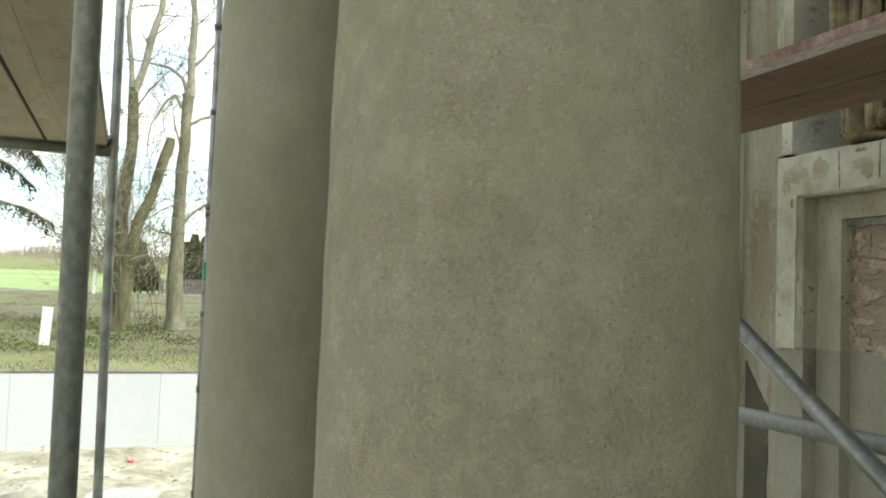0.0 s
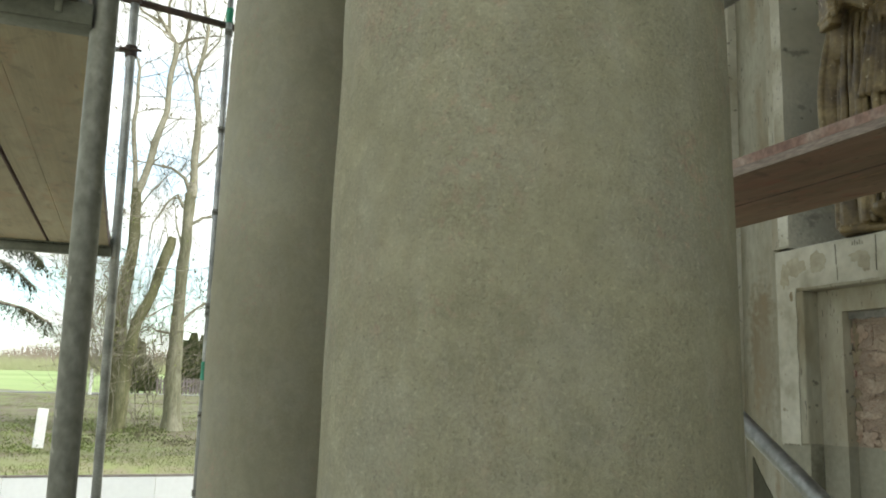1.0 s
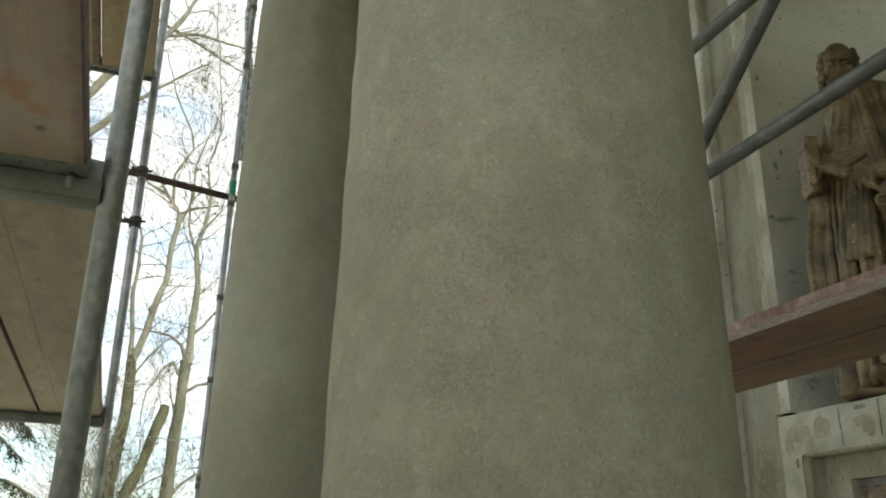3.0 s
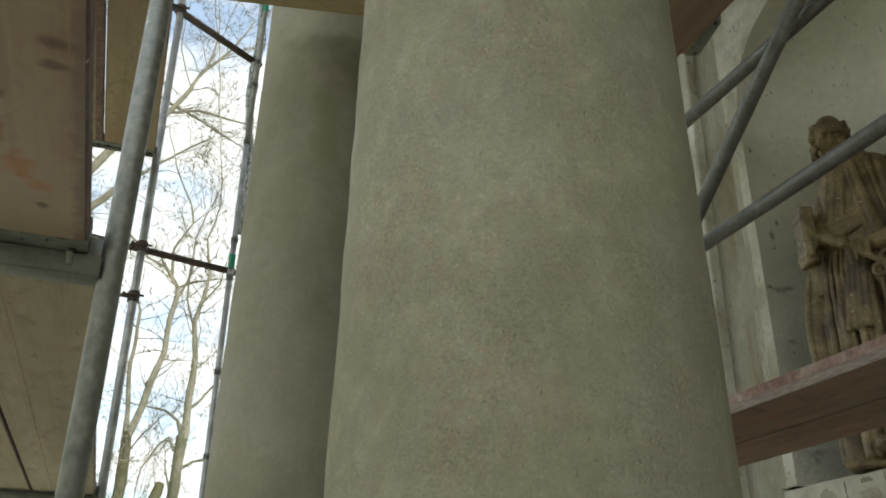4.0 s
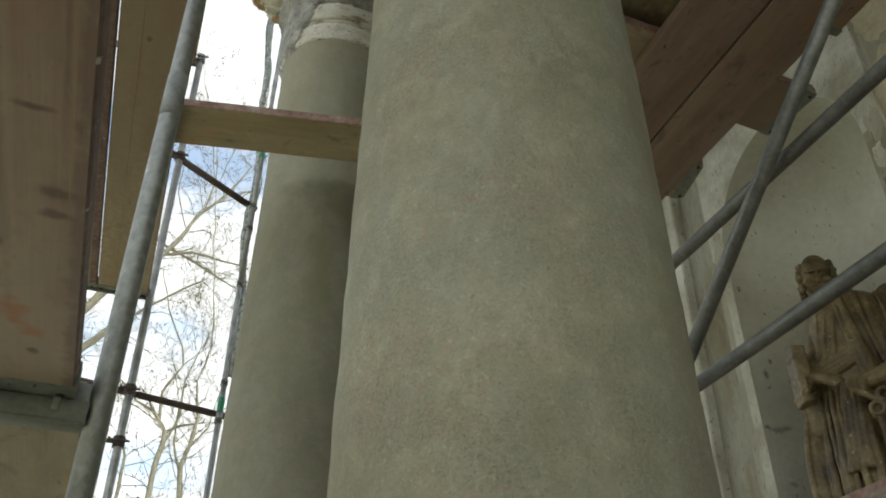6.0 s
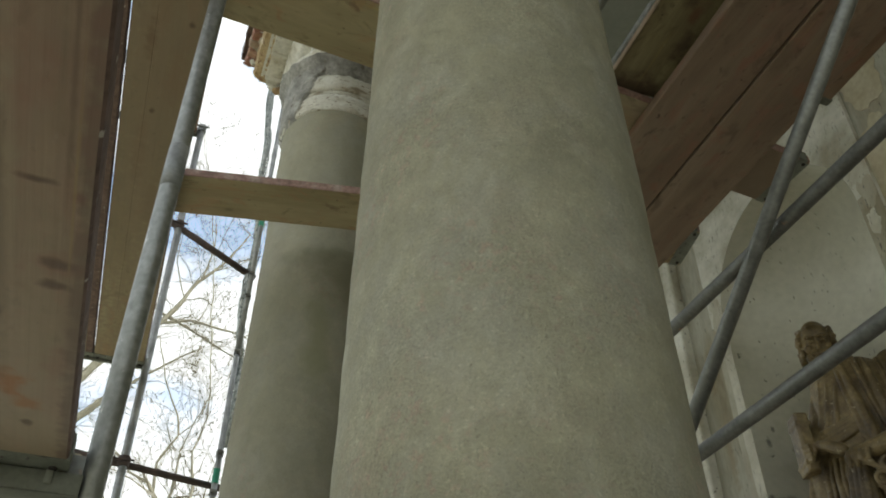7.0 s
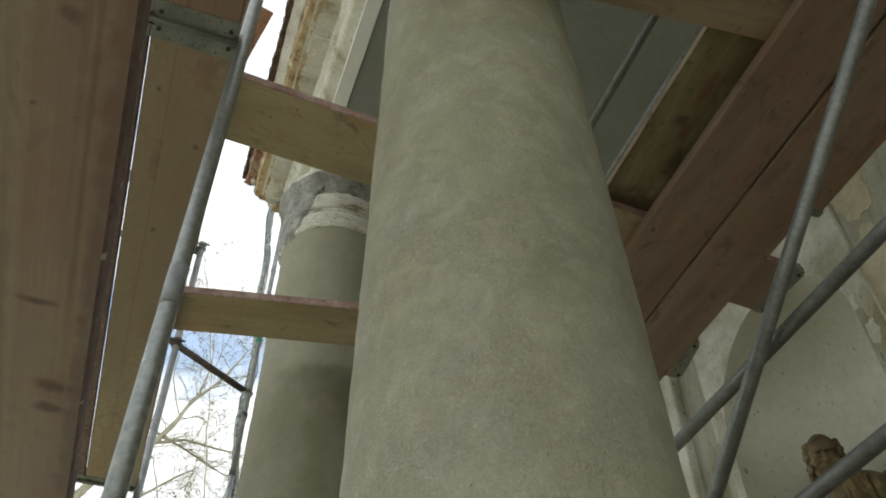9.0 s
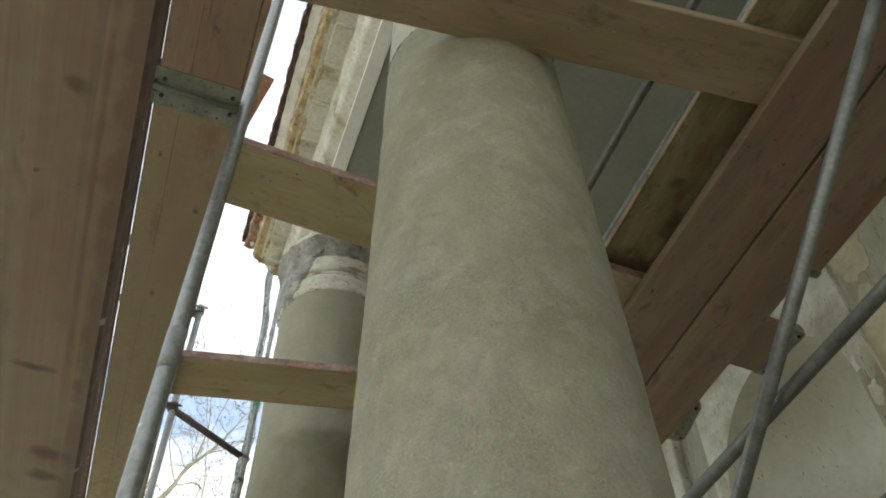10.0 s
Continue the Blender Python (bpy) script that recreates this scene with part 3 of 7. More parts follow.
def box(bm, x0, x1, y0, y1, z0, z1, bevel=0.0):
    r = bmesh.ops.create_cube(bm, size=1.0)
    for v in r["verts"]:
        v.co = Vector(((x0 + x1) / 2 + v.co.x * (x1 - x0), (y0 + y1) / 2 + v.co.y * (y1 - y0), (z0 + z1) / 2 + v.co.z * (z1 - z0)))
    if bevel:
        es = list({e for v in r["verts"] for e in v.link_edges})
        bmesh.ops.bevel(bm, geom=es, offset=bevel, segments=1, affect="EDGES", profile=0.5)
    return bm


def tube(bm, a, b, r, n=16, caps=True, r2=None, steps=1, wobble=0.0):
    """A round bar from a to b."""
    a, b = Vector(a), Vector(b)
    q = (b - a).to_track_quat("Z", "Y").to_matrix()
    rings = []
    for k in range(steps + 1):
        f = k / steps
        c = a.lerp(b, f)
        rr = r + ((r2 if r2 is not None else r) - r) * f
        if wobble:
            rr *= 1 + wobble * (noise.noise(c * 9.0))
        rings.append([bm.verts.new(c + q @ Vector((math.cos(t) * rr, math.sin(t) * rr, 0))) for t in (2 * math.pi * i / n for i in range(n))])
    for k in range(steps):
        for i in range(n):
            bm.faces.new((rings[k][i], rings[k][(i + 1) % n], rings[k + 1][(i + 1) % n], rings[k + 1][i]))
    if caps:
        bm.faces.new(list(reversed(rings[0])))
        bm.faces.new(rings[-1])
    return bm


def pipe(bm, a, b, r, wall=0.004, n=20):
    """A hollow scaffold tube with open ends."""
    a, b = Vector(a), Vector(b)
    q = (b - a).to_track_quat("Z", "Y").to_matrix()
    ring = [[bm.verts.new(c + q @ Vector((math.cos(2 * math.pi * i / n) * rr, math.sin(2 * math.pi * i / n) * rr, 0))) for i in range(n)]
            for c, rr in ((a, r), (b, r), (b, r - wall), (a, r - wall))]
    for k in range(4):
        p, s = ring[k], ring[(k + 1) % 4]
        for i in range(n):
            bm.faces.new((p[i], p[(i + 1) % n], s[(i + 1) % n], s[i]))
    return bm


def lathe(bm, cx, cy, profile, n=96, rough=0.0, freq=9.0):
    """Turns (radius, z) pairs about an upright axis."""
    rings = []
    for r, z in profile:
        row = []
        for i in range(n):
            t = 2 * math.pi * i / n
            rr = r
            if rough:
                q = Vector((math.cos(t) * r, math.sin(t) * r, z + cy)) * freq
                rr += rough * (noise.noise(q) + 0.6 * noise.noise(q * 2.7))
            row.append(bm.verts.new((cx + rr * math.cos(t), cy + rr * math.sin(t), z)))
        rings.append(row)
    for a, b in zip(rings, rings[1:]):
        for i in range(n):
            bm.faces.new((a[i], a[(i + 1) % n], b[(i + 1) % n], b[i]))
    return bm


def ball(bm, c, rx, ry, rz, rot=None, seg=20, rings=14, rough=0.0, freq=9.0):
    def place(x, y, z):
        k = 1 + rough * noise.noise(Vector((x, y, z)) * freq) if rough else 1.0
        p = Vector((x * rx, y * ry, z * rz)) * k
        return bm.verts.new((rot @ p if rot else p) + Vector(c))
    low, high = place(0, 0, -1), place(0, 0, 1)
    rows = []
    for j in range(1, rings):
        e = -math.pi / 2 + math.pi * j / rings
        rows.append([place(math.cos(e) * math.cos(2 * math.pi * i / seg), math.cos(e) * math.sin(2 * math.pi * i / seg), math.sin(e)) for i in range(seg)])
    for i in range(seg):
        k = (i + 1) % seg
        bm.faces.new((low, rows[0][k], rows[0][i]))
        bm.faces.new((high, rows[-1][i], rows[-1][k]))
        for p, q in zip(rows, rows[1:]):
            bm.faces.new((p[i], p[k], q[k], q[i]))
    return bm


B = bmesh.new

# ---- the setting ----
WALL_X, CEIL_Z, END_Y = 2.9, 6.0, 4.45
NICHE_Y, NICHE_R, NICHE_SILL, NICHE_SPRING, NICHE_DEEP = 2.685, 0.535, 2.30, 4.32, 0.52


def ground_height(x, y):
    h = 0.0
    if y > 10:
        h = 1.1 * min(1.0, (y - 10) / 30.0) ** 1.3
    if y > 46:
        h += 2.6 * min(1.0, (y - 46) / 130.0)
    if y > 180:
        h += 3.0 * min(1.0, (y - 180) / 300.0)
    near = max(0.0, 1 - abs(y - 7.2) / 3.5) * (1 if x < 0.2 or y > 4.9 else 0.0)
    pool = ((x - 0.07) / 0.34) ** 2 + ((y - 7.08) / 0.30) ** 2
    h += near * min(1.0, max(0.0, pool - 0.6)) * 0.10 * (noise.noise(Vector((x * 1.1, y * 1.1, 0))) + 0.6 * noise.noise(Vector((x * 3, y * 3, 4))) + 0.25 * noise.noise(Vector((x * 9, y * 9, 7))))
    if 8.0 < y < 9.0 and -3 < x < 3:
        h += 0.13 * math.exp(-((y - 8.72) / 0.22) ** 2) * max(0.0, 0.35 + noise.noise(Vector((x * 1.3, 0.7, 5))))
    h -= 0.06 * max(0.0, 1 - pool)
    if y > 10:
        h += 0.12 * noise.noise(Vector((x * 0.5, y * 0.5, 9))) * min(1, (y - 10) / 5)
    return h


def make_ground():
    def steps(vals):
        out = []
        for a, b, n in vals:
            out += [a + (b - a) * i / n for i in range(n)]
        return out + [vals[-1][1]]
    xs = steps([(-2500, -300, 5), (-300, -40, 10), (-40, -8, 16), (-8, -2, 24), (-2, 2, 70), (2, 8, 24), (8, 40, 16), (40, 300, 10), (300, 2500, 5)])
    ys = steps([(-2500, -300, 5), (-300, -30, 9), (-30, 4, 12), (4, 6, 14), (6, 9.2, 64), (9.2, 12, 14), (12, 50, 60), (50, 200, 20), (200, 2500, 8)])
    bm = B()
    g = [[bm.verts.new((x, y, ground_height(x, y) - (0.03 if -6 < y < 4.6 and x > 0 else 0.0))) for x in xs] for y in ys]
    for j in range(len(ys) - 1):
        for i in range(len(xs) - 1):
            bm.faces.new((g[j][i], g[j][i + 1], g[j + 1][i + 1], g[j + 1][i]))
    solid("ground", bm, GROUND, (0, 0, 0), "sandy churned soil running into rough grass and a green field", "ground", kind="structure", smooth=True)


make_ground()

bm = B()
box(bm, 0.15, 2.88, -6.0, 4.55, -0.25, 0.0, 0.01)
solid("floor", bm, FLOOR, (0, 0, 0), "grey stone floor slab of the open portico", "floor", kind="structure")


def make_wall():
    """The church wall with the arched statue niche and a stepped blind panel below it."""
    bm = B()
    x0, xb = WALL_X + 0.025, 3.75
    n = 32
    y_hi, y_lo = NICHE_Y + NICHE_R, NICHE_Y - NICHE_R

    def quad(*p):
        bm.faces.new([bm.verts.new(q) for q in p])
    # plain wall to either side of the niche and over its arch
    pil = 3.55
    # The height above the ceiling is unseen, added to keep the sun out.
    quad((x0, END_Y, 0), (x0, pil - 0.25, 0), (x0, pil - 0.25, 13), (x0, END_Y, 13))
    quad((x0, y_lo - 0.12, 0), (x0, -7, 0), (x0, -7, 13), (x0, y_lo - 0.12, 13))
    quad((x0, END_Y, 0), (x0, END_Y, 13), (xb, END_Y, 13), (xb, END_Y, 0))
    quad((xb, END_Y, 0), (xb, END_Y, 13), (xb, -7, 13), (xb, -7, 0))
    quad((x0, END_Y, 13), (x0, -7, 13), (xb, -7, 13), (xb, END_Y, 13))
    brown, tan = (0.20, 0.145, 0.08), (0.255, 0.205, 0.13)
    face = stained(WALL_BEIGE, "stained_beige_wall_plaster", [
        ((0, 3.45, 2.03), (0.04, 0.075, 0.11), brown, 0.65), ((0, 3.50, 1.86), (0.04, 0.035, 0.20), brown, 0.7), ((0, 3.44, 1.80), (0.04, 0.10, 0.40), (0.235, 0.20, 0.135), 0.7), ((0, 3.43, 2.06), (0.04, 0.020, 0.05), tan, 0.8),
        ((0, 3.50, 1.62), (0.04, 0.022, 0.12), tan, 0.8), ((0, 3.46, 1.72), (0.04, 0.028, 0.10), tan, 0.6), ((0, 3.38, 1.20), (0.04, 0.016, 0.12), brown, 0.6),
        ((0, 3.44, 3.62), (0.04, 0.03, 0.20), tan, 0.7), ((0, 3.42, 3.05), (0.04, 0.025, 0.16), tan, 0.6), ((0, 3.46, 4.1), (0.04, 0.03, 0.14), brown, 0.6)])
    w = solid("wall_east", bm, face, (x0, 0, 0), "patchy beige plastered church wall with a niche", "wall", kind="structure")

    # white surround: two jambs and the spandrel field over the arch
    bm = B()
    def quad2(*p):
        bm.faces.new([bm.verts.new(q) for q in p])
    x1 = WALL_X
    jamb = B()
    for a, b in ((y_hi + 0.11, y_hi), (y_lo, y_lo - 0.12)):
        jamb.faces.new([jamb.verts.new(q) for q in ((x1, a, NICHE_SILL), (x1, b, NICHE_SILL), (x1, b, NICHE_SPRING), (x1, a, NICHE_SPRING))])
        quad2((x1, a, NICHE_SPRING), (x1, b, NICHE_SPRING), (x1, b, CEIL_Z), (x1, a, CEIL_Z))
    quad2((x1, y_hi + 0.11, NICHE_SILL), (x1, y_hi + 0.11, CEIL_Z), (x0, y_hi + 0.11, CEIL_Z), (x0, y_hi + 0.11, NICHE_SILL))
    quad2((x1, y_lo - 0.12, NICHE_SILL), (x1, y_lo - 0.12, CEIL_Z), (x0, y_lo - 0.12, CEIL_Z), (x0, y_lo - 0.12, NICHE_SILL))
    pts = [(NICHE_Y + NICHE_R * math.cos(math.pi * i / n), NICHE_SPRING + NICHE_R * math.sin(math.pi * i / n)) for i in range(n + 1)]
    for (ya, za), (yb, zb) in zip(pts, pts[1:]):
        quad2((x1, ya, za), (x1, yb, zb), (x1, yb, CEIL_Z), (x1, ya, CEIL_Z))
    bmesh.ops.remove_doubles(bm, verts=bm.verts, dist=0.0005)
    part("niche_jamb", jamb, JAMB, w, "worn beige-white limewashed niche jamb")
    part("niche_surround", bm, WALL_WHITE, w, "flaking white limewashed surround with dark specks")

    # the hollow: half-round plan, closed by a quarter dome
    bm = B()
    rows = []
    xi = WALL_X
    for k in range(9):
        z = NICHE_SILL + (NICHE_SPRING - NICHE_SILL) * k / 8
        rows.append([(xi + NICHE_DEEP * math.sin(math.pi * i / n), NICHE_Y + NICHE_R * math.cos(math.pi * i / n), z) for i in range(n + 1)])
    for k in range(1, 13):
        f = math.pi / 2 * k / 12
        rows.append([(xi + NICHE_DEEP * math.cos(f) * math.sin(math.pi * i / n), NICHE_Y + NICHE_R * math.cos(math.pi * i / n) * math.cos(f),
                      NICHE_SPRING + NICHE_R * math.sin(f)) for i in range(n + 1)])
    vs = [[bm.verts.new(p) for p in r] for r in rows]
    for a, b in zip(vs, vs[1:]):
        for i in range(n):
            try:
                bm.faces.new((a[i], a[i + 1], b[i + 1], b[i]))
            except ValueError:
                pass
    scuff = (0.10, 0.098, 0.085)
    hollow = stained(NICHE_PAINT, "scuffed_niche_limewash", [
        ((0.055, 3.21, 3.273), (0.045, 0.03, 0.018), scuff, 0.55), ((0.10, 3.20, 3.285), (0.03, 0.03, 0.014), scuff, 0.55), ((0.0, 3.22, 3.285), (0.02, 0.03, 0.012), scuff, 0.8),
        ((0.06, 3.21, 3.578), (0.014, 0.03, 0.03), scuff, 0.8), ((0.10, 3.20, 3.66), (0.010, 0.03, 0.022), scuff, 0.8), ((0.08, 3.21, 3.0), (0.02, 0.03, 0.016), scuff, 0.8),
        ((0.115, 3.20, 2.455), (0.05, 0.03, 0.016), scuff, 0.9), ((0.10, 3.20, 2.425), (0.02, 0.03, 0.02), scuff, 0.9), ((0.06, 3.21, 2.75), (0.02, 0.03, 0.02), scuff, 0.6),
        # Two broad grey marks: shade of the lower hollow put into the colour.
        ((0.15, 3.17, 2.42), (0.16, 0.2, 0.12), (0.29, 0.285, 0.24), 0.7), ((0.10, 3.19, 2.9), (0.12, 0.1, 0.25), (0.36, 0.355, 0.30), 0.6)], 60.0)
    part("niche_hollow", bm, hollow, w, "pale limewashed half-domed niche hollow", smooth=True)

    # sill slab of the niche
    bm = B()
    box(bm, WALL_X + 0.03, xi + NICHE_DEEP + 0.05, y_lo - 0.10, y_hi + 0.10, 2.235, NICHE_SILL, 0.006)
    part("niche_sill", bm, PLASTER_OLD, w, "rough pale niche sill")

    # stepped blind panel: frame, first recess, second recess with bricks
    outer_hi, outer_lo = 3.308, 2.055
    bm = B()
    top = 2.285
    box(bm, WALL_X - 0.012, x0 + 0.08, outer_hi - 0.178, outer_hi, 1.40, top - 0.199, 0.004)
    box(bm, WALL_X - 0.012, x0 + 0.08, outer_lo, outer_lo + 0.178, 1.40, top - 0.199, 0.004)
    box(bm, WALL_X - 0.012, x0 + 0.08, outer_lo, outer_hi, top - 0.199, top, 0.004)
    part("panel_frame", bm, WALL_BEIGE, w, "beige plastered frame under flaking limewash")
    bm = B()
    box(bm, WALL_X - 0.004, x0 + 0.08, outer_hi - 0.176, outer_hi - 0.002, 0.0, 1.41)
    box(bm, WALL_X - 0.004, x0 + 0.08, outer_lo + 0.002, outer_lo + 0.176, 0.0, 1.41)
    # One mark makes the lower reveal darker.
    part("panel_frame", bm, stained(WALL_GREY, "damp_grey_render", [((0.03, 3.13, 1.22), (0.07, 0.012, 0.20), (0.11, 0.105, 0.068), 0.85)]), w, "grey rendered lower frame with a darker reveal")
    bm = B()
    i_hi, i_lo = outer_hi - 0.178, outer_lo + 0.178
    r1, r2 = WALL_X + 0.07, WALL_X + 0.13
    b_hi, b_lo = 2.99, 2.38
    box(bm, r1, r1 + 0.1, b_hi, i_hi, 1.40, 2.09)
    box(bm, r1, r1 + 0.1, i_lo, b_lo, 1.40, 2.09)
    box(bm, r1, r1 + 0.1, b_lo, b_hi, 1.985, 2.09)
    part("panel_recess", bm, JAMB, w, "limewashed stepped recess")
    bm = B()
    box(bm, r1, r1 + 0.1, b_hi, i_hi, 0.0, 1.40)
    box(bm, r1, r1 + 0.1, i_lo, b_lo, 0.0, 1.40)
    box(bm, r2 - 0.004, r2 + 0.1, b_lo, b_hi, 0.0, 1.40)
    part("panel_recess", bm, WALL_GREY, w, "grey rendered lower recess")
    bm = B()
    box(bm, r2 - 0.003, r2 + 0.1, b_lo, b_hi, 1.40, 2.02)
    part("mortar_bed", bm, MORTAR, w, "crumbling mortar bed")
    return w, r2, b_lo, b_hi


wall, BRICK_X, BRICK_LO, BRICK_HI = make_wall()

# pilaster at the end of the wall
bm = B()
box(bm, WALL_X - 0.035, WALL_X + 0.2, 3.558, END_Y + 0.03, 0.0, CEIL_Z, 0.008)
for v in bm.verts:
    if v.co.y < 4.0:
        v.co.y += 0.0105 * (5.0 - v.co.z)
solid("pilaster", bm, WALL_WHITE, (WALL_X, 4.0, 0), "white limewashed pilaster at the end of the wall", "pilaster", kind="structure")

# plaster patches left on the wall between pilaster and niche
def ragged_sheet(y0, y1, z0, z1, x, material, seed, label, amp=(0.012, 0.012, 0.012, 0.012), thick=0.004, slant=0.0):
    """A thin coat left on the wall; amp: unevenness of the low, far-y, high and near-y edges."""
    bm = B()

    def wob(t, k):
        return sum(noise.noise(Vector((t * f, k * 7.7, seed * 3.1))) / f ** 0.6 for f in (9.0, 23.0, 61.0)) * 4.0
    pts = []
    n = 34
    for i in range(n):
        f = i / n
        pts.append((y0 + (y1 - y0) * f, z0 + amp[0] * wob(f, 1)))
    for i in range(n):
        f = i / n
        pts.append((y1 + amp[1] * wob(f, 2), z0 + (z1 - z0) * f))
    for i in range(n):
        f = i / n
        pts.append((y1 + (y0 - y1) * f, z1 - slant * f + amp[2] * wob(f, 3)))
    for i in range(n):
        f = i / n
        pts.append((y0 + amp[3] * wob(f, 4), z1 - slant + (z0 - z1 + slant) * f))
    face = bm.faces.new([bm.verts.new((x, y, z)) for y, z in pts])
    r = bmesh.ops.extrude_face_region(bm, geom=[face])
    bmesh.ops.translate(bm, verts=[v for v in r["geom"] if isinstance(v, bmesh.types.BMVert)], vec=(-thick, 0, 0))
    bmesh.ops.recalc_face_normals(bm, faces=bm.faces)
    part("plaster_coat", bm, material, wall, label)


STAIN = mat("brown_damp_plaster", [(0.3, (0.21, 0.165, 0.10)), (0.7, (0.285, 0.24, 0.16))], 9.0, 0.92, 0.3, stretch=(1, 1, 0.4), fine=40.0, fine_amount=0.12)
BARE = mat("bare_beige_plaster", [(0.3, (0.34, 0.305, 0.215)), (0.7, (0.43, 0.405, 0.31))], 9.0, 0.92, 0.3, fine=40.0, fine_amount=0.1)
OCHRE_FLAT = mat("ochre_bare_plaster", [(0.3, (0.31, 0.265, 0.165)), (0.7, (0.40, 0.355, 0.245))], 6.0, 0.92, 0.3, fine=40.0, fine_amount=0.1)
DARK_RENDER = mat("dark_olive_render", [(0.3, (0.055, 0.052, 0.03)), (0.7, (0.10, 0.096, 0.06))], 4.0, 0.9, 0.2, fine=40.0, fine_amount=0.12)
JX = WALL_X - 0.0125


def blob_patch(yc, zc, ry, rz, x, material, seed, label="", thick=0.0006, uneven=0.30, holder=None):
    """A thin patch with a soft uneven outline, where a coat has flaked or been smeared."""
    bm = B()
    pts = []
    for i in range(56):
        t = 2 * math.pi * i / 56
        d = Vector((math.cos(t), math.sin(t), 0))
        k = 1 + uneven * (noise.noise(d * 1.6 + Vector((0, 0, seed * 3.7))) * 1.3 + 0.5 * noise.noise(d * 4.5 + Vector((0, 0, seed))) + 0.22 * noise.noise(d * 13 + Vector((0, 0, seed))))
        pts.append((yc + ry * k * d.x, zc + rz * k * d.y))
    face = bm.faces.new([bm.verts.new((x, y, z)) for y, z in pts])
    r = bmesh.ops.extrude_face_region(bm, geom=[face])
    bmesh.ops.translate(bm, verts=[v for v in r["geom"] if isinstance(v, bmesh.types.BMVert)], vec=(-thick, 0, 0))
    bmesh.ops.recalc_face_normals(bm, faces=bm.faces)
    return part("plaster_patch", bm, material, holder or wall, label)


# Dark olive coat with a slanting top, between pilaster and panel frame.
ragged_sheet(3.385, 3.545, -0.0, 1.31, WALL_X + 0.0245, DARK_RENDER, 3, "dark olive render at the foot of the wall", (0, 0.0, 0.010, 0.006), slant=0.21)
ragged_sheet(3.175, 3.296, 1.395, 2.10, JX, LIME, 7, "thick white limewash, torn along its lower edge", (0.010, 0.003, 0.0, 0.007), 0.003)
ragged_sheet(2.14, 3.296, 2.10, 2.283, JX, LIME, 9, "thick white limewash on the lintel", (0.003, 0.003, 0.0, 0.01), 0.003)
ragged_sheet(3.2215, 3.285, 2.31, 4.10, WALL_X - 0.0002, WALL_WHITE, 31, "white limewash along the niche edge", (0.0, 0.005, 0.01, 0.0), 0.001)
WX = WALL_X + 0.0245
blob_patch(3.03, 2.20, 0.050, 0.050, JX - 0.003, BARE, 13, "beige bare patch on the lintel")
blob_patch(3.175, 2.195, 0.065, 0.042, JX - 0.003, BARE, 14, "beige bare patch on the lintel")
blob_patch(3.235, 2.16, 0.030, 0.055, JX - 0.0048, BARE, 16)
blob_patch(3.20, 2.065, 0.010, 0.022, JX - 0.003, STAIN, 18)
blob_patch(2.80, 2.20, 0.050, 0.028, JX - 0.003, BARE, 15, "beige bare patch on the lintel")
blob_patch(2.765, 2.175, 0.035, 0.035, JX - 0.0048, BARE, 17)
blob_patch(2.55, 2.19, 0.06, 0.04, JX - 0.003, BARE, 19)
blob_patch(3.075, 1.63, 0.022, 0.075, WALL_X + 0.067, BARE, 21, "beige bare patch on the recess")
blob_patch(1.93, 4.36, 0.15, 0.30, WX, OCHRE_FLAT, 22, "ochre bare plaster beside the niche", 0.003, 0.25)
blob_patch(1.90, 4.95, 0.13, 0.20, WX, OCHRE_FLAT, 23, "ochre bare plaster beside the niche", 0.003, 0.25)
for yc, side in ((3.275, 24), (2.09, 27)):
    for k, (dz, rz) in enumerate(((0.02, 0.10), (0.13, 0.06), (-0.16, 0.07))):
        blob_patch(yc + 0.012 * (k - 1), NICHE_SPRING + dz, 0.050 - 0.008 * k, rz, WALL_X - 0.0002 * k, JAMB if k < 2 else WALL_WHITE, side + k, "torn edge between two limewash coats", 0.0006, 0.3)
PENCIL = mat("dark_scored_line", [(0.35, (0.09, 0.08, 0.065)), (0.65, (0.26, 0.245, 0.20))], 40.0, 0.9, 0.0)
for yy, za, zb in ((2.917, 2.11, 2.17), (2.920, 2.18, 2.215), (2.922, 2.22, 2.27), (2.706, 2.13, 2.20), (2.704, 2.205, 2.278)):
    bm = B()
    box(bm, WALL_X - 0.0190, WALL_X - 0.012, yy - 0.0010, yy + 0.0010, za, zb)
    part("score_mark", bm, PENCIL, wall, "dark scored line on the lintel")
for k in range(5):
    bm = B()
    h = (0.018, 0.022, 0.014, 0.020, 0.012)[k]
    box(bm, WALL_X - 0.0188, WALL_X - 0.012, 2.825 - 0.013 * k, 2.827 - 0.013 * k, 2.25, 2.25 + h)
    part("pencil_mark", bm, PENCIL, wall)

# ceiling with its white edge board, and the entablature above the columns
bm = B()
box(bm, 0.53, 3.75, -7.0, END_Y - 0.25, CEIL_Z, CEIL_Z + 0.25)
solid("ceiling", bm, CEILING, (0, 0, CEIL_Z), "flat grey rendered portico ceiling", "ceiling", kind="structure")


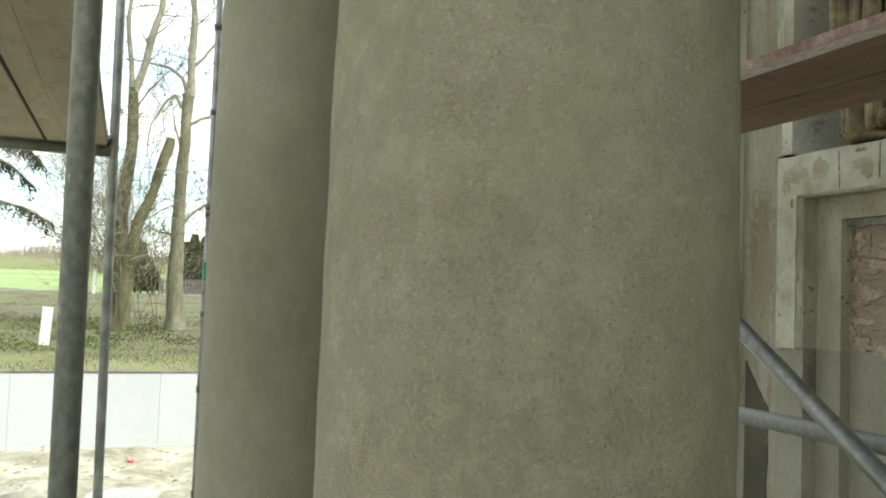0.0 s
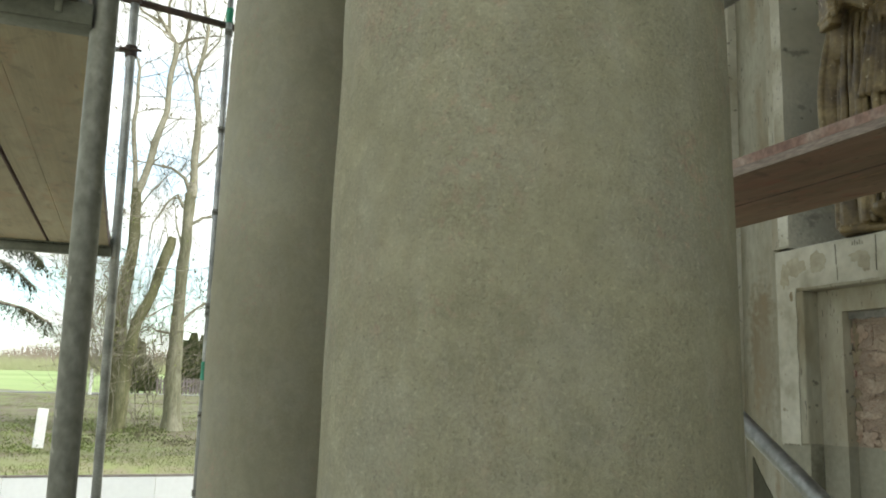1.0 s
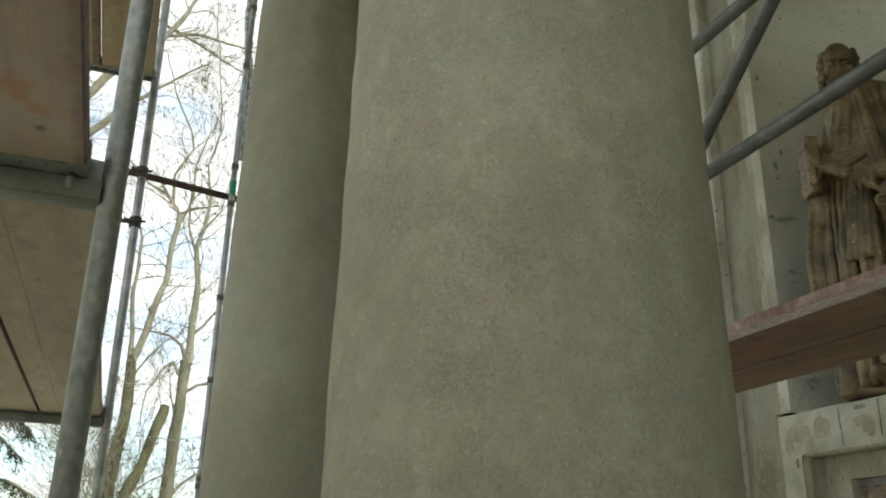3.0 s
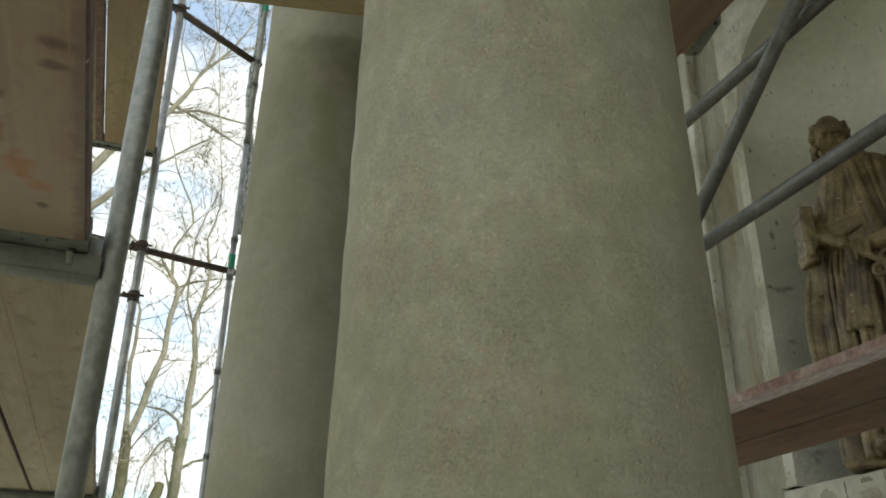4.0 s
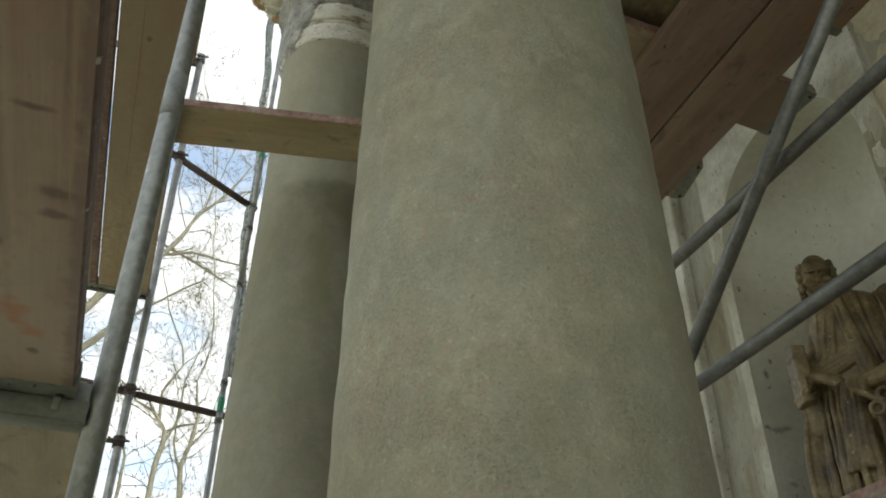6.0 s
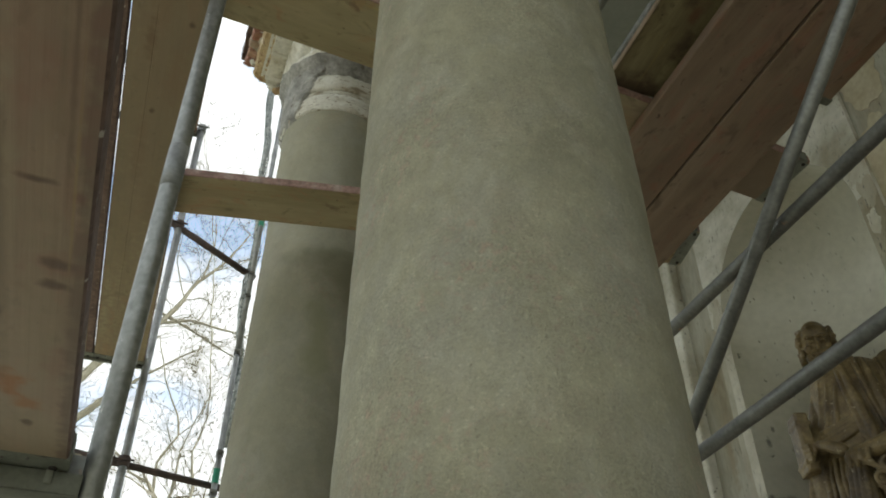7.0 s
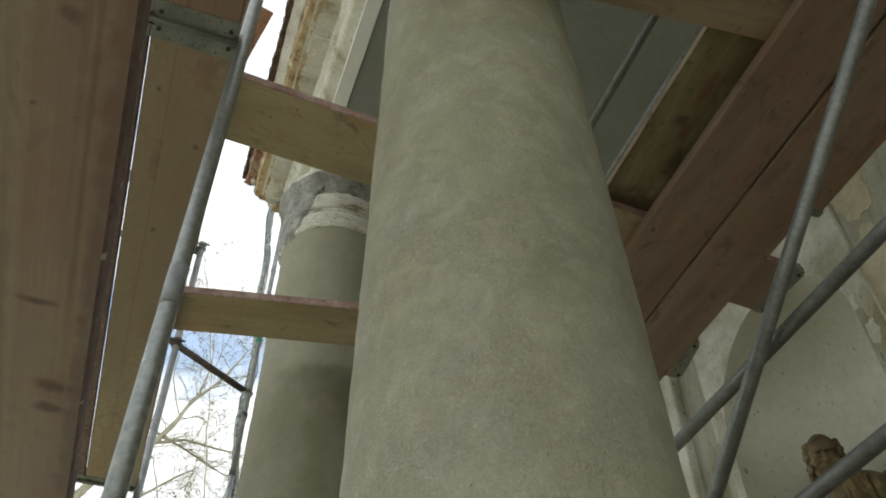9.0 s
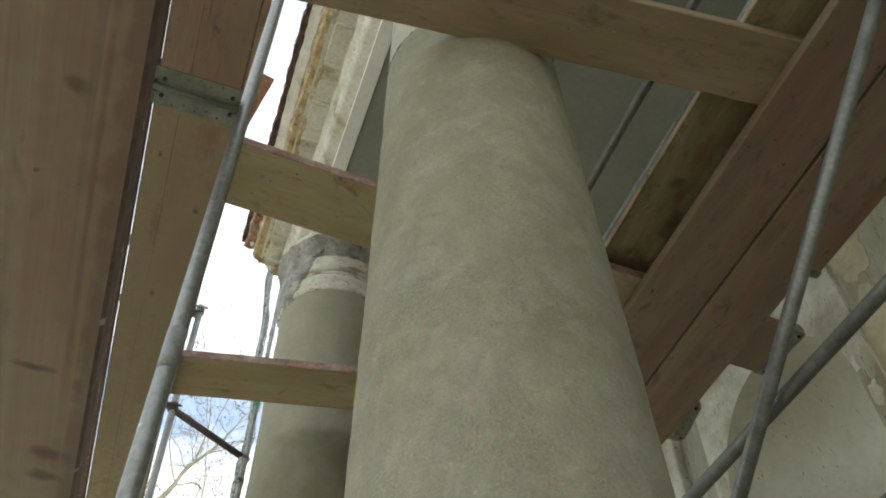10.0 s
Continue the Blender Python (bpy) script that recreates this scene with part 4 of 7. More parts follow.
def extrude_profile(bm, profile, y0, y1, steps, rough=0.0, seed=0.0):
    rows = []
    for k in range(steps + 1):
        y = y0 + (y1 - y0) * k / steps
        rows.append([bm.verts.new((x + rough * (noise.noise(Vector((x * 9, y * 7, z * 9 + seed))) + 0.6 * noise.noise(Vector((x * 30, y * 26, z * 30 + seed)))), y,
                                   z + rough * (noise.noise(Vector((x * 8 + 5, y * 7, z * 8 + seed))) + 0.6 * noise.noise(Vector((x * 28, y * 24, z * 28 - seed))))))
                     for x, z in profile])
    for a, b in zip(rows, rows[1:]):
        for i in range(len(profile) - 1):
            bm.faces.new((a[i], a[i + 1], b[i + 1], b[i]))
    for r in (rows[0], rows[-1]):
        bm.faces.new(r)
    bmesh.ops.recalc_face_normals(bm, faces=bm.faces)
    return bm


ROOF_EDGE = mat("mossy_roof_edge", [(0.3, (0.05, 0.035, 0.028)), (0.5, (0.11, 0.07, 0.05)), (0.7, (0.17, 0.13, 0.085))], 22.0, 0.9, 0.5, fine=90.0, spots=(0.30, 0.13, 0.07), spot_scale=14.0, spot_at=0.64)
ent = thing("entablature", (0.5, 0, CEIL_Z), "weathered white and ochre cornice with a broken corner", "cornice", kind="structure")
E_Y0, E_Y1 = -7.0, 4.08
bm = B()
box(bm, 0.445, 0.53, E_Y0, E_Y1, CEIL_Z - 0.012, CEIL_Z + 0.18, 0.003)
part("edge_board", bm, WHITE_BOARD, ent, "clean white edge board")
bm = B()
extrude_profile(bm, [(0.45, CEIL_Z + 0.02), (0.40, CEIL_Z + 0.03), (0.365, CEIL_Z + 0.07), (0.385, CEIL_Z + 0.10), (0.35, CEIL_Z + 0.14), (0.335, CEIL_Z + 0.20),
                     (0.34, CEIL_Z + 0.26), (0.45, CEIL_Z + 0.26)], E_Y0, E_Y1 + 0.01, 500, 0.010)
part("cove_moulding", bm, CORNICE, ent, "chipped white cove moulding", smooth=True)
bm = B()
extrude_profile(bm, [(0.34, CEIL_Z + 0.262), (0.222, CEIL_Z + 0.250), (0.165, CEIL_Z + 0.285), (0.15, CEIL_Z + 0.32), (0.185, CEIL_Z + 0.36), (0.15, CEIL_Z + 0.40), (0.145, CEIL_Z + 0.45), (0.34, CEIL_Z + 0.45)],
                E_Y0, E_Y1 + 0.04, 500, 0.016, 3.0)
part("corona", bm, OCHRE, ent, "ochre broken stucco band")
bm = B()
extrude_profile(bm, [(0.34, CEIL_Z + 0.452), (0.14, CEIL_Z + 0.452), (0.115, CEIL_Z + 0.475), (0.085, CEIL_Z + 0.50), (0.08, CEIL_Z + 0.56), (0.34, CEIL_Z + 0.56)], E_Y0, E_Y1 + 0.10, 500, 0.010, 8.0)
part("cymatium", bm, CORNICE, ent, "pinkish weathered drip edge")
# separate soffit blocks of the cornice, with open joints
y = -0.2
rnd = random.Random(11)
while y < E_Y1 - 0.1:
    ln = 0.27 + rnd.uniform(-0.015, 0.02)
    bm = B()
    box(bm, 0.222, 0.352, y, min(y + ln - 0.018, E_Y1), CEIL_Z + 0.245 + rnd.uniform(-0.004, 0.004), CEIL_Z + 0.30, 0.010)
    part("soffit_block", bm, CORNICE, ent)
    bm = B()
    yj = min(y + ln - 0.009, E_Y1 - 0.012)
    tube(bm, (0.226, yj, CEIL_Z + 0.249), (0.350, yj + rnd.uniform(-0.006, 0.006), CEIL_Z + 0.247), 0.014, 12, True, 0.018, 8, 0.2)
    part("joint_bead", bm, CORNICE, ent, "pale mortar bead between two blocks", smooth=True)
    y += ln
bm = B()
box(bm, 0.197, 0.350, -0.2, E_Y1 - 0.01, CEIL_Z + 0.2525, CEIL_Z + 0.2600)
part("soffit_bed", bm, CORNICE, ent, "pale mortar between the soffit blocks")
# broken brick and stucco at the open corner, stepping back towards the column
def shard(c, s, material, rnd, flat=0.7):
    """An angular broken lump."""
    bm = B()
    for k in range(11):
        d = Vector((rnd.gauss(0, 1), rnd.gauss(0, 1), rnd.gauss(0, 1))).normalized()
        bm.verts.new(Vector(c) + Vector((d.x * s * 1.25, d.y * s, d.z * s * flat)))
    r = bmesh.ops.convex_hull(bm, input=bm.verts)
    bmesh.ops.delete(bm, geom=[v for v in bm.verts if not v.link_faces], context="VERTS")
    return part("rubble", bm, material, ent)


for cx, cy, cz, s, m in ((0.16, 4.14, 0.45, 0.05, TERRACOTTA), (0.14, 4.17, 0.50, 0.045, CORNICE), (0.20, 4.16, 0.42, 0.05, OCHRE), (0.25, 4.16, 0.37, 0.05, CORNICE), (0.24, 4.13, 0.30, 0.05, CORNICE),
                         (0.30, 4.15, 0.33, 0.05, OCHRE), (0.31, 4.13, 0.25, 0.05, CORNICE), (0.36, 4.14, 0.27, 0.045, BRICK), (0.38, 4.12, 0.20, 0.045, CORNICE), (0.34, 4.10, 0.18, 0.04, OCHRE),
                         (0.41, 4.10, 0.13, 0.04, CORNICE), (0.42, 4.12, 0.30, 0.06, CORNICE), (0.36, 4.14, 0.40, 0.06, OCHRE), (0.28, 4.17, 0.45, 0.06, CORNICE), (0.22, 4.19, 0.50, 0.05, TERRACOTTA)):
    shard((cx, cy, CEIL_Z + cz), s, m, rnd)
    shard((cx + rnd.uniform(-0.03, 0.03), cy - 0.03, CEIL_Z + cz + rnd.uniform(-0.02, 0.03)), s * 0.8, CEMENT if rnd.random() < 0.4 else CORNICE, rnd)
for k in range(7):
    y = 3.62 + k * 0.085
    bm = B()
    box(bm, 0.072 + rnd.uniform(0, 0.012), 0.16, y, y + rnd.uniform(0.05, 0.08), CEIL_Z + 0.445 + rnd.uniform(0, 0.012), CEIL_Z + 0.53, 0.008)
    for v in bm.verts:
        v.co += 0.012 * Vector((noise.noise(v.co * 31), noise.noise(v.co * 29), noise.noise(v.co * 27)))
    part("brick", bm, (TERRACOTTA, BRICK, TERRACOTTA)[k % 3], ent, "bared red brick under the roof edge")
for k in range(34):
    f = rnd.random()
    cx, cz = 0.10 + 0.34 * f, 0.50 - 0.36 * f + rnd.uniform(-0.02, 0.06)
    shard((cx, 4.10 + rnd.uniform(-0.05, 0.05) + 0.06 * (1 - f), CEIL_Z + cz), rnd.uniform(0.014, 0.034), (CORNICE, OCHRE, CEMENT, BRICK)[k % 4], rnd, 0.8)
# architrave returning across the end of the portico
bm = B()
box(bm, 0.80, 3.7, END_Y - 0.55, END_Y - 0.02, CEIL_Z - 0.05, CEIL_Z + 0.24, 0.004)
part("end_beam", bm, CORNICE, ent)
# roof covering above, its edge ragged and mossy
bm = B()
top_row, low_row, in_top, in_low = [], [], [], []
for k in range(700):
    y = -1.0 + (4.215 + 1.0) * k / 699
    e = 0.042 + 0.012 * noise.noise(Vector((0, y * 6, 1))) + 0.010 * noise.noise(Vector((0, y * 23, 2))) + 0.005 * noise.noise(Vector((0, y * 70, 3)))
    d = 0.006 * noise.noise(Vector((3, y * 15, 0))) + 0.005 * noise.noise(Vector((4, y * 50, 0)))
    low_row.append(bm.verts.new((e + 0.006, y, CEIL_Z + 0.530 + d)))
    top_row.append(bm.verts.new((e, y, CEIL_Z + 0.60 + d)))
    in_low.append(bm.verts.new((0.40, y, CEIL_Z + 0.565)))
    in_top.append(bm.verts.new((0.40, y, CEIL_Z + 0.66)))
for k in range(699):
    for a, b in ((in_low, low_row), (low_row, top_row), (top_row, in_top)):
        bm.faces.new((a[k], a[k + 1], b[k + 1], b[k]))
bm.faces.new((in_low[-1], low_row[-1], top_row[-1], in_top[-1]))
part("roof_edge", bm, ROOF_EDGE, ent, "dark ragged mossy roof edge")
bm = B()
box(bm, 0.40, 3.75, E_Y0, E_Y1 + 0.05, CEIL_Z + 0.563, CEIL_Z + 0.66)
part("roof_deck", bm, RUST, ent)


# ---- columns ----
SHAFT = [(0.3, 0.388), (1.0, 0.3825), (1.6, 0.3805), (2.0, 0.3755), (2.3, 0.371), (2.75, 0.363), (3.2, 0.3545), (3.7, 0.345), (4.2, 0.336), (4.6, 0.331), (5.45, 0.323)]


def shaft_radius(z):
    for (za, ra), (zb, rb) in zip(SHAFT, SHAFT[1:]):
        if z <= zb:
            return ra + (rb - ra) * (z - za) / (zb - za)
    return SHAFT[-1][1]


def column(cx, cy, plaster_top, coat, over, label):
    """A tapered plastered shaft; old necking, rings and capital above the fresh coat."""
    z_ring = 5.45
    col = thing("column", (cx, cy, 0), label, "column", group="portico columns")
    bm = B()
    box(bm, cx - 0.5, cx + 0.5, cy - 0.46, cy + 0.46, 0.0, 0.16, 0.01)
    part("plinth", bm, CEMENT, col)
    bm = B()
    lathe(bm, cx, cy, [(0.30, 0.16), (0.47, 0.17), (0.485, 0.21), (0.47, 0.25), (0.42, 0.27), (0.40, 0.31), (0.30, 0.311)])
    part("base_ring", bm, PLASTER_NEW, col, smooth=True)
    bm = B()
    top = plaster_top or z_ring
    prof = [(shaft_radius(0.3 + (top - 0.3) * i / 70), 0.3 + (top - 0.3) * i / 70) for i in range(71)]
    if plaster_top:
        prof += [(prof[-1][0] - 0.004, top + 0.007), (prof[-1][0] - 0.012, top + 0.011), (prof[-1][0] - 0.05, top + 0.012)]
    lathe(bm, cx, cy, prof, 128, 0.003)
    part("shaft", bm, coat, col, "fresh grey-green coarse plaster", smooth=True)
    if plaster_top:
        bm = B()
        zs = [top + (z_ring - top) * i / 14 for i in range(15)]
        lathe(bm, cx, cy, [(shaft_radius(z) - 0.004, z) for z in zs], 96, 0.004)
        part("upper_shaft", bm, over, col, "pale earlier plaster of the upper shaft", smooth=True)
        bm = B()
        rt = shaft_radius(top)
        lathe(bm, cx, cy, [(rt - 0.012, top + 0.001), (rt - 0.001, top - 0.001), (rt + 0.002, top + 0.004), (rt, top + 0.010), (rt - 0.006, top + 0.016), (rt - 0.012, top + 0.017)], 420, 0.006, 60.0)
        part("torn_edge", bm, CRUMBS, col, "crumbly top edge of the fresh coat, darkened as contact shade")
    r = SHAFT[-1][1]
    bm = B()
    lathe(bm, cx, cy, [(r - 0.02, z_ring - 0.002), (r + 0.004, z_ring), (r + 0.012, z_ring + 0.010), (r + 0.016, z_ring + 0.03), (r + 0.018, z_ring + 0.05), (r + 0.018, z_ring + 0.08),
                       (r + 0.017, z_ring + 0.105), (r + 0.012, z_ring + 0.128), (r + 0.0, z_ring + 0.134), (r - 0.02, z_ring + 0.136)], 220, 0.008, 22.0)
    part("neck_ring", bm, PLASTER_OLD, col, "crumbling old white neck ring", smooth=True)
    bm = B()
    lathe(bm, cx, cy, [(r - 0.03, z_ring + 0.132), (r + 0.004, z_ring + 0.136), (r + 0.010, z_ring + 0.143), (r + 0.004, z_ring + 0.15), (r + 0.010, z_ring + 0.158), (r + 0.003, z_ring + 0.168), (r - 0.03, z_ring + 0.17)],
          220, 0.004, 25.0)
    part("fillet", bm, PLASTER_OLD, col, smooth=True)
    bm = B()
    lathe(bm, cx, cy, [(r - 0.03, z_ring + 0.168), (r + 0.006, z_ring + 0.172), (r + 0.016, z_ring + 0.185), (r + 0.019, z_ring + 0.21), (r + 0.019, z_ring + 0.245), (r + 0.017, z_ring + 0.275), (r + 0.006, z_ring + 0.312),
                       (r - 0.03, z_ring + 0.318)], 220, 0.008, 20.0)
    part("neck_ring", bm, PLASTER_OLD, col, smooth=True)
    bm = B()
    lathe(bm, cx, cy, [(r - 0.03, z_ring + 0.31), (r + 0.004, z_ring + 0.315), (r + 0.02, z_ring + 0.36), (r + 0.05, z_ring + 0.42), (r + 0.07, z_ring + 0.45), (r + 0.06, z_ring + 0.465),
                       (r - 0.05, z_ring + 0.466)], 160, 0.012, 14.0)
    part("echinus", bm, CEMENT, col, "rough grey cement repair", smooth=True)
    # cement smeared over the outer side of the rings
    bm = B()
    rows = []
    for k in range(41):
        z = z_ring - 0.012 + 0.40 * k / 40
        edge = 0.10 * noise.noise(Vector((z * 9, cy, 2))) + 0.05 * noise.noise(Vector((z * 34, cy, 5)))
        row = []
        for i in range(70):
            f = i / 69
            t = radians(150) + f * (radians(98 - 38 * (1 - k / 40)) + edge)
            lift = 0.034 * math.sin(min(1.0, f * 8, (1 - f) * 14) * math.pi / 2) * min(1.0, (k + 0.5) / 5)
            q = Vector((math.cos(t) * 0.33, math.sin(t) * 0.33, z))
            rr = r - 0.006 + lift + 0.006 * noise.noise(q * 14) + 0.004 * noise.noise(q * 38)
            row.append(bm.verts.new((cx + rr * math.cos(t), cy + rr * math.sin(t), z)))
        rows.append(row)
    for a, b in zip(rows, rows[1:]):
        for i in range(69):
            bm.faces.new((a[i], a[i + 1], b[i + 1], b[i]))
    part("cement_patch", bm, CEMENT, col, "rough grey cement patch", smooth=True)
    bm = B()
    lathe(bm, cx, cy, [(0.05, z_ring + 0.466), (r + 0.03, z_ring + 0.467), (r + 0.04, z_ring + 0.48), (r + 0.04, CEIL_Z - 0.015), (r + 0.03, CEIL_Z - 0.005), (0.05, CEIL_Z - 0.004)], 120, 0.008, 16.0)
    part("abacus", bm, CORNICE, col)
    return col


# Crumb tones run dark to draw the contact shade along the coat's edge.
CRUMBS = mat("crumbly_plaster_edge", [(0.36, (0.06, 0.055, 0.04)), (0.5, (0.22, 0.205, 0.145)), (0.66, (0.34, 0.32, 0.24))], 60.0, 0.95, 0.6, fine=120.0)
PLASTER_PALE = mat("pale_plaster", [(0.3, (0.29, 0.28, 0.205)), (0.7, (0.385, 0.372, 0.285))], 4.0, 0.92, 0.5, fine=60.0, fine_amount=0.1, spots=(0.14, 0.13, 0.11), spot_scale=34.0, spot_at=0.72, vary=0.02)
# Darker mark at the shaft's top: shade under the planks, put into the colour.
PLASTER_TOP_SHADE = stained(PLASTER_NEW, "new_plaster_shaded_top", [((0.12, -0.1, 4.62), (0.75, 0.75, 0.36), (0.175, 0.164, 0.108), 0.6)], 3.0)
column(0.719, 1.4987, 4.60, PLASTER_TOP_SHADE, PLASTER_PALE, "thick grey-green plastered column ringed by scaffold planks")
# Dark olive patches high on the second column.
OLIVE_DARK = (0.125, 0.12, 0.07)
PLASTER_PATCHED = stained(PLASTER_DARK, "plaster_dark_patch", [
    ((-0.08, -0.30, 4.35), (0.20, 0.2, 0.07), OLIVE_DARK, 0.6), ((0.05, -0.30, 4.26), (0.13, 0.2, 0.18), OLIVE_DARK, 0.6), ((-0.05, -0.30, 3.85), (0.07, 0.2, 0.32), (0.17, 0.168, 0.09), 0.6)], 8.0)
column(0.708, 3.784, 0.0, PLASTER_PATCHED, PLASTER_NEW, "grey plastered column with a crumbling white neck ring")

# ---- scaffolds ----
TUBE_R = 0.0242


def plank(x0, y0, x1, y1, z, width, material, label, thick=0.045, edge=None, caps=True, seed=0, group="scaffold planks", warp=0.003, cap=0.03, chamf=0.004, seams=(), rim=False):
    """A board from (x0, y0) to (x1, y1) along its middle; z is its underside."""
    a, b = Vector((x0, y0, z)), Vector((x1, y1, z))
    ln = (b - a).length
    rnd = random.Random(seed)
    bm = B()
    n = max(2, int(ln / 0.25))
    low = [(-width / 2 + chamf, 0)]
    for s in seams:
        low += [(s * width - 0.0009, 0), (s * width - 0.0003, 0.0014), (s * width + 0.0003, 0.0014), (s * width + 0.0009, 0)]
    low.append((width / 2 - chamf, 0))
    side = len(low) - 1
    sec = low + [(width / 2, chamf), (width / 2, thick - chamf), (width / 2 - chamf, thick), (-width / 2 + chamf, thick), (-width / 2, thick - chamf), (-width / 2, chamf)]
    m = len(sec)
    rows = []
    ph = rnd.uniform(0, 9)
    for k in range(n + 1):
        x = ln * k / n
        s = warp * math.sin(x * 1.3 + ph)
        rows.append([bm.verts.new((x, yy + 0.6 * warp * noise.noise(Vector((x * 3, yy, ph))), zz + s)) for yy, zz in sec])
    for p, q in zip(rows, rows[1:]):
        for i in range(m):
            f = bm.faces.new((p[i], p[(i + 1) % m], q[(i + 1) % m], q[i]))
            if edge and (i >= side and i != side + 3 or rim and i == 0):
                f.material_index = 1
    bm.faces.new(list(reversed(rows[0])))
    bm.faces.new(rows[-1])
    bmesh.ops.recalc_face_normals(bm, faces=bm.faces)
    me = bpy.data.meshes.new("scaffold_plank")
    bm.to_mesh(me)
    bm.free()
    me.materials.append(material)
    if edge:
        me.materials.append(edge)
    ob = new("scaffold_plank", me)
    ob.matrix_world = Matrix.Translation(a) @ Matrix.Rotation(math.atan2(b.y - a.y, b.x - a.x), 4, "Z")
    tagged(ob, label, "plank", group)
    if caps:
        for x in (0.0, ln):
            cb = B()
            xa, xb = (x - 0.004, x + cap) if x == 0 else (x - cap, x + 0.004)
            box(cb, xa, xb, -width / 2 - 0.003, width / 2 + 0.003, -0.003, thick + 0.003)
            ends = [e for e in cb.edges if abs(e.verts[0].co.x - e.verts[1].co.x) < 1e-6 and abs(e.verts[0].co.y - e.verts[1].co.y) < 1e-6 and abs(e.verts[0].co.x - (x - 0.004 if x == 0 else x + 0.004)) < 1e-4]
            bmesh.ops.bevel(cb, geom=ends, offset=0.018 if cap > 0.05 else 0.004, segments=2, affect="EDGES")
            cm = bpy.data.meshes.new("end_cap")
            cb.to_mesh(cm)
            cb.free()
            cm.materials.append(CAP_STEEL)
            c = new("end_cap", cm)
            c.parent = ob
            if cap > 0.04:
                for k in range(7):
                    rx = x + (0.82 if k % 2 else 0.62) * cap if x == 0 else x - (0.82 if k % 2 else 0.62) * cap
                    ry, rr = -width * 0.42 + width * 0.14 * k, 0.0038
                    if k in (0, 6):
                        rx, rr = (x + 0.35 * cap if x == 0 else x - 0.35 * cap), 0.008
                    rb = B()
                    tube(rb, (rx, ry, -0.008), (rx, ry, -0.002), rr, 8)
                    rmesh = bpy.data.meshes.new("rivet")
                    rb.to_mesh(rmesh)
                    rb.free()
                    rmesh.materials.append(BOLT_HOLE if k in (0, 6) else STEEL_DULL)
                    new("rivet", rmesh).parent = c
    return ob


def scaffold_tube(a, b, label, material=STEEL, r=TUBE_R, group="scaffold tubes"):
    bm = B()
    pipe(bm, a, b, r)
    return solid("scaffold_tube", bm, material, a, label, "scaffold tube", group, smooth=True)


def coupler(p, axis, label="rusty scaffold coupler clamped on a tube", material=RUST, r=TUBE_R):
    """A two-piece clamp with its bolt, round a tube that runs along axis."""
    p, q = Vector(p), Vector(axis).to_track_quat("Z", "Y").to_matrix()
    t = thing("scaffold_coupler", p, label, "coupler", group="scaffold couplers")
    bm = B()
    hh, lip = (0.03, 0.009) if r > 0.02 else (0.017, 0.005)
    tube(bm, p - q @ Vector((0, 0, hh)), p + q @ Vector((0, 0, hh)), r + lip, 14)
    part("jaw", bm, material, t)
    bm = B()
    bl = 0.055 if r > 0.02 else 0.016
    tube(bm, p + q @ Vector((-bl, r + 0.012, 0)), p + q @ Vector((bl, r + 0.012, 0)), 0.008, 8)
    part("bolt", bm, material, t)
    bm = B()
    tube(bm, p + q @ Vector((bl - 0.008, r + 0.012, 0)), p + q @ Vector((bl + 0.006, r + 0.012, 0)), 0.014 if r > 0.02 else 0.009, 6)
    part("nut", bm, material, t)
    return t


DECK1, DECK2, DECK3, DECK_IN = 2.300, 4.316, 6.31, 2.318
NEAR_Y, FAR_Y, IN_X, OUT_X = 1.705, 4.85, -0.098, -0.80


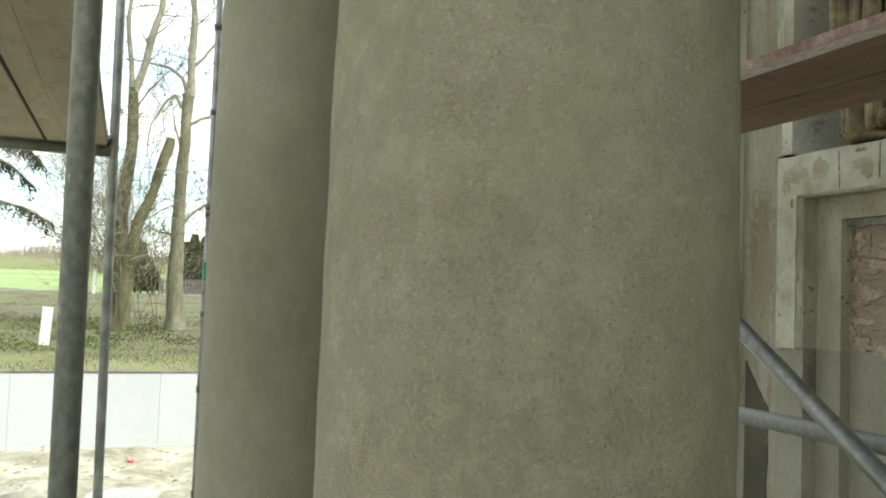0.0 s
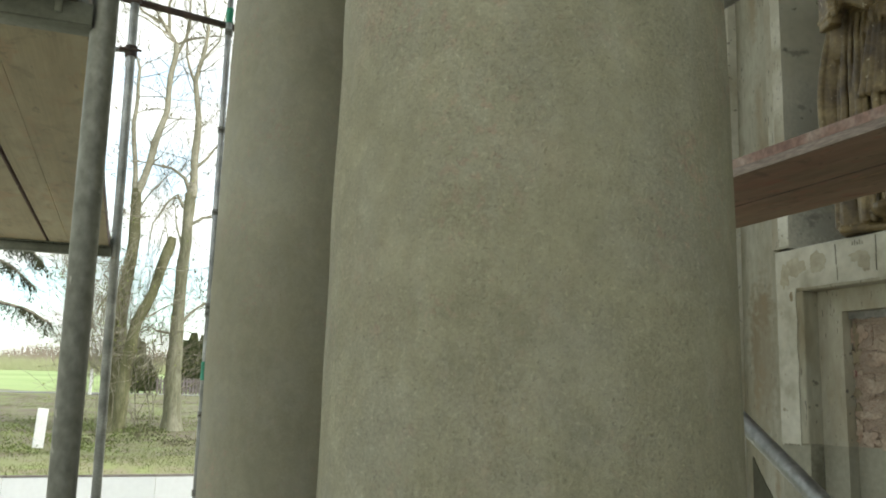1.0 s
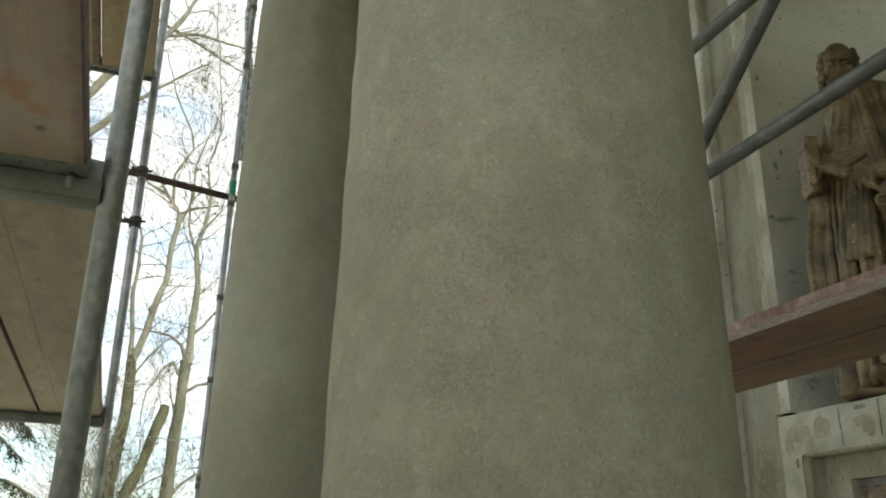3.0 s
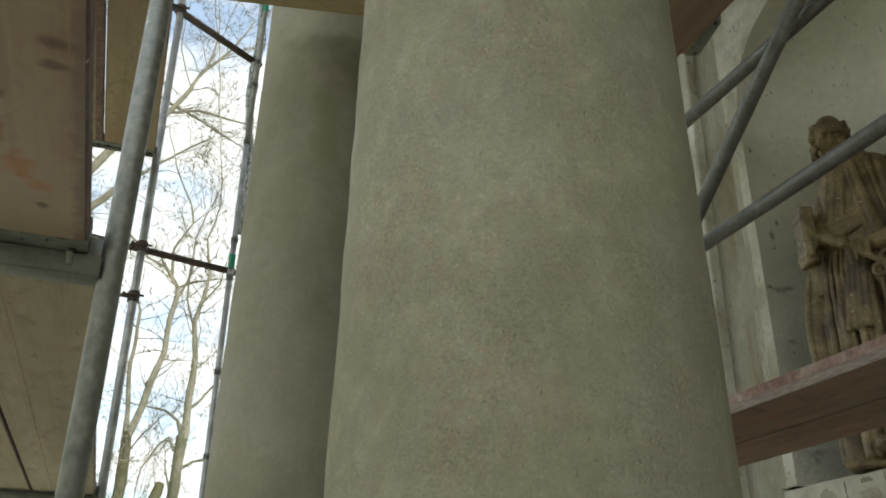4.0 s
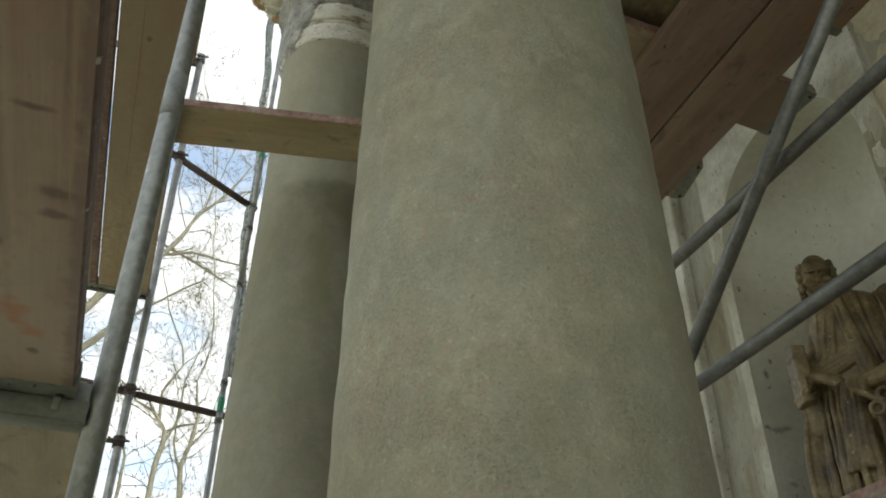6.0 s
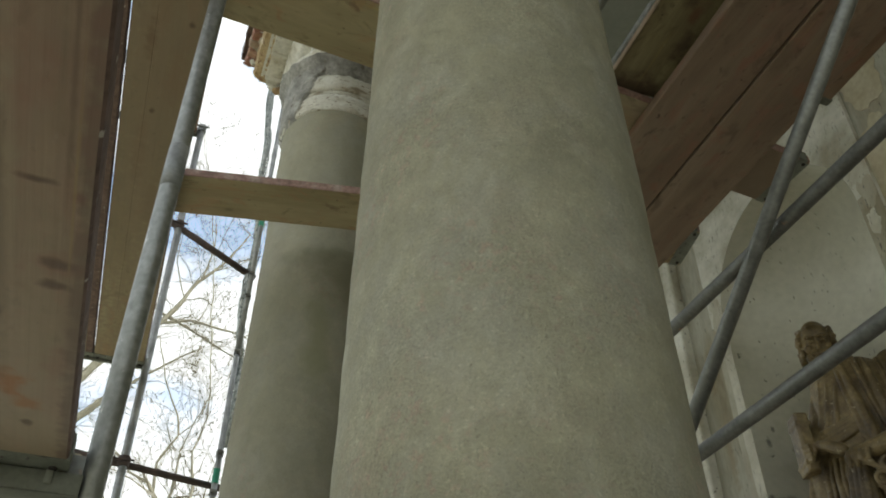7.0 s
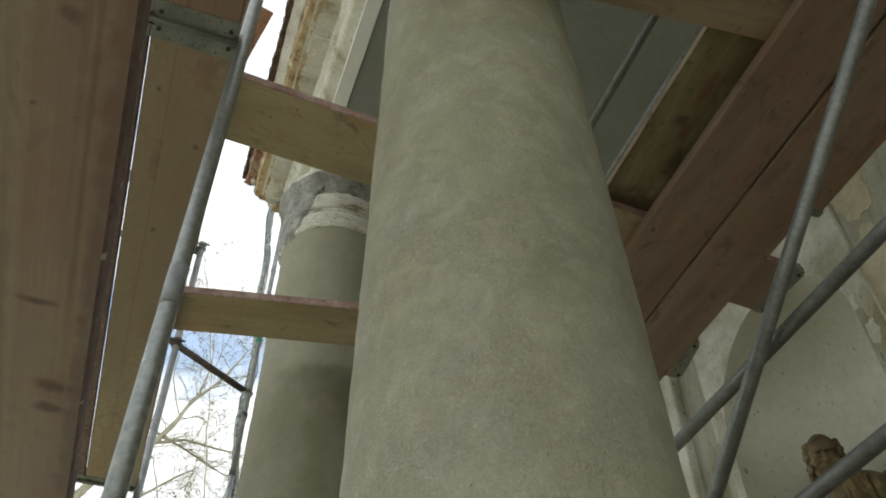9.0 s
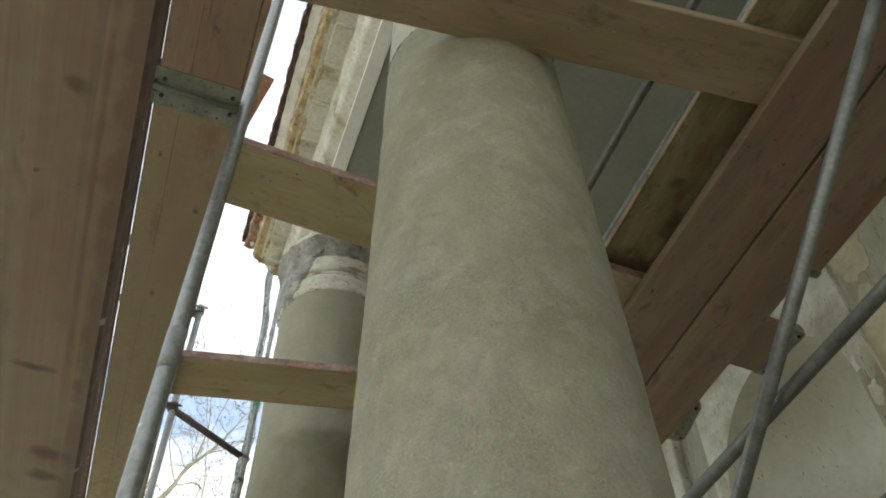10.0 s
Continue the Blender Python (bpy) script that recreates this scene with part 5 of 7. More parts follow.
def ladder_bay(y, inner_top, label, r=TUBE_R, lean=0.0, steel=STEEL, shift=0.0):
    """One upright pair of the outer scaffold with a channel-shaped bearer at each deck."""
    t = thing("scaffold_upright", (IN_X, y, 0), label, "scaffold upright", group="outer scaffold uprights")
    bm = B()
    pipe(bm, (IN_X + shift - 1.6 * lean, y, 0.05), (IN_X + shift + lean * (inner_top - 1.6), y, inner_top), r)
    part("standard", bm, steel, t, "worn galvanised tube", smooth=True)
    bm = B()
    pipe(bm, (OUT_X, y, 0.05), (OUT_X, y, 7.0), r)
    part("standard", bm, STEEL, t, smooth=True)
    bm = B()
    box(bm, IN_X - 0.075, IN_X + 0.075, y - 0.075, y + 0.075, 0.0, 0.012)
    tube(bm, (IN_X, y, 0.012), (IN_X, y, 0.06), 0.019)
    part("foot", bm, STEEL, t)
    bm = B()
    box(bm, OUT_X - 0.075, OUT_X + 0.075, y - 0.075, y + 0.075, 0.0, 0.012)
    tube(bm, (OUT_X, y, 0.012), (OUT_X, y, 0.06), 0.019)
    part("foot", bm, STEEL, t)
    for z in (DECK1, DECK2, DECK3):
        if z > inner_top:
            continue
        ux = IN_X + shift + lean * (z - 1.6)
        bm = B()
        box(bm, OUT_X + r, ux - 0.8 * r, y - 0.007, y + 0.007, z - 0.004, z + 0.04, 0.001)
        b = part("bearer", bm, STEEL_DULL, t, "grey steel bearer between the board ends")
        bm = B()
        if z == DECK1:
            box(bm, OUT_X + r, ux - 0.8 * r, y - 0.026, y + 0.026, z - 0.052, z - 0.047, 0.001)
            box(bm, OUT_X + r, ux - 0.8 * r, y - 0.026, y - 0.021, z - 0.047, z - 0.006, 0.001)
            box(bm, OUT_X + r, ux - 0.8 * r, y + 0.021, y + 0.026, z - 0.047, z - 0.006, 0.001)
            box(bm, IN_X - 0.068, IN_X - 0.054, y - 0.034, y - 0.026, z - 0.034, z - 0.004, 0.002)
        tube(bm, (OUT_X + r, y, z - 0.012), (ux - 0.9 * r, y, z - 0.012), 0.010, 12)
        part("hook_bar", bm, CAP_STEEL, b, smooth=True)
    return t


ladder_bay(NEAR_Y, 7.2, "worn galvanised scaffold upright beside the plastered column", lean=-0.003, shift=0.019, steel=STEEL_WORN)
FAR_SHIFT, FAR_LEAN = 0.021, -0.0075
ladder_bay(FAR_Y, 6.42, "galvanised scaffold upright at the end of the decks", steel=STEEL_BRIGHT, lean=FAR_LEAN, shift=FAR_SHIFT)
ladder_bay(NEAR_Y - 3.07, 7.2, "galvanised scaffold upright at the back")
# sleeve joint of the near upright
bm = B()
tube(bm, (IN_X + 0.0146, NEAR_Y, 3.06), (IN_X + 0.0142, NEAR_Y, 3.20), TUBE_R + 0.0014, 36)
solid("scaffold_sleeve", bm, STEEL_BRIGHT, (IN_X, NEAR_Y, 3.06), "short dented steel sleeve on the upright", "sleeve", smooth=True)

# outer decks: two boards to a bay
FAR_MARKED = stained(PLANK_OLIVE, "stained_olive_plank", [
    ((0.9, 0.0, 0), (2.5, 0.5, 0.2), (0.215, 0.162, 0.107), 0.75),
    ((0.15, -0.06, 0), (0.10, 0.05, 0.02), (0.21, 0.12, 0.075), 0.6), ((0.35, 0.03, 0), (0.22, 0.05, 0.02), (0.22, 0.15, 0.09), 0.6), ((0.62, 0.06, 0), (0.10, 0.022, 0.02), (0.17, 0.11, 0.065), 0.7),
    ((0.80, -0.05, 0), (0.18, 0.04, 0.02), (0.22, 0.15, 0.09), 0.6), ((0.50, -0.08, 0), (0.015, 0.012, 0.02), (0.11, 0.075, 0.045), 0.8), ((1.0, 0.02, 0), (0.016, 0.012, 0.02), (0.11, 0.075, 0.045), 0.8),
    ((1.25, 0.05, 0), (0.25, 0.03, 0.02), (0.21, 0.14, 0.085), 0.5), ((1.6, -0.04, 0), (0.20, 0.04, 0.02), (0.20, 0.14, 0.085), 0.5), ((0.28, 0.09, 0), (0.012, 0.010, 0.02), (0.10, 0.07, 0.04), 0.8)])
for z, m, lab in ((DECK1, PLANK_PLY, "pale worn scaffold deck board with dark screws"), (DECK2, FAR_MARKED, "olive-brown stained scaffold deck board seen from below")):
    for k, x in enumerate((-0.2575, -0.5538)):
        splashed = z == DECK2 and k == 1
        plank(x, NEAR_Y + 0.012, x, FAR_Y + 0.01, z, 0.288, m, lab, seed=k + 1, thick=0.05, cap=0.065, edge=SPLASHED, seams=(-0.36, 0.17) if splashed else (0.17,), warp=0.001, rim=splashed)
KNOT, RED_MARK, ORANGE_MARK = (0.10, 0.065, 0.04), (0.21, 0.10, 0.068), (0.30, 0.13, 0.045)
DECK_MARKED = stained(PLANK_SPLASHED, "knotty_olive_plank", [
    ((1.3, -0.05, 0), (0.95, 0.6, 0.2), (0.245, 0.158, 0.108), 0.5), ((2.85, -0.05, 0), (0.70, 0.5, 0.2), (0.315, 0.245, 0.168), 0.65),
    ((2.36, -0.128, 0), (0.030, 0.040, 0.02), RED_MARK, 0.6), ((2.355, -0.122, 0), (0.013, 0.022, 0.02), KNOT, 0.95), ((2.405, -0.118, 0), (0.012, 0.024, 0.02), KNOT, 0.95),
    ((2.21, -0.145, 0), (0.014, 0.013, 0.02), RED_MARK, 0.9), ((2.19, -0.090, 0), (0.007, 0.02, 0.02), KNOT, 0.95), ((1.79, -0.100, 0), (0.010, 0.012, 0.02), KNOT, 0.8),
    ((1.88, -0.160, 0), (0.02, 0.016, 0.02), RED_MARK, 0.8), ((2.71, -0.058, 0), (0.045, 0.030, 0.02), ORANGE_MARK, 0.95), ((2.77, -0.085, 0), (0.02, 0.026, 0.02), ORANGE_MARK, 0.8),
    ((2.60, -0.030, 0), (0.05, 0.014, 0.02), RED_MARK, 0.8), ((2.50, -0.042, 0), (0.02, 0.012, 0.02), KNOT, 0.95), ((2.84, -0.085, 0), (0.012, 0.010, 0.02), KNOT, 0.95), ((2.62, -0.130, 0), (0.05, 0.03, 0.02), RED_MARK, 0.35),
    ((1.5, -0.150, 0), (3.0, 0.016, 0.02), (0.13, 0.085, 0.06), 0.8), ((2.2, -0.135, 0), (0.22, 0.0025, 0.02), (0.30, 0.22, 0.09), 0.5), ((1.9, -0.126, 0), (0.35, 0.004, 0.02), (0.12, 0.08, 0.05), 0.6),
    ((2.0, -0.120, 0), (0.9, 0.045, 0.02), RED_MARK, 0.15), ((1.6, -0.155, 0), (0.6, 0.03, 0.02), RED_MARK, 0.25), ((1.9, -0.075, 0), (0.50, 0.010, 0.02), RED_MARK, 0.25), ((2.3, -0.050, 0), (0.40, 0.009, 0.02), (0.16, 0.12, 0.075), 0.5),
    ((1.75, -0.115, 0), (0.30, 0.006, 0.02), (0.15, 0.11, 0.07), 0.5), ((1.7, -0.010, 0), (0.5, 0.02, 0.02), RED_MARK, 0.2), ((2.0, 0.045, 0), (0.5, 0.012, 0.02), (0.16, 0.12, 0.075), 0.5)])
for k, x in enumerate((-0.2762, -0.5946)):
    plank(x + 0.018, NEAR_Y - 3.05, x - 0.014, NEAR_Y - 0.012, DECK1, 0.318, PLANK_SPLASHED if k else DECK_MARKED, "olive-brown scaffold deck board with red splashed edges", seed=k + 6, thick=0.05, cap=0.065, edge=SPLASHED,
          seams=(0.27,), warp=0.001)
for k, x in enumerate((-0.2575, -0.5490)):
    plank(x, NEAR_Y - 3.05, x, NEAR_Y - 0.012, DECK2, 0.284, PLANK_FADED, "olive-brown scaffold deck board with reddish blotches", seed=k + 8, thick=0.05, cap=0.065, edge=SPLASHED, seams=(0.13,), warp=0.001)
plank(-0.30, NEAR_Y + 0.012, -0.30, FAR_Y + 0.01, DECK3, 0.305, PLANK_RED, "scaffold deck board of the top lift", seed=12, thick=0.05)
bm = B()
box(bm, -0.40, 0.0, 0.0, 0.47, 0.0, 0.022, 0.004)
bmesh.ops.rotate(bm, verts=bm.verts, cent=(0, 0, 0), matrix=Matrix.Rotation(radians(13), 3, "Z"))
bmesh.ops.translate(bm, verts=bm.verts, vec=(-0.022, 2.74, DECK3 + 0.053))
solid("loose_board", bm, TERRACOTTA, (-0.1, 2.9, DECK3 + 0.05), "orange-brown board jutting over the edge of the top deck", "board")

# tubes and clamps at the far upright
scaffold_tube((-0.42, 4.80, 3.70), (0.47, 5.03, 3.70), "dark rusty cross tube clamped to two uprights", RUST, 0.021)
scaffold_tube((-0.16, 4.83, 5.43), (0.47, 5.03, 5.255), "dark rusty sloping cross tube", RUST, 0.0242)
def far_x(z):
    return IN_X + FAR_SHIFT + FAR_LEAN * (z - 1.6)


def slim_x(z):
    return 0.4260 + 0.0015 * z if z < 4.6 else 0.4329 + 0.015 * (z - 4.6)


scaffold_tube((slim_x(4.6), 4.975, 4.6), (slim_x(7.4), 4.975, 7.4), "slim galvanised upright by the far column, upper length", STEEL_BRIGHT, 0.0185)
scaffold_tube((slim_x(0), 4.975, 0.0), (slim_x(4.6), 4.975, 4.6), "slim galvanised upright by the far column", STEEL_BRIGHT, 0.0185)
coupler((far_x(3.70), FAR_Y, 3.70), (0, 0, 1))
coupler((far_x(3.39), FAR_Y, 3.39), (0, 0, 1))
coupler((far_x(5.43), FAR_Y, 5.43), (0, 0, 1))
coupler((far_x(6.38), FAR_Y, 6.38), (0, 0, 1), "grey scaffold coupler on top of the upright", STEEL)
for z in (0.45, 1.02, 1.434, 1.985, 2.025, 2.56, 3.045, 3.64, 3.89, 4.6, 5.05, 5.24):
    coupler((slim_x(z), 4.975, z), (0, 0, 1), r=0.0185, material=STEEL_DULL, label="small steel clamp on the slim upright")
bm = B()
tube(bm, (slim_x(5.68), 4.975, 5.68), (slim_x(5.77), 4.975, 5.77), 0.0215, 14)
solid("tape_band", bm, GREEN_TAPE, (slim_x(5.68), 4.975, 5.68), "green tape wound round the slim upright", "tape")
bm = B()
tube(bm, (slim_x(3.70), 4.975, 3.70), (slim_x(3.79), 4.975, 3.79), 0.0215, 14)
solid("tape_band", bm, GREEN_TAPE, (slim_x(3.70), 4.975, 3.70), "green tape wound round the slim upright", "tape")
bm = B()
tube(bm, (slim_x(1.62), 4.975, 1.62), (slim_x(1.72), 4.975, 1.72), 0.0215, 14)
solid("tape_band", bm, GREEN_TAPE, (slim_x(1.62), 4.975, 1.62), "green tape wound round the slim upright", "tape")
bm = B()
rnd = random.Random(61)
for s in range(22):
    ph, rad = rnd.uniform(0, 6.28), rnd.uniform(0.004, 0.034)
    last = None
    for i in range(58):
        z = 3.95 + i * 0.057
        f = rad * (0.7 + 0.5 * math.sin(z * 3.1 + ph)) + 0.003 * rnd.gauss(0, 1)
        a = ph + z * (0.7 if s % 2 else -0.5)
        q = Vector((0.478 - 0.037 * (z - 3.95) + 0.014 * math.sin(z * 6) + f * math.cos(a), 5.0 + 0.6 * f * math.sin(a), z))
        if last is not None:
            tube(bm, last, q, 0.003 + 0.006 * abs(math.sin(z * 2.3 + ph)), 5, False)
        last = q
solid("rolled_net", bm, NET, (0.45, 5.0, 3.9), "pale grey safety net rolled up along the upright", "net", smooth=True)
# hooked safety rod hanging by the far upright
bm = B()
pts = [Vector((IN_X - 0.085, FAR_Y - 0.02, 3.38)), Vector((IN_X - 0.085, FAR_Y - 0.02, 2.60))]
pts += [Vector((IN_X - 0.085 - 0.035 + 0.035 * math.cos(t), FAR_Y - 0.02, 2.60 - 0.05 * math.sin(t))) for t in (0.5, 1.0, 1.5, 2.0)]
for a, b in zip(pts, pts[1:]):
    tube(bm, a, b, 0.011, 8)
tube(bm, (IN_X - 0.10, FAR_Y - 0.02, 3.385), (IN_X, FAR_Y - 0.02, 3.385), 0.014, 8)
solid("hook_rod", bm, STEEL_DULL, (IN_X, FAR_Y, 2.6), "thin hooked steel rod hanging from a clamp", "hook", smooth=True)

# inner scaffold in front of the wall: two decks, guard rails, zigzag braces
R_IN, R_OUT = 1.71, 2.36
plank(2.003, 4.77, 2.003, -1.6, DECK_IN, 0.295, PLANK_RED, "red-brown scaffold plank in front of the niche", edge=GREY_EDGE, seed=21, thick=0.028, chamf=0.001, warp=0.0)
# The dark edge colour draws the shade in the gap between these planks.
plank(2.302, 4.77, 2.302, -1.6, DECK_IN, 0.29, PLANK_RED, "red-brown scaffold plank beside the church wall", edge=RUST, seed=22, thick=0.028, warp=0.0)
plank(1.9905, 4.7, 1.9905, -1.2, DECK_IN + 0.0282, 0.27, PLANK_RED, "plank with faded red edge laid on the deck", edge=PINK_EDGE, seed=25, thick=0.032, chamf=0.001, warp=0.0)
plank(1.8445, 4.77, 1.8295, -1.6, DECK2, 0.304, PLANK_FADED, "red-brown scaffold plank of the upper inner deck", edge=PLANK_FADED, seed=23, thick=0.05)
plank(2.1565, 4.77, 2.1415, -1.6, DECK2, 0.298, PLANK_FADED, "red-brown scaffold plank beside the church wall", edge=PLANK_FADED, seed=24, thick=0.05)
plank(2.335, 1.74, 2.345, -1.6, DECK2 + 0.052, 0.14, PLANK_RED, "narrow board along the back of the upper deck", seed=26, thick=0.03)
WATER_MARK = (0.05, 0.03, 0.018)
DARK_MARKED = stained(PLANK_DARK, "water_stained_plank", [
    ((0.0, 0.0, 0), (0.10, 0.2, 0.1), WATER_MARK, 0.8), ((0.27, 0.075, 0), (0.08, 0.04, 0.1), WATER_MARK, 0.8), ((0.42, 0.04, 0), (0.05, 0.025, 0.1), (0.11, 0.05, 0.025), 0.8),
    ((0.47, -0.01, 0), (0.03, 0.03, 0.1), WATER_MARK, 0.7), ((0.63, 0.01, 0), (0.09, 0.025, 0.1), (0.13, 0.065, 0.03), 0.8), ((0.3, 0.13, 0), (0.5, 0.014, 0.1), (0.08, 0.045, 0.025), 0.8), ((0.3, -0.13, 0), (0.6, 0.010, 0.1), WATER_MARK, 0.7)], 22.0)
plank(1.615, 1.995, 1.60, -0.6, DECK2 + 0.10, 0.26, DARK_MARKED, "dark water-stained plank beside the inner deck", seed=27, edge=PLANK_BROWN, thick=0.03, caps=False)
for z, nm in ((2.843, "lower"), (3.338, "upper"), (4.87, "lower"), (5.37, "upper")):
    scaffold_tube((R_IN, 4.9, z), (R_IN, -1.6, z), "grey horizontal guard rail tube before the niche", STEEL_DULL, group="inner guard rails")
scaffold_tube((R_IN - 0.065, 3.02, 2.205), (R_IN - 0.065, 0.22, 4.322), "grey diagonal brace tube before the niche", STEEL_DULL, group="scaffold braces")
scaffold_tube((R_IN - 0.065, 3.0, 2.147), (R_IN - 0.065, 0.10, 0.29), "grey diagonal brace tube below the deck", STEEL_WORN, group="scaffold braces")
scaffold_tube((R_IN, 2.10, 1.27), (R_IN, -1.6, 1.27), "grey horizontal tube ending beside the column", STEEL_WORN, group="inner guard rails")
for y in (4.84, -1.45):
    for x in (R_IN + 0.06, R_OUT + 0.06):
        scaffold_tube((x, y, 0.0), (x, y, 6.0), "galvanised upright of the inner scaffold")


# loose planks laid across between the two scaffolds, round the columns
CROSS = DECK2 + 0.052
plank(-0.38, 3.318, 2.40, 2.783, CROSS, 0.278, PLANK_OLIVE, "yellowed plank laid across behind the column", edge=PINK_EDGE, seed=31, cap=0.06)
plank(-0.38, 2.015, 2.555, 2.200, CROSS, 0.305, stained(PLANK_OLIVE, "olive_plank_brown_end", [((2.75, 0, 0), (0.75, 0.6, 0.3), (0.20, 0.145, 0.10), 0.9)], 6.0), "yellowed plank laid across against the column", edge=PINK_EDGE, seed=32, cap=0.06)
plank(-0.38, 1.165, 2.30, 0.895, CROSS, 0.27, PLANK_BROWN, "brown plank laid across in front of the column", edge=PLANK_BROWN, seed=33, cap=0.06)


# ---- statue in the niche ----
def make_statue():
    """A robed standing figure carved in one piece: u runs to the viewer's right, v away from the viewer."""
    bm = B()
    z0 = NICHE_SILL
    cu = -0.06
    prof = [(0.29, 0.18, 0.04), (0.285, 0.175, 0.35), (0.272, 0.17, 0.65), (0.252, 0.16, 0.90), (0.222, 0.145, 1.04), (0.212, 0.14, 1.16), (0.205, 0.14, 1.30), (0.195, 0.125, 1.41), (0.14, 0.10, 1.475),
            (0.078, 0.075, 1.51), (0.062, 0.062, 1.58)]

    def girth(h):
        for (ua, va, ha), (ub, vb, hb) in zip(prof, prof[1:]):
            if h <= hb:
                k = max(0.0, (h - ha) / (hb - ha))
                return ua + (ub - ua) * k, va + (vb - va) * k
        return prof[-1][:2]

    def front(u, h):
        ru, rv = girth(h)
        return -rv * math.sqrt(max(0.04, 1 - ((u - cu) / ru) ** 2))

    def rope(pts, r, n=8, r2=None):
        m = len(pts) - 1
        for k in range(m):
            ra = r + ((r2 if r2 is not None else r) - r) * k / m
            rb = r + ((r2 if r2 is not None else r) - r) * (k + 1) / m
            tube(bm, pts[k], pts[k + 1], ra, n, True, rb)
            ball(bm, pts[k + 1], rb, rb, rb, None, n, 6)

    def curve(a, b, c, steps=9):
        a, b, c = Vector(a), Vector(b), Vector(c)
        return [(1 - f) ** 2 * a + 2 * f * (1 - f) * b + f * f * c for f in (i / steps for i in range(steps + 1))]

    def fold(a, b, c, r, r2=None, lift=0.35, steps=12, sway=0.0):
        """A raised fold lying on the body: a, b, c are (u, h) of a bent line."""
        pts = []
        for i, q in enumerate(curve((a[0], a[1], 0), (b[0], b[1], 0), (c[0], c[1], 0), steps)):
            rr = r + ((r2 or r) - r) * i / steps
            pts.append(Vector((q.x + sway * math.sin(i * 1.7), front(q.x, q.y) - lift * rr, q.y)))
        rope(pts, r, 8, r2)
    box(bm, -0.34, 0.26, -0.17, 0.15, 0.0, 0.035, 0.01)
    n = 150
    rings = []
    for j in range(61):
        h = 0.04 + (1.58 - 0.04) * j / 60
        ru, rv = girth(h)
        row = []
        for i in range(n):
            t = 2 * math.pi * i / n
            deep = 0.028 * max(0.0, min(1.0, (1.02 - h) / 0.3))
            k = deep * (1.6 * abs(math.sin(t * 8 + 0.8 * math.sin(h * 3.3))) - 0.8) + 0.3 * deep * math.sin(t * 19 + h * 3)
            shift = cu - 0.08 * max(0.0, (h - 1.42) / 0.16)
            row.append(bm.verts.new(((ru + k) * math.cos(t) + shift, (rv + k) * math.sin(t), h)))
        rings.append(row)
    for a, b in zip(rings, rings[1:]):
        for i in range(n):
            bm.faces.new((a[i], a[(i + 1) % n], b[(i + 1) % n], b[i]))
    bm.faces.new(list(reversed(rings[0])))
    bm.faces.new(rings[-1])
    # tunic drawn together into the girdle
    for k, (ua, ub) in enumerate(((-0.20, -0.262), (-0.165, -0.222), (-0.125, -0.168))):
        fold((ua, 1.39 - 0.03 * k), (ua - 0.015, 1.27), (ub, 1.13), 0.005, 0.013 + 0.002 * k, 0.35)
    for k in range(4):
        fold((-0.285, 1.085 + 0.022 * k), (-0.19, 1.035 + 0.028 * k), (-0.09, 1.09 + 0.022 * k), 0.011 + 0.003 * (k % 2), 0.013, 0.7)
    # mantle from the shoulder down over the arm, in long rounded folds
    fold((-0.105, 1.44), (-0.085, 1.20), (-0.045, 0.96), 0.008, 0.022, 0.8)
    fold((-0.080, 1.45), (-0.055, 1.22), (-0.015, 0.99), 0.012, 0.036, 0.45)
    fold((-0.020, 1.465), (0.000, 1.26), (0.045, 1.02), 0.011, 0.016, 0.9)
    fold((0.020, 1.44), (0.045, 1.22), (0.085, 0.98), 0.014, 0.042, 0.35)
    fold((0.075, 1.44), (0.105, 1.24), (0.125, 1.0), 0.010, 0.016, 0.9)
    for k in range(3):
        fold((-0.16 + 0.02 * k, 1.47), (-0.13 + 0.02 * k, 1.455), (-0.085, 1.43 - 0.02 * k), 0.009, 0.011, 0.6)
    rope(curve((0.10, -0.01, 1.44), (0.22, -0.05, 1.30), (0.19, -0.13, 1.04)), 0.075, 14, 0.085)
    for k in range(4):
        rope(curve((0.10 + 0.04 * k, -0.08 + 0.015 * k, 1.44 - 0.03 * k), (0.19 + 0.02 * k, -0.13, 1.26), (0.12 + 0.045 * k, -0.21, 1.02)), 0.013, 8, 0.018)
    rope(curve((0.19, -0.13, 1.04), (0.06, -0.22, 0.97), (-0.09, -0.235, 0.945)), 0.072, 14, 0.032)
    # arm with the book: sleeve, wide cuff, hand with its fingers
    rope(curve((-0.205, 0.0, 1.38), (-0.28, 0.0, 1.20), (-0.285, -0.08, 1.06)), 0.050, 12, 0.045)
    rope(curve((-0.285, -0.14, 1.055), (-0.235, -0.19, 1.04), (-0.17, -0.215, 0.985)), 0.024, 10, 0.030)
    ball(bm, (-0.310, -0.15, 1.035), 0.034, 0.030, 0.045, None, 14, 10, 0.1, 4)
    for k in range(4):
        tube(bm, (-0.338 + 0.006 * k, -0.165, 1.055 - 0.022 * k), (-0.300, -0.188, 1.050 - 0.023 * k), 0.0105, 8)
    ball(bm, (-0.105, -0.245, 0.935), 0.058, 0.030, 0.038, None, 14, 10, 0.1, 4)
    for k in range(4):
        rope([Vector((-0.145 + 0.028 * k, -0.268, 0.945)), Vector((-0.152 + 0.028 * k, -0.280, 0.915)), Vector((-0.150 + 0.028 * k, -0.268, 0.880))], 0.0125, 8, 0.010)
    bk = B()
    box(bk, -0.032, 0.032, -0.055, 0.055, -0.145, 0.145, 0.006)
    box(bk, -0.026, 0.026, -0.061, 0.050, -0.139, 0.139, 0.004)
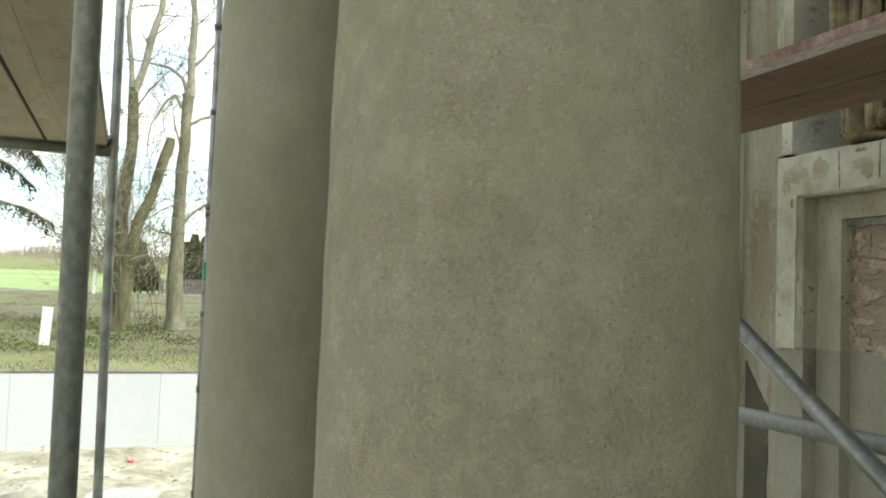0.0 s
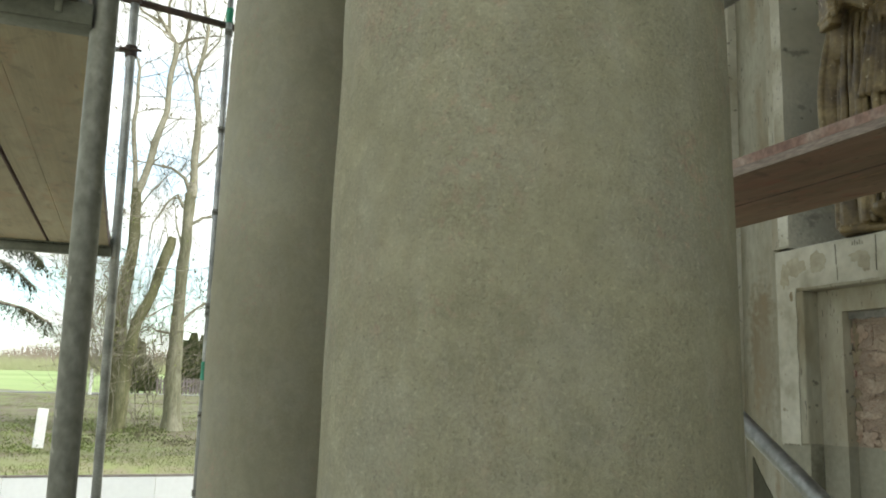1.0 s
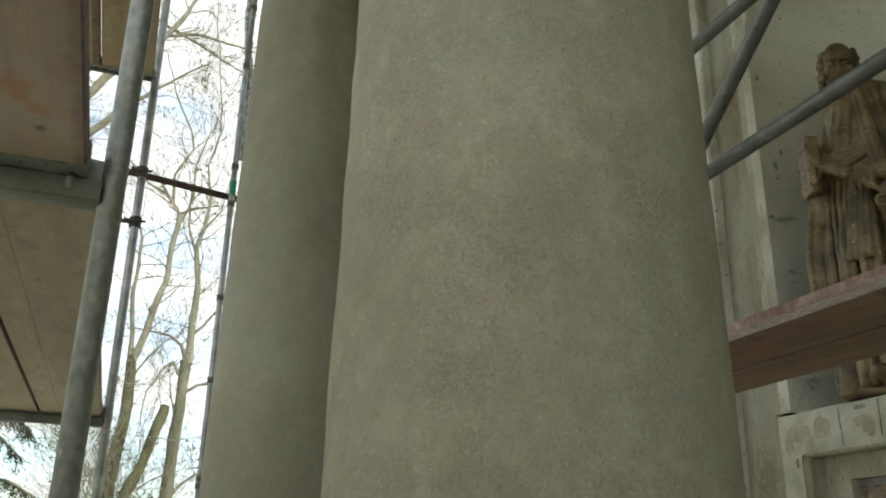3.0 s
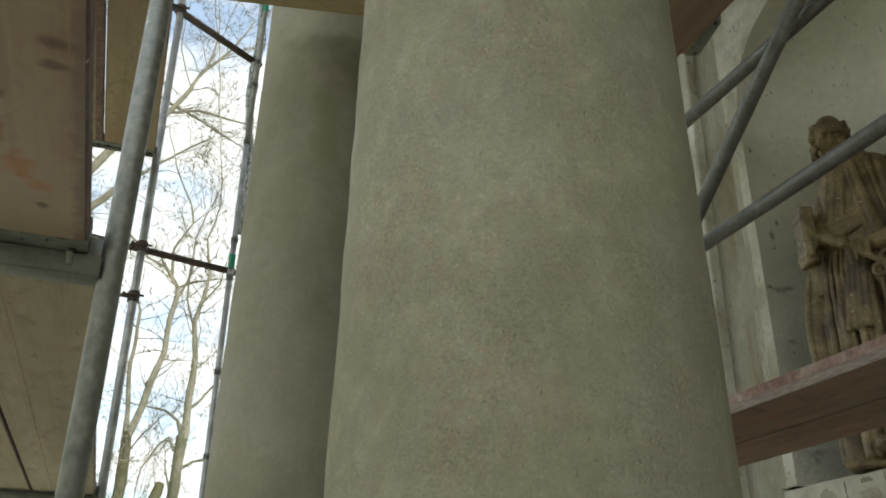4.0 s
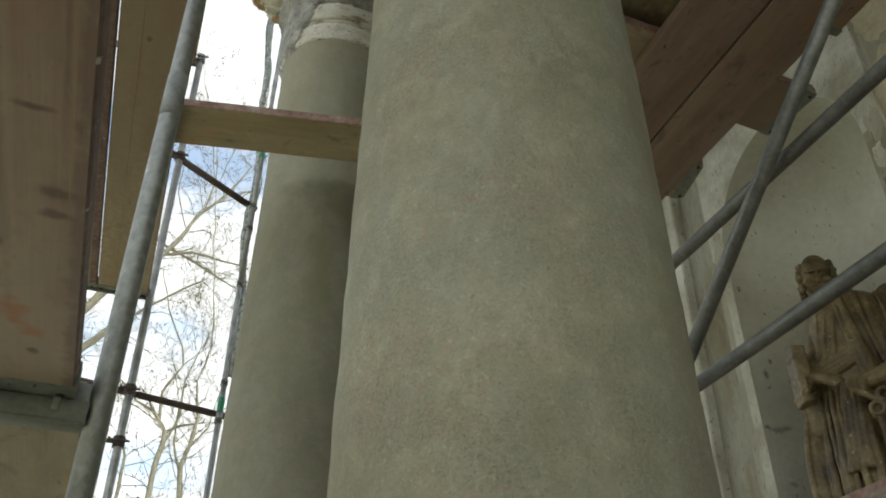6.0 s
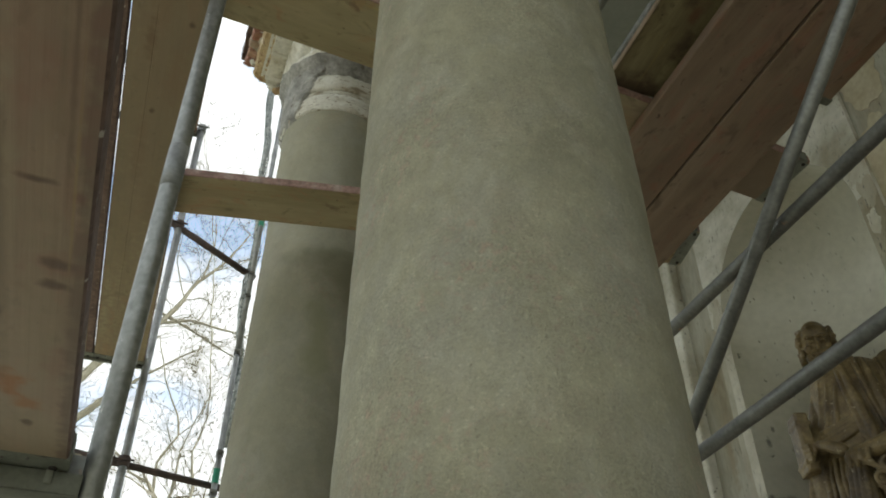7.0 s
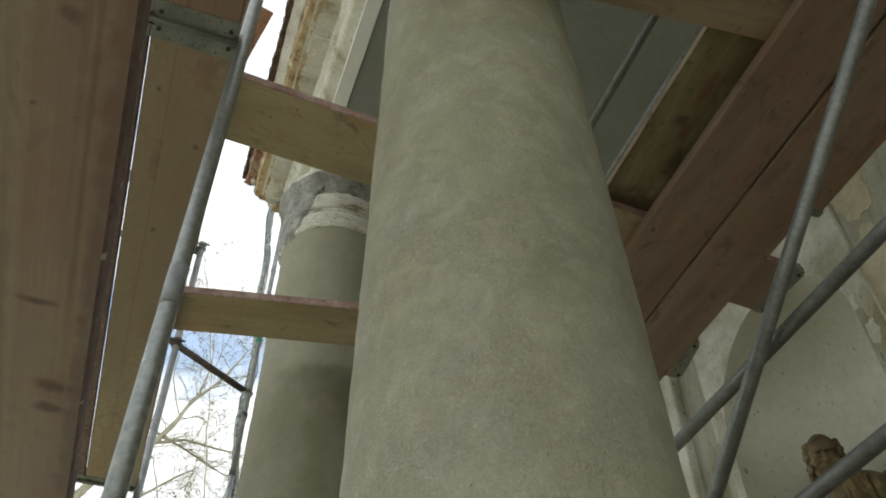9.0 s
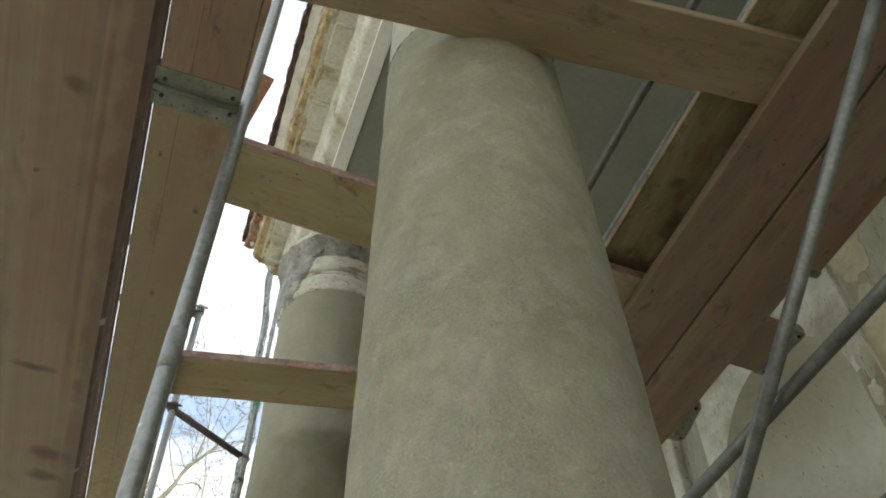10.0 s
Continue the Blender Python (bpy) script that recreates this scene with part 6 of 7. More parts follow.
    for z in (-0.10, 0.09):
        box(bk, -0.036, 0.036, -0.060, 0.060, z - 0.009, z + 0.009)
    bmesh.ops.rotate(bk, verts=bk.verts, cent=(0, 0, 0), matrix=Euler((radians(3), radians(-1), radians(32))).to_matrix())
    bmesh.ops.translate(bk, verts=bk.verts, vec=(-0.338, -0.10, 1.095))
    tmp = bpy.data.meshes.new("tmp")
    bk.to_mesh(tmp)
    bk.free()
    bm.from_mesh(tmp)
    bpy.data.meshes.remove(tmp)
    # pleats of the tunic below the girdle, and the turned-back panel hanging from the hand
    for k in range(6):
        u = -0.300 + 0.026 * k
        lo = 0.05 if k in (0, 3, 4) else 0.52
        fold((u, 1.01 - 0.006 * k), (u - 0.025, 0.80), (u - 0.030 + 0.008 * k, lo), 0.008 + 0.003 * (k % 2), 0.014 + 0.005 * (k % 2), 1.2, 14, 0.002)
    for k in range(4):
        fold((-0.165 + 0.022 * k, 0.93), (-0.19 + 0.022 * k, 0.75), (-0.215 + 0.030 * k, 0.60), 0.014, 0.018, 1.7, 10)
    for k in range(5):
        fold((-0.10 + 0.05 * k, 0.90), (-0.09 + 0.055 * k, 0.62), (-0.13 + 0.075 * k, 0.06), 0.016, 0.024, 0.9, 14)
    for k in range(3):
        fold((-0.11 + 0.01 * k, 0.90 - 0.02 * k), (0.0, 0.74 - 0.05 * k), (0.14, 0.70 - 0.07 * k), 0.010, 0.015, 0.9)
    # mantle tail falling behind the book
    rope(curve((-0.30, -0.06, 1.03), (-0.31, -0.05, 0.95), (-0.31, -0.03, 0.84)), 0.045, 12, 0.055)
    rope(curve((-0.325, -0.02, 0.97), (-0.385, 0.0, 0.72), (-0.345, -0.03, 0.42)), 0.045, 12, 0.065)
    rope(curve((-0.350, -0.06, 0.95), (-0.420, -0.05, 0.72), (-0.395, -0.07, 0.50)), 0.014, 8, 0.018)
    rope(curve((-0.395, -0.07, 0.50), (-0.37, -0.08, 0.42), (-0.30, -0.11, 0.36)), 0.018, 8, 0.020)
    # trefoil key bow
    for du, dz in ((0.0, 0.040), (-0.038, -0.018), (0.040, -0.018)):
        c = Vector((0.0 + du, -0.285, 0.818 + dz))
        for s in range(14):
            a0, a1 = 2 * math.pi * s / 14, 2 * math.pi * (s + 1) / 14
            tube(bm, c + Vector((0.026 * math.cos(a0), 0, 0.026 * math.sin(a0))), c + Vector((0.026 * math.cos(a1), 0, 0.026 * math.sin(a1))), 0.0105, 8)
    tube(bm, (-0.02, -0.28, 0.835), (-0.12, -0.27, 0.915), 0.014, 8)
    # head: bald brow, deep-set eyes, curls at the sides, full beard
    hc = Vector((-0.156, -0.055, 1.606))
    turn = Matrix.Rotation(radians(10), 3, "Z") @ Matrix.Rotation(radians(20), 3, "X")

    def lump(o, a, b, c, rough=0.0, freq=6.0, seg=18, rg=12):
        ball(bm, hc + turn @ Vector(o), a, b, c, turn, seg, rg, rough, freq)
    lump((0, 0.012, 0.020), 0.074, 0.088, 0.105, 0, 6, 28, 20)
    lump((0, -0.046, 0.050), 0.060, 0.030, 0.046, 0, 6, 20, 14)
    lump((0, -0.050, -0.060), 0.050, 0.036, 0.050)
    for sg in (-1, 1):
        lump((0.032 * sg, -0.086, 0.030), 0.028, 0.014, 0.009)
        lump((0.031 * sg, -0.074, 0.008), 0.014, 0.012, 0.009)
        lump((0.042 * sg, -0.058, -0.022), 0.022, 0.020, 0.020)
        lump((0.020 * sg, -0.084, -0.052), 0.022, 0.010, 0.008)
    tube(bm, hc + turn @ Vector((0, -0.080, 0.024)), hc + turn @ Vector((0, -0.100, -0.022)), 0.006, 8, True, 0.009)
    lump((0, -0.092, -0.026), 0.013, 0.012, 0.009)
    lump((0, -0.088, -0.066), 0.018, 0.010, 0.007)
    rnd = random.Random(8)
    for k in range(110):
        sg = 1 if k % 2 else -1
        a = rnd.uniform(1.05, 3.1)
        z = rnd.uniform(-0.085, 0.075)
        w = 0.084 - 0.25 * max(0.0, z - 0.03)
        lump((w * math.sin(a) * sg, 0.012 - 0.080 * math.cos(a), z), rnd.uniform(0.011, 0.020), 0.018, rnd.uniform(0.012, 0.020), 0.3, 5.0, 10, 8)
    for k in range(46):
        a = rnd.uniform(-1.25, 1.25)
        z = rnd.uniform(-0.135, -0.062) - 0.012 * math.cos(a)
        w = 1.0 - 3.5 * max(0.0, -0.085 - z)
        lump((0.066 * w * math.sin(a), -0.036 - 0.052 * w * math.cos(a), z), 0.013, 0.014, rnd.uniform(0.016, 0.024), 0.25, 5.0, 10, 8)
    for u in (-0.16, 0.04):
        ball(bm, (u, -0.19, 0.085), 0.045, 0.09, 0.035, None, 14, 10)
    away = radians(36)
    m = Matrix(((math.sin(away), math.cos(away), 0), (-math.cos(away), math.sin(away), 0), (0, 0, 1)))
    for v in bm.verts:
        v.co = m @ v.co + Vector((3.16, 2.665, z0))
    ob = solid("statue", bm, STATUE_WOOD, (3.15, 2.69, z0), "brown weathered carved statue of a robed figure standing in the niche", "statue", smooth=True)
    rm = ob.modifiers.new("carve", "REMESH")
    rm.mode, rm.voxel_size, rm.use_smooth_shade = "VOXEL", 0.0038, True
    return ob


make_statue()


# ---- outdoors ----
def branch_mesh(chains):
    """Tapered limbs from chains of (point, radius)."""
    verts, faces = [], []
    for chain, n in chains:
        base = len(verts)
        u = None
        for k, (p, r) in enumerate(chain):
            d = (chain[min(k + 1, len(chain) - 1)][0] - chain[max(k - 1, 0)][0]).normalized()
            if u is None:
                u = d.orthogonal()
            u = (u - d * u.dot(d)).normalized()
            w = d.cross(u)
            for i in range(n):
                t = 2 * math.pi * i / n
                verts.append(p + (u * math.cos(t) + w * math.sin(t)) * r)
        for k in range(len(chain) - 1):
            for i in range(n):
                a, b = base + k * n + i, base + k * n + (i + 1) % n
                faces.append((a, b, b + n, a + n))
    return verts, faces


def grow(rnd, chains, p, d, r, ln, level, top, droop=0.0):
    """A limb with side limbs, down to twigs."""
    steps = max(3, int(ln / (0.42 if level < 2 else 0.26)))
    chain = [(p.copy(), r)]
    d = d.normalized()
    for k in range(steps):
        d = (d + Vector((rnd.gauss(0, 0.19), rnd.gauss(0, 0.19), rnd.gauss(0.03 - droop, 0.15)))).normalized()
        p = p + d * (ln / steps)
        rr = r * (1 - 0.72 * (k + 1) / steps)
        chain.append((p.copy(), max(rr, 0.005)))
        if level < top and k >= 1 and (level < 3 or rnd.random() < 0.6):
            for _ in range(2 if rnd.random() < 0.45 else 1):
                side = Vector((rnd.gauss(0, 1), rnd.gauss(0, 1), rnd.gauss(0.25, 0.6)))
                nd = (d * 0.75 + side.normalized() * rnd.uniform(0.5, 0.95)).normalized()
                grow(rnd, chains, p.copy(), nd, max(0.005, rr * rnd.uniform(0.4, 0.62)), ln * rnd.uniform(0.34, 0.58), level + 1, top, droop)
    chains.append((chain, 8 if level == 0 else 5 if level == 1 else 3))


def bough_tree(base, stem, boughs, seed, label, twig_len=1.5, buds=900, bark=None):
    """A bare tree drawn limb by limb: stem and boughs are (x, z, radius) runs in the plane of the base, twigs grow along the boughs."""
    rnd = random.Random(seed)
    t = thing("bare_tree", base, label, "tree", group="bare trees on the bank")
    o = Vector(base)

    def run(points, jitter):
        out = []
        for (xa, za, ra), (xb, zb, rb) in zip(points, points[1:]):
            k = max(2, int(math.hypot(xb - xa, zb - za) / 0.22))
            for i in range(k):
                q = i / k
                p = Vector((xa + (xb - xa) * q, o.y, za + (zb - za) * q))
                w = ra + (rb - ra) * q
                p += Vector((noise.noise(p * 0.9 + Vector((seed, 0, 0))), 1.5 * noise.noise(p * 0.5 + Vector((0, seed, 3))), noise.noise(p * 1.1 + Vector((0, 0, seed))))) * jitter
                out.append((p, w * (1 + 0.16 * noise.noise(p * 2.3))))
        p = Vector((points[-1][0], o.y, points[-1][1]))
        out.append((p, points[-1][2]))
        return out
    trunk = run(stem, 0.05)
    v, f = branch_mesh([(trunk, 14)])
    me = bpy.data.meshes.new("trunk")
    me.from_pydata([p - o for p in v], [], f)
    me.materials.append(bark or BARK)
    for p in me.polygons:
        p.use_smooth = True
    new("trunk", me).parent = t
    twigs = []
    for pts in boughs:
        limb = run(pts, 0.09)
        v, f = branch_mesh([(limb, 8)])
        me = bpy.data.meshes.new("limb")
        me.from_pydata([p - o for p in v], [], f)
        me.materials.append(LIMB)
        for p in me.polygons:
            p.use_smooth = True
        new("limb", me).parent = t
        for k in range(2, len(limb)):
            if rnd.random() > 0.58 + 0.42 * k / len(limb):
                continue
            p, r = limb[k]
            d = (limb[k][0] - limb[k - 1][0]).normalized()
            side = Vector((rnd.choice((-1, 1)) * rnd.uniform(0.5, 1.0), rnd.gauss(0, 0.4), rnd.gauss(0.25, 0.5)))
            grow(rnd, twigs, p.copy(), d * 0.7 + side, min(0.022, max(0.006, 0.45 * r)), twig_len * rnd.uniform(0.5, 1.3), 2, 4, 0.02)
        p, r = limb[-1]
        for k in range(3):
            d = (limb[-1][0] - limb[-2][0]).normalized()
            grow(rnd, twigs, p.copy(), d + 0.6 * Vector((rnd.gauss(0, 1), rnd.gauss(0, 0.5), rnd.gauss(0, 0.8))), max(0.006, 0.7 * r), twig_len * rnd.uniform(0.8, 1.3), 2, 4, 0.0)
    v, f = branch_mesh(twigs)
    me = bpy.data.meshes.new("crown")
    me.from_pydata([p - o for p in v], [], f)
    me.materials.append(TWIG)
    ob = new("crown", me)
    ob.parent = t
    tagged(ob, "fine bare twigs", kind="stuff")
    # buds and dry catkins hanging in loose clumps
    spots = [p for chain, sides in twigs for p, r in chain[1:] if noise.noise(p * 0.8 + Vector((0, 0, seed))) > 0.12]
    v, f = [], []
    for p in rnd.sample(spots, min(buds, len(spots))):
        ln, w = rnd.uniform(0.05, 0.13), rnd.uniform(0.014, 0.024)
        d = Vector((rnd.gauss(0, 0.4), rnd.gauss(0, 0.4), -1)).normalized() * ln
        k = len(v)
        m = p + d * 0.45
        v += [p - o, m + Vector((w, 0, 0)) - o, m + Vector((-0.5 * w, 0.87 * w, 0)) - o, m + Vector((-0.5 * w, -0.87 * w, 0)) - o, p + d - o]
        f += [(k, k + 1, k + 2), (k, k + 2, k + 3), (k, k + 3, k + 1), (k + 4, k + 2, k + 1), (k + 4, k + 3, k + 2), (k + 4, k + 1, k + 3)]
    if v:
        me = bpy.data.meshes.new("budding")
        me.from_pydata(v, [], f)
        me.materials.append(BUD)
        ob = new("budding", me)
        ob.parent = t
        tagged(ob, "dry grey-brown buds and catkins", kind="stuff")
    return t


TY = 24.0
g = ground_height
bough_tree((-0.14, TY, g(-0.14, TY) - 0.1), [(-0.16, 0.3, 0.26), (-0.14, 0.8, 0.195), (-0.14, 1.8, 0.181), (-0.13, 3.28, 0.173), (-0.06, 4.5, 0.158), (0.0, 5.4, 0.151), (0.01, 6.25, 0.142), (-0.03, 6.72, 0.12)],
           [[(0.0, 6.60, 0.104), (0.27, 7.6, 0.095), (0.58, 8.95, 0.085), (0.65, 10.15, 0.075), (0.68, 10.92, 0.072)],
            [(-0.06, 6.60, 0.075), (-0.16, 7.5, 0.065), (-0.25, 8.55, 0.060), (-0.17, 9.3, 0.052), (-0.19, 10.07, 0.042), (-0.36, 10.5, 0.025)],
            [(0.68, 10.85, 0.058), (0.27, 11.54, 0.050), (-0.26, 11.75, 0.040), (-0.80, 12.3, 0.022)],
            [(0.45, 11.30, 0.046), (0.42, 12.1, 0.043), (0.83, 12.97, 0.035), (0.70, 13.6, 0.030), (0.12, 14.75, 0.026), (-0.25, 16.0, 0.016)],
            [(0.72, 10.7, 0.045), (1.0, 11.4, 0.036), (0.98, 12.5, 0.026), (1.25, 13.6, 0.018)],
            [(0.83, 12.97, 0.022), (1.3, 13.5, 0.017), (1.5, 14.4, 0.012)],
            [(0.02, 6.1, 0.03), (0.35, 6.7, 0.022), (0.75, 7.2, 0.014)]], 9, "tall forked bare tree with mossy bark on the bank", 1.3, 900, MOSSY)
bough_tree((1.27, TY, g(1.27, TY) - 0.1), [(1.30, 0.2, 0.36), (1.27, 0.85, 0.236), (1.26, 2.16, 0.197), (1.26, 3.36, 0.168), (1.29, 4.58, 0.153), (1.32, 5.66, 0.145), (1.35, 6.72, 0.145)],
           [[(1.36, 6.60, 0.128), (1.43, 7.9, 0.098), (1.42, 9.0, 0.085), (1.27, 9.9, 0.075), (1.40, 10.61, 0.059), (1.52, 11.58, 0.043), (1.30, 12.6, 0.028), (1.6, 13.8, 0.016)],
            [(1.34, 6.60, 0.072), (1.15, 7.1, 0.056), (0.82, 7.37, 0.040), (0.09, 7.47, 0.022)],
            [(1.20, 6.30, 0.056), (1.0, 6.65, 0.040), (0.79, 6.45, 0.032), (0.47, 5.8, 0.022), (0.40, 5.0, 0.012)],
            [(1.38, 5.85, 0.050), (1.69, 6.08, 0.040), (2.06, 6.16, 0.032), (2.6, 6.5, 0.02)],
            [(1.44, 7.45, 0.050), (1.75, 7.72, 0.041), (1.99, 8.1, 0.033), (2.4, 8.9, 0.02)],
            [(1.20, 2.70, 0.055), (1.06, 2.97, 0.039), (0.77, 3.03, 0.030), (0.40, 3.2, 0.015)],
            [(1.24, 3.0, 0.048), (1.54, 3.46, 0.039), (1.92, 3.74, 0.030), (2.4, 3.9, 0.02)],
            [(1.20, 5.2, 0.030), (1.05, 5.9, 0.022), (1.0, 6.3, 0.015)],
            [(1.30, 9.7, 0.045), (1.0, 10.6, 0.034), (0.95, 11.6, 0.022)],
            [(1.38, 10.5, 0.035), (1.8, 11.2, 0.026), (2.0, 12.3, 0.016)],
            [(1.6, 13.7, 0.022), (1.3, 16.0, 0.022), (0.9, 19.0, 0.020), (0.4, 22.0, 0.017), (-0.2, 24.0, 0.014), (-0.5, 25.3, 0.010)], [(0.8, 19.6, 0.016), (1.3, 21.5, 0.014), (1.8, 23.6, 0.010)]], 4, "tall bare tree with pale grey bark on the bank", 1.2)
bough_tree((0.0, TY - 0.8, g(0.0, TY) - 0.1), [(-0.05, 0.3, 0.21), (0.0, 0.75, 0.156), (0.08, 2.09, 0.152), (0.24, 3.1, 0.146), (0.56, 3.9, 0.138), (0.78, 4.74, 0.13), (0.91, 5.16, 0.138), (0.95, 5.36, 0.10)],
           [[(0.30, 3.2, 0.03), (0.62, 3.35, 0.022), (1.0, 3.6, 0.014)], [(0.70, 4.4, 0.022), (0.95, 4.55, 0.016), (1.3, 4.5, 0.01)], [(0.88, 5.1, 0.02), (0.80, 5.5, 0.014), (0.70, 5.8, 0.008)]], 13,
           "leaning broken tree stump with mossy bark", 0.9, 900, MOSSY)
BIG_Y = 27.0
bough_tree((-5.0, BIG_Y, g(-5.0, BIG_Y) - 0.1), [(-5.0, 0.3, 0.50), (-5.0, 1.2, 0.40), (-5.0, 4.5, 0.34), (-4.8, 8.0, 0.30), (-4.5, 11.0, 0.27), (-4.1, 12.4, 0.25)],
           [[(-4.2, 12.1, 0.22), (-3.11, 13.45, 0.185), (-2.42, 14.28, 0.147), (-1.71, 15.19, 0.115), (-0.94, 15.94, 0.062), (0.03, 16.9, 0.042), (1.06, 17.68, 0.028)],
            [(-4.1, 12.3, 0.20), (-3.2, 14.8, 0.17), (-2.1, 16.4, 0.15), (-1.1, 17.68, 0.122), (-0.38, 18.54, 0.104), (0.07, 19.48, 0.085), (0.7, 20.7, 0.065), (1.4, 21.65, 0.052), (2.1, 23.2, 0.03)],
            [(-2.0, 16.5, 0.10), (-1.5, 18.3, 0.08), (-0.74, 19.04, 0.062), (-0.03, 18.74, 0.050), (0.99, 18.29, 0.040), (2.13, 17.69, 0.026)],
            [(-0.40, 18.5, 0.060), (0.54, 18.81, 0.050), (1.53, 18.72, 0.046), (2.5, 18.56, 0.028)],
            [(0.7, 20.7, 0.04), (0.9, 22.0, 0.03), (0.7, 23.5, 0.018)], [(1.0, 21.1, 0.03), (1.9, 21.6, 0.024), (2.8, 22.4, 0.014)], [(-4.4, 11.0, 0.14), (-5.6, 13.5, 0.10), (-6.5, 16.5, 0.05)],
            [(0.2, 19.7, 0.03), (-0.3, 21.2, 0.024), (-0.4, 23.0, 0.012)]], 17, "big bare tree whose limbs reach over the bank", 1.6, 300)

# thin leafing shrubs between the trunks
def shrub(x, y, h, w, seed, label, material):
    rnd = random.Random(seed)
    z = g(x, y)
    t = thing("shrub", (x, y, z), label, "shrub", group="shrubs on the bank")
    chains = []
    for k in range(6):
        grow(rnd, chains, Vector((x + rnd.gauss(0, 0.18), y + rnd.gauss(0, 0.12), z)), Vector((rnd.gauss(0, w * 0.3), rnd.gauss(0, 0.2), 1)), 0.010, h * rnd.uniform(0.6, 1.0), 1, 3)
    v, f = branch_mesh(chains)
    me = bpy.data.meshes.new("brushwood")
    me.from_pydata([p - Vector((x, y, z)) for p in v], [], f)
    me.materials.append(TWIG)
    ob = new("brushwood", me)
    ob.parent = t
    tagged(ob, kind="stuff")
    verts, faces = [], []
    for chain, n in chains:
        for p, r in chain[1::2]:
            if rnd.random() < 0.35:
                a = Vector((rnd.gauss(0, 1), rnd.gauss(0, 1), rnd.gauss(0, 1))).normalized() * 0.035
                b = a.cross(Vector((rnd.random(), rnd.random(), rnd.random()))).normalized() * 0.022
                k = len(verts)
                q = p - Vector((x, y, z))
                verts += [q, q + a + b, q + a * 2, q + a - b]
                faces.append((k, k + 1, k + 2, k + 3))
    me = bpy.data.meshes.new("foliage")
    me.from_pydata(verts, [], faces)
    me.materials.append(material)
    ob = new("foliage", me)
    ob.parent = t
    tagged(ob, "young yellow-green leaves", kind="stuff")


shrub(0.48, TY + 0.2, 5.2, 0.5, 34, "thin leafing shrub between the trunks", SPRING_LEAF)
shrub(0.25, TY - 0.4, 4.2, 0.6, 31, "thin leafing shrub between the trunks", SPRING_LEAF)
shrub(0.75, TY + 0.8, 4.0, 0.6, 32, "thin leafing shrub between the trunks", SPRING_LEAF)
shrub(-0.75, TY + 1.0, 4.2, 0.5, 33, "thin bare shrub beside a trunk", SPRING_LEAF)


def conifer_bough(pts, seed, label):
    """A drooping bough with hanging needle sprays."""
    rnd = random.Random(seed)
    t = thing("conifer_bough", pts[0], label, "bough", group="hanging conifer boughs")
    base = Vector(pts[0])
    chain = [(Vector(p), 0.03 * (1 - 0.7 * i / len(pts))) for i, p in enumerate(pts)]
    v, f = branch_mesh([(chain, 6)])
    me = bpy.data.meshes.new("limb")
    me.from_pydata([p - base for p in v], [], f)
    me.materials.append(TWIG)
    new("limb", me).parent = t
    verts, faces = [], []
    for (a, _), (b, _) in zip(chain, chain[1:]):
        for k in range(56):
            p = a.lerp(b, rnd.random())
            d = Vector((rnd.gauss(0, 0.5), rnd.gauss(0, 0.5), rnd.gauss(-0.8, 0.4))).normalized()
            ln = rnd.uniform(0.10, 0.34)
            for s in range(10):
                q = p + d * ln * s / 10 - base
                n = Vector((rnd.gauss(0, 1), rnd.gauss(0, 1), rnd.gauss(0, 1))).normalized() * 0.055
                w = n.cross(d).normalized() * 0.008
                i = len(verts)
                verts += [q - w, q + w, q + n]
                faces.append((i, i + 1, i + 2))
    me = bpy.data.meshes.new("needles")
    me.from_pydata(verts, [], faces)
    me.materials.append(NEEDLE)
    ob = new("needles", me)
    ob.parent = t
    tagged(ob, kind="stuff")


conifer_bough([(-2.2, 12.0, 3.35), (-1.65, 12.0, 3.12), (-1.4, 12.0, 3.0), (-1.12, 12.0, 2.75)], 41, "drooping dark conifer bough")
conifer_bough([(-2.2, 12.0, 2.6), (-1.6, 12.0, 2.58), (-1.2, 12.0, 2.48), (-0.88, 12.0, 2.30)], 42, "drooping dark conifer bough")
conifer_bough([(-2.2, 12.0, 3.6), (-1.5, 12.0, 3.30), (-1.2, 12.0, 3.22), (-1.05, 12.0, 3.05)], 43, "drooping dark conifer bough")
t = thing("conifer", (-2.2, 12.0, 0.0), "conifer trunk standing beyond the yard", "conifer")
bm = B()
tube(bm, (-2.2, 12.0, -0.1), (-2.15, 12.0, 9.0), 0.20, 12, True, 0.06, 12, 0.1)
part("trunk", bm, BARK, t, smooth=True)

# white panels standing along the yard
for i in range(5):
    x0 = -3.6 + i * 1.335 - 0.02
    t = thing("site_panel", (x0 + 0.66, 9.0, 0), "bright white sheet panel standing along the yard", "panel", group="white panels")
    bm = B()
    box(bm, x0, x0 + 1.333, 8.99, 9.01, -0.15, 0.715, 0.004)
    part("sheet", bm, WHITE_PANEL, t)
    bm = B()
    box(bm, x0, x0 + 1.333, 8.985, 9.015, 0.716, 0.735, 0.003)
    part("top_rail", bm, FENCE, t)

# marker posts, fence, hedges, house and road in the distance
t = thing("marker_post", (-1.56, 20.0, 0), "white flat marker post in the grass", "post")
bm = B()
box(bm, -1.63, -1.42, 19.98, 20.02, g(-1.5, 20) - 0.2, 1.03, 0.01)
bmesh.ops.rotate(bm, verts=bm.verts, cent=(-1.52, 20, 0.2), matrix=Matrix.Rotation(radians(3), 3, "Y"))
part("board", bm, HOUSE_WALL, t)
t = thing("reflector_post", (-1.2, 39.0, 0), "slim white roadside post", "post")
bm = B()
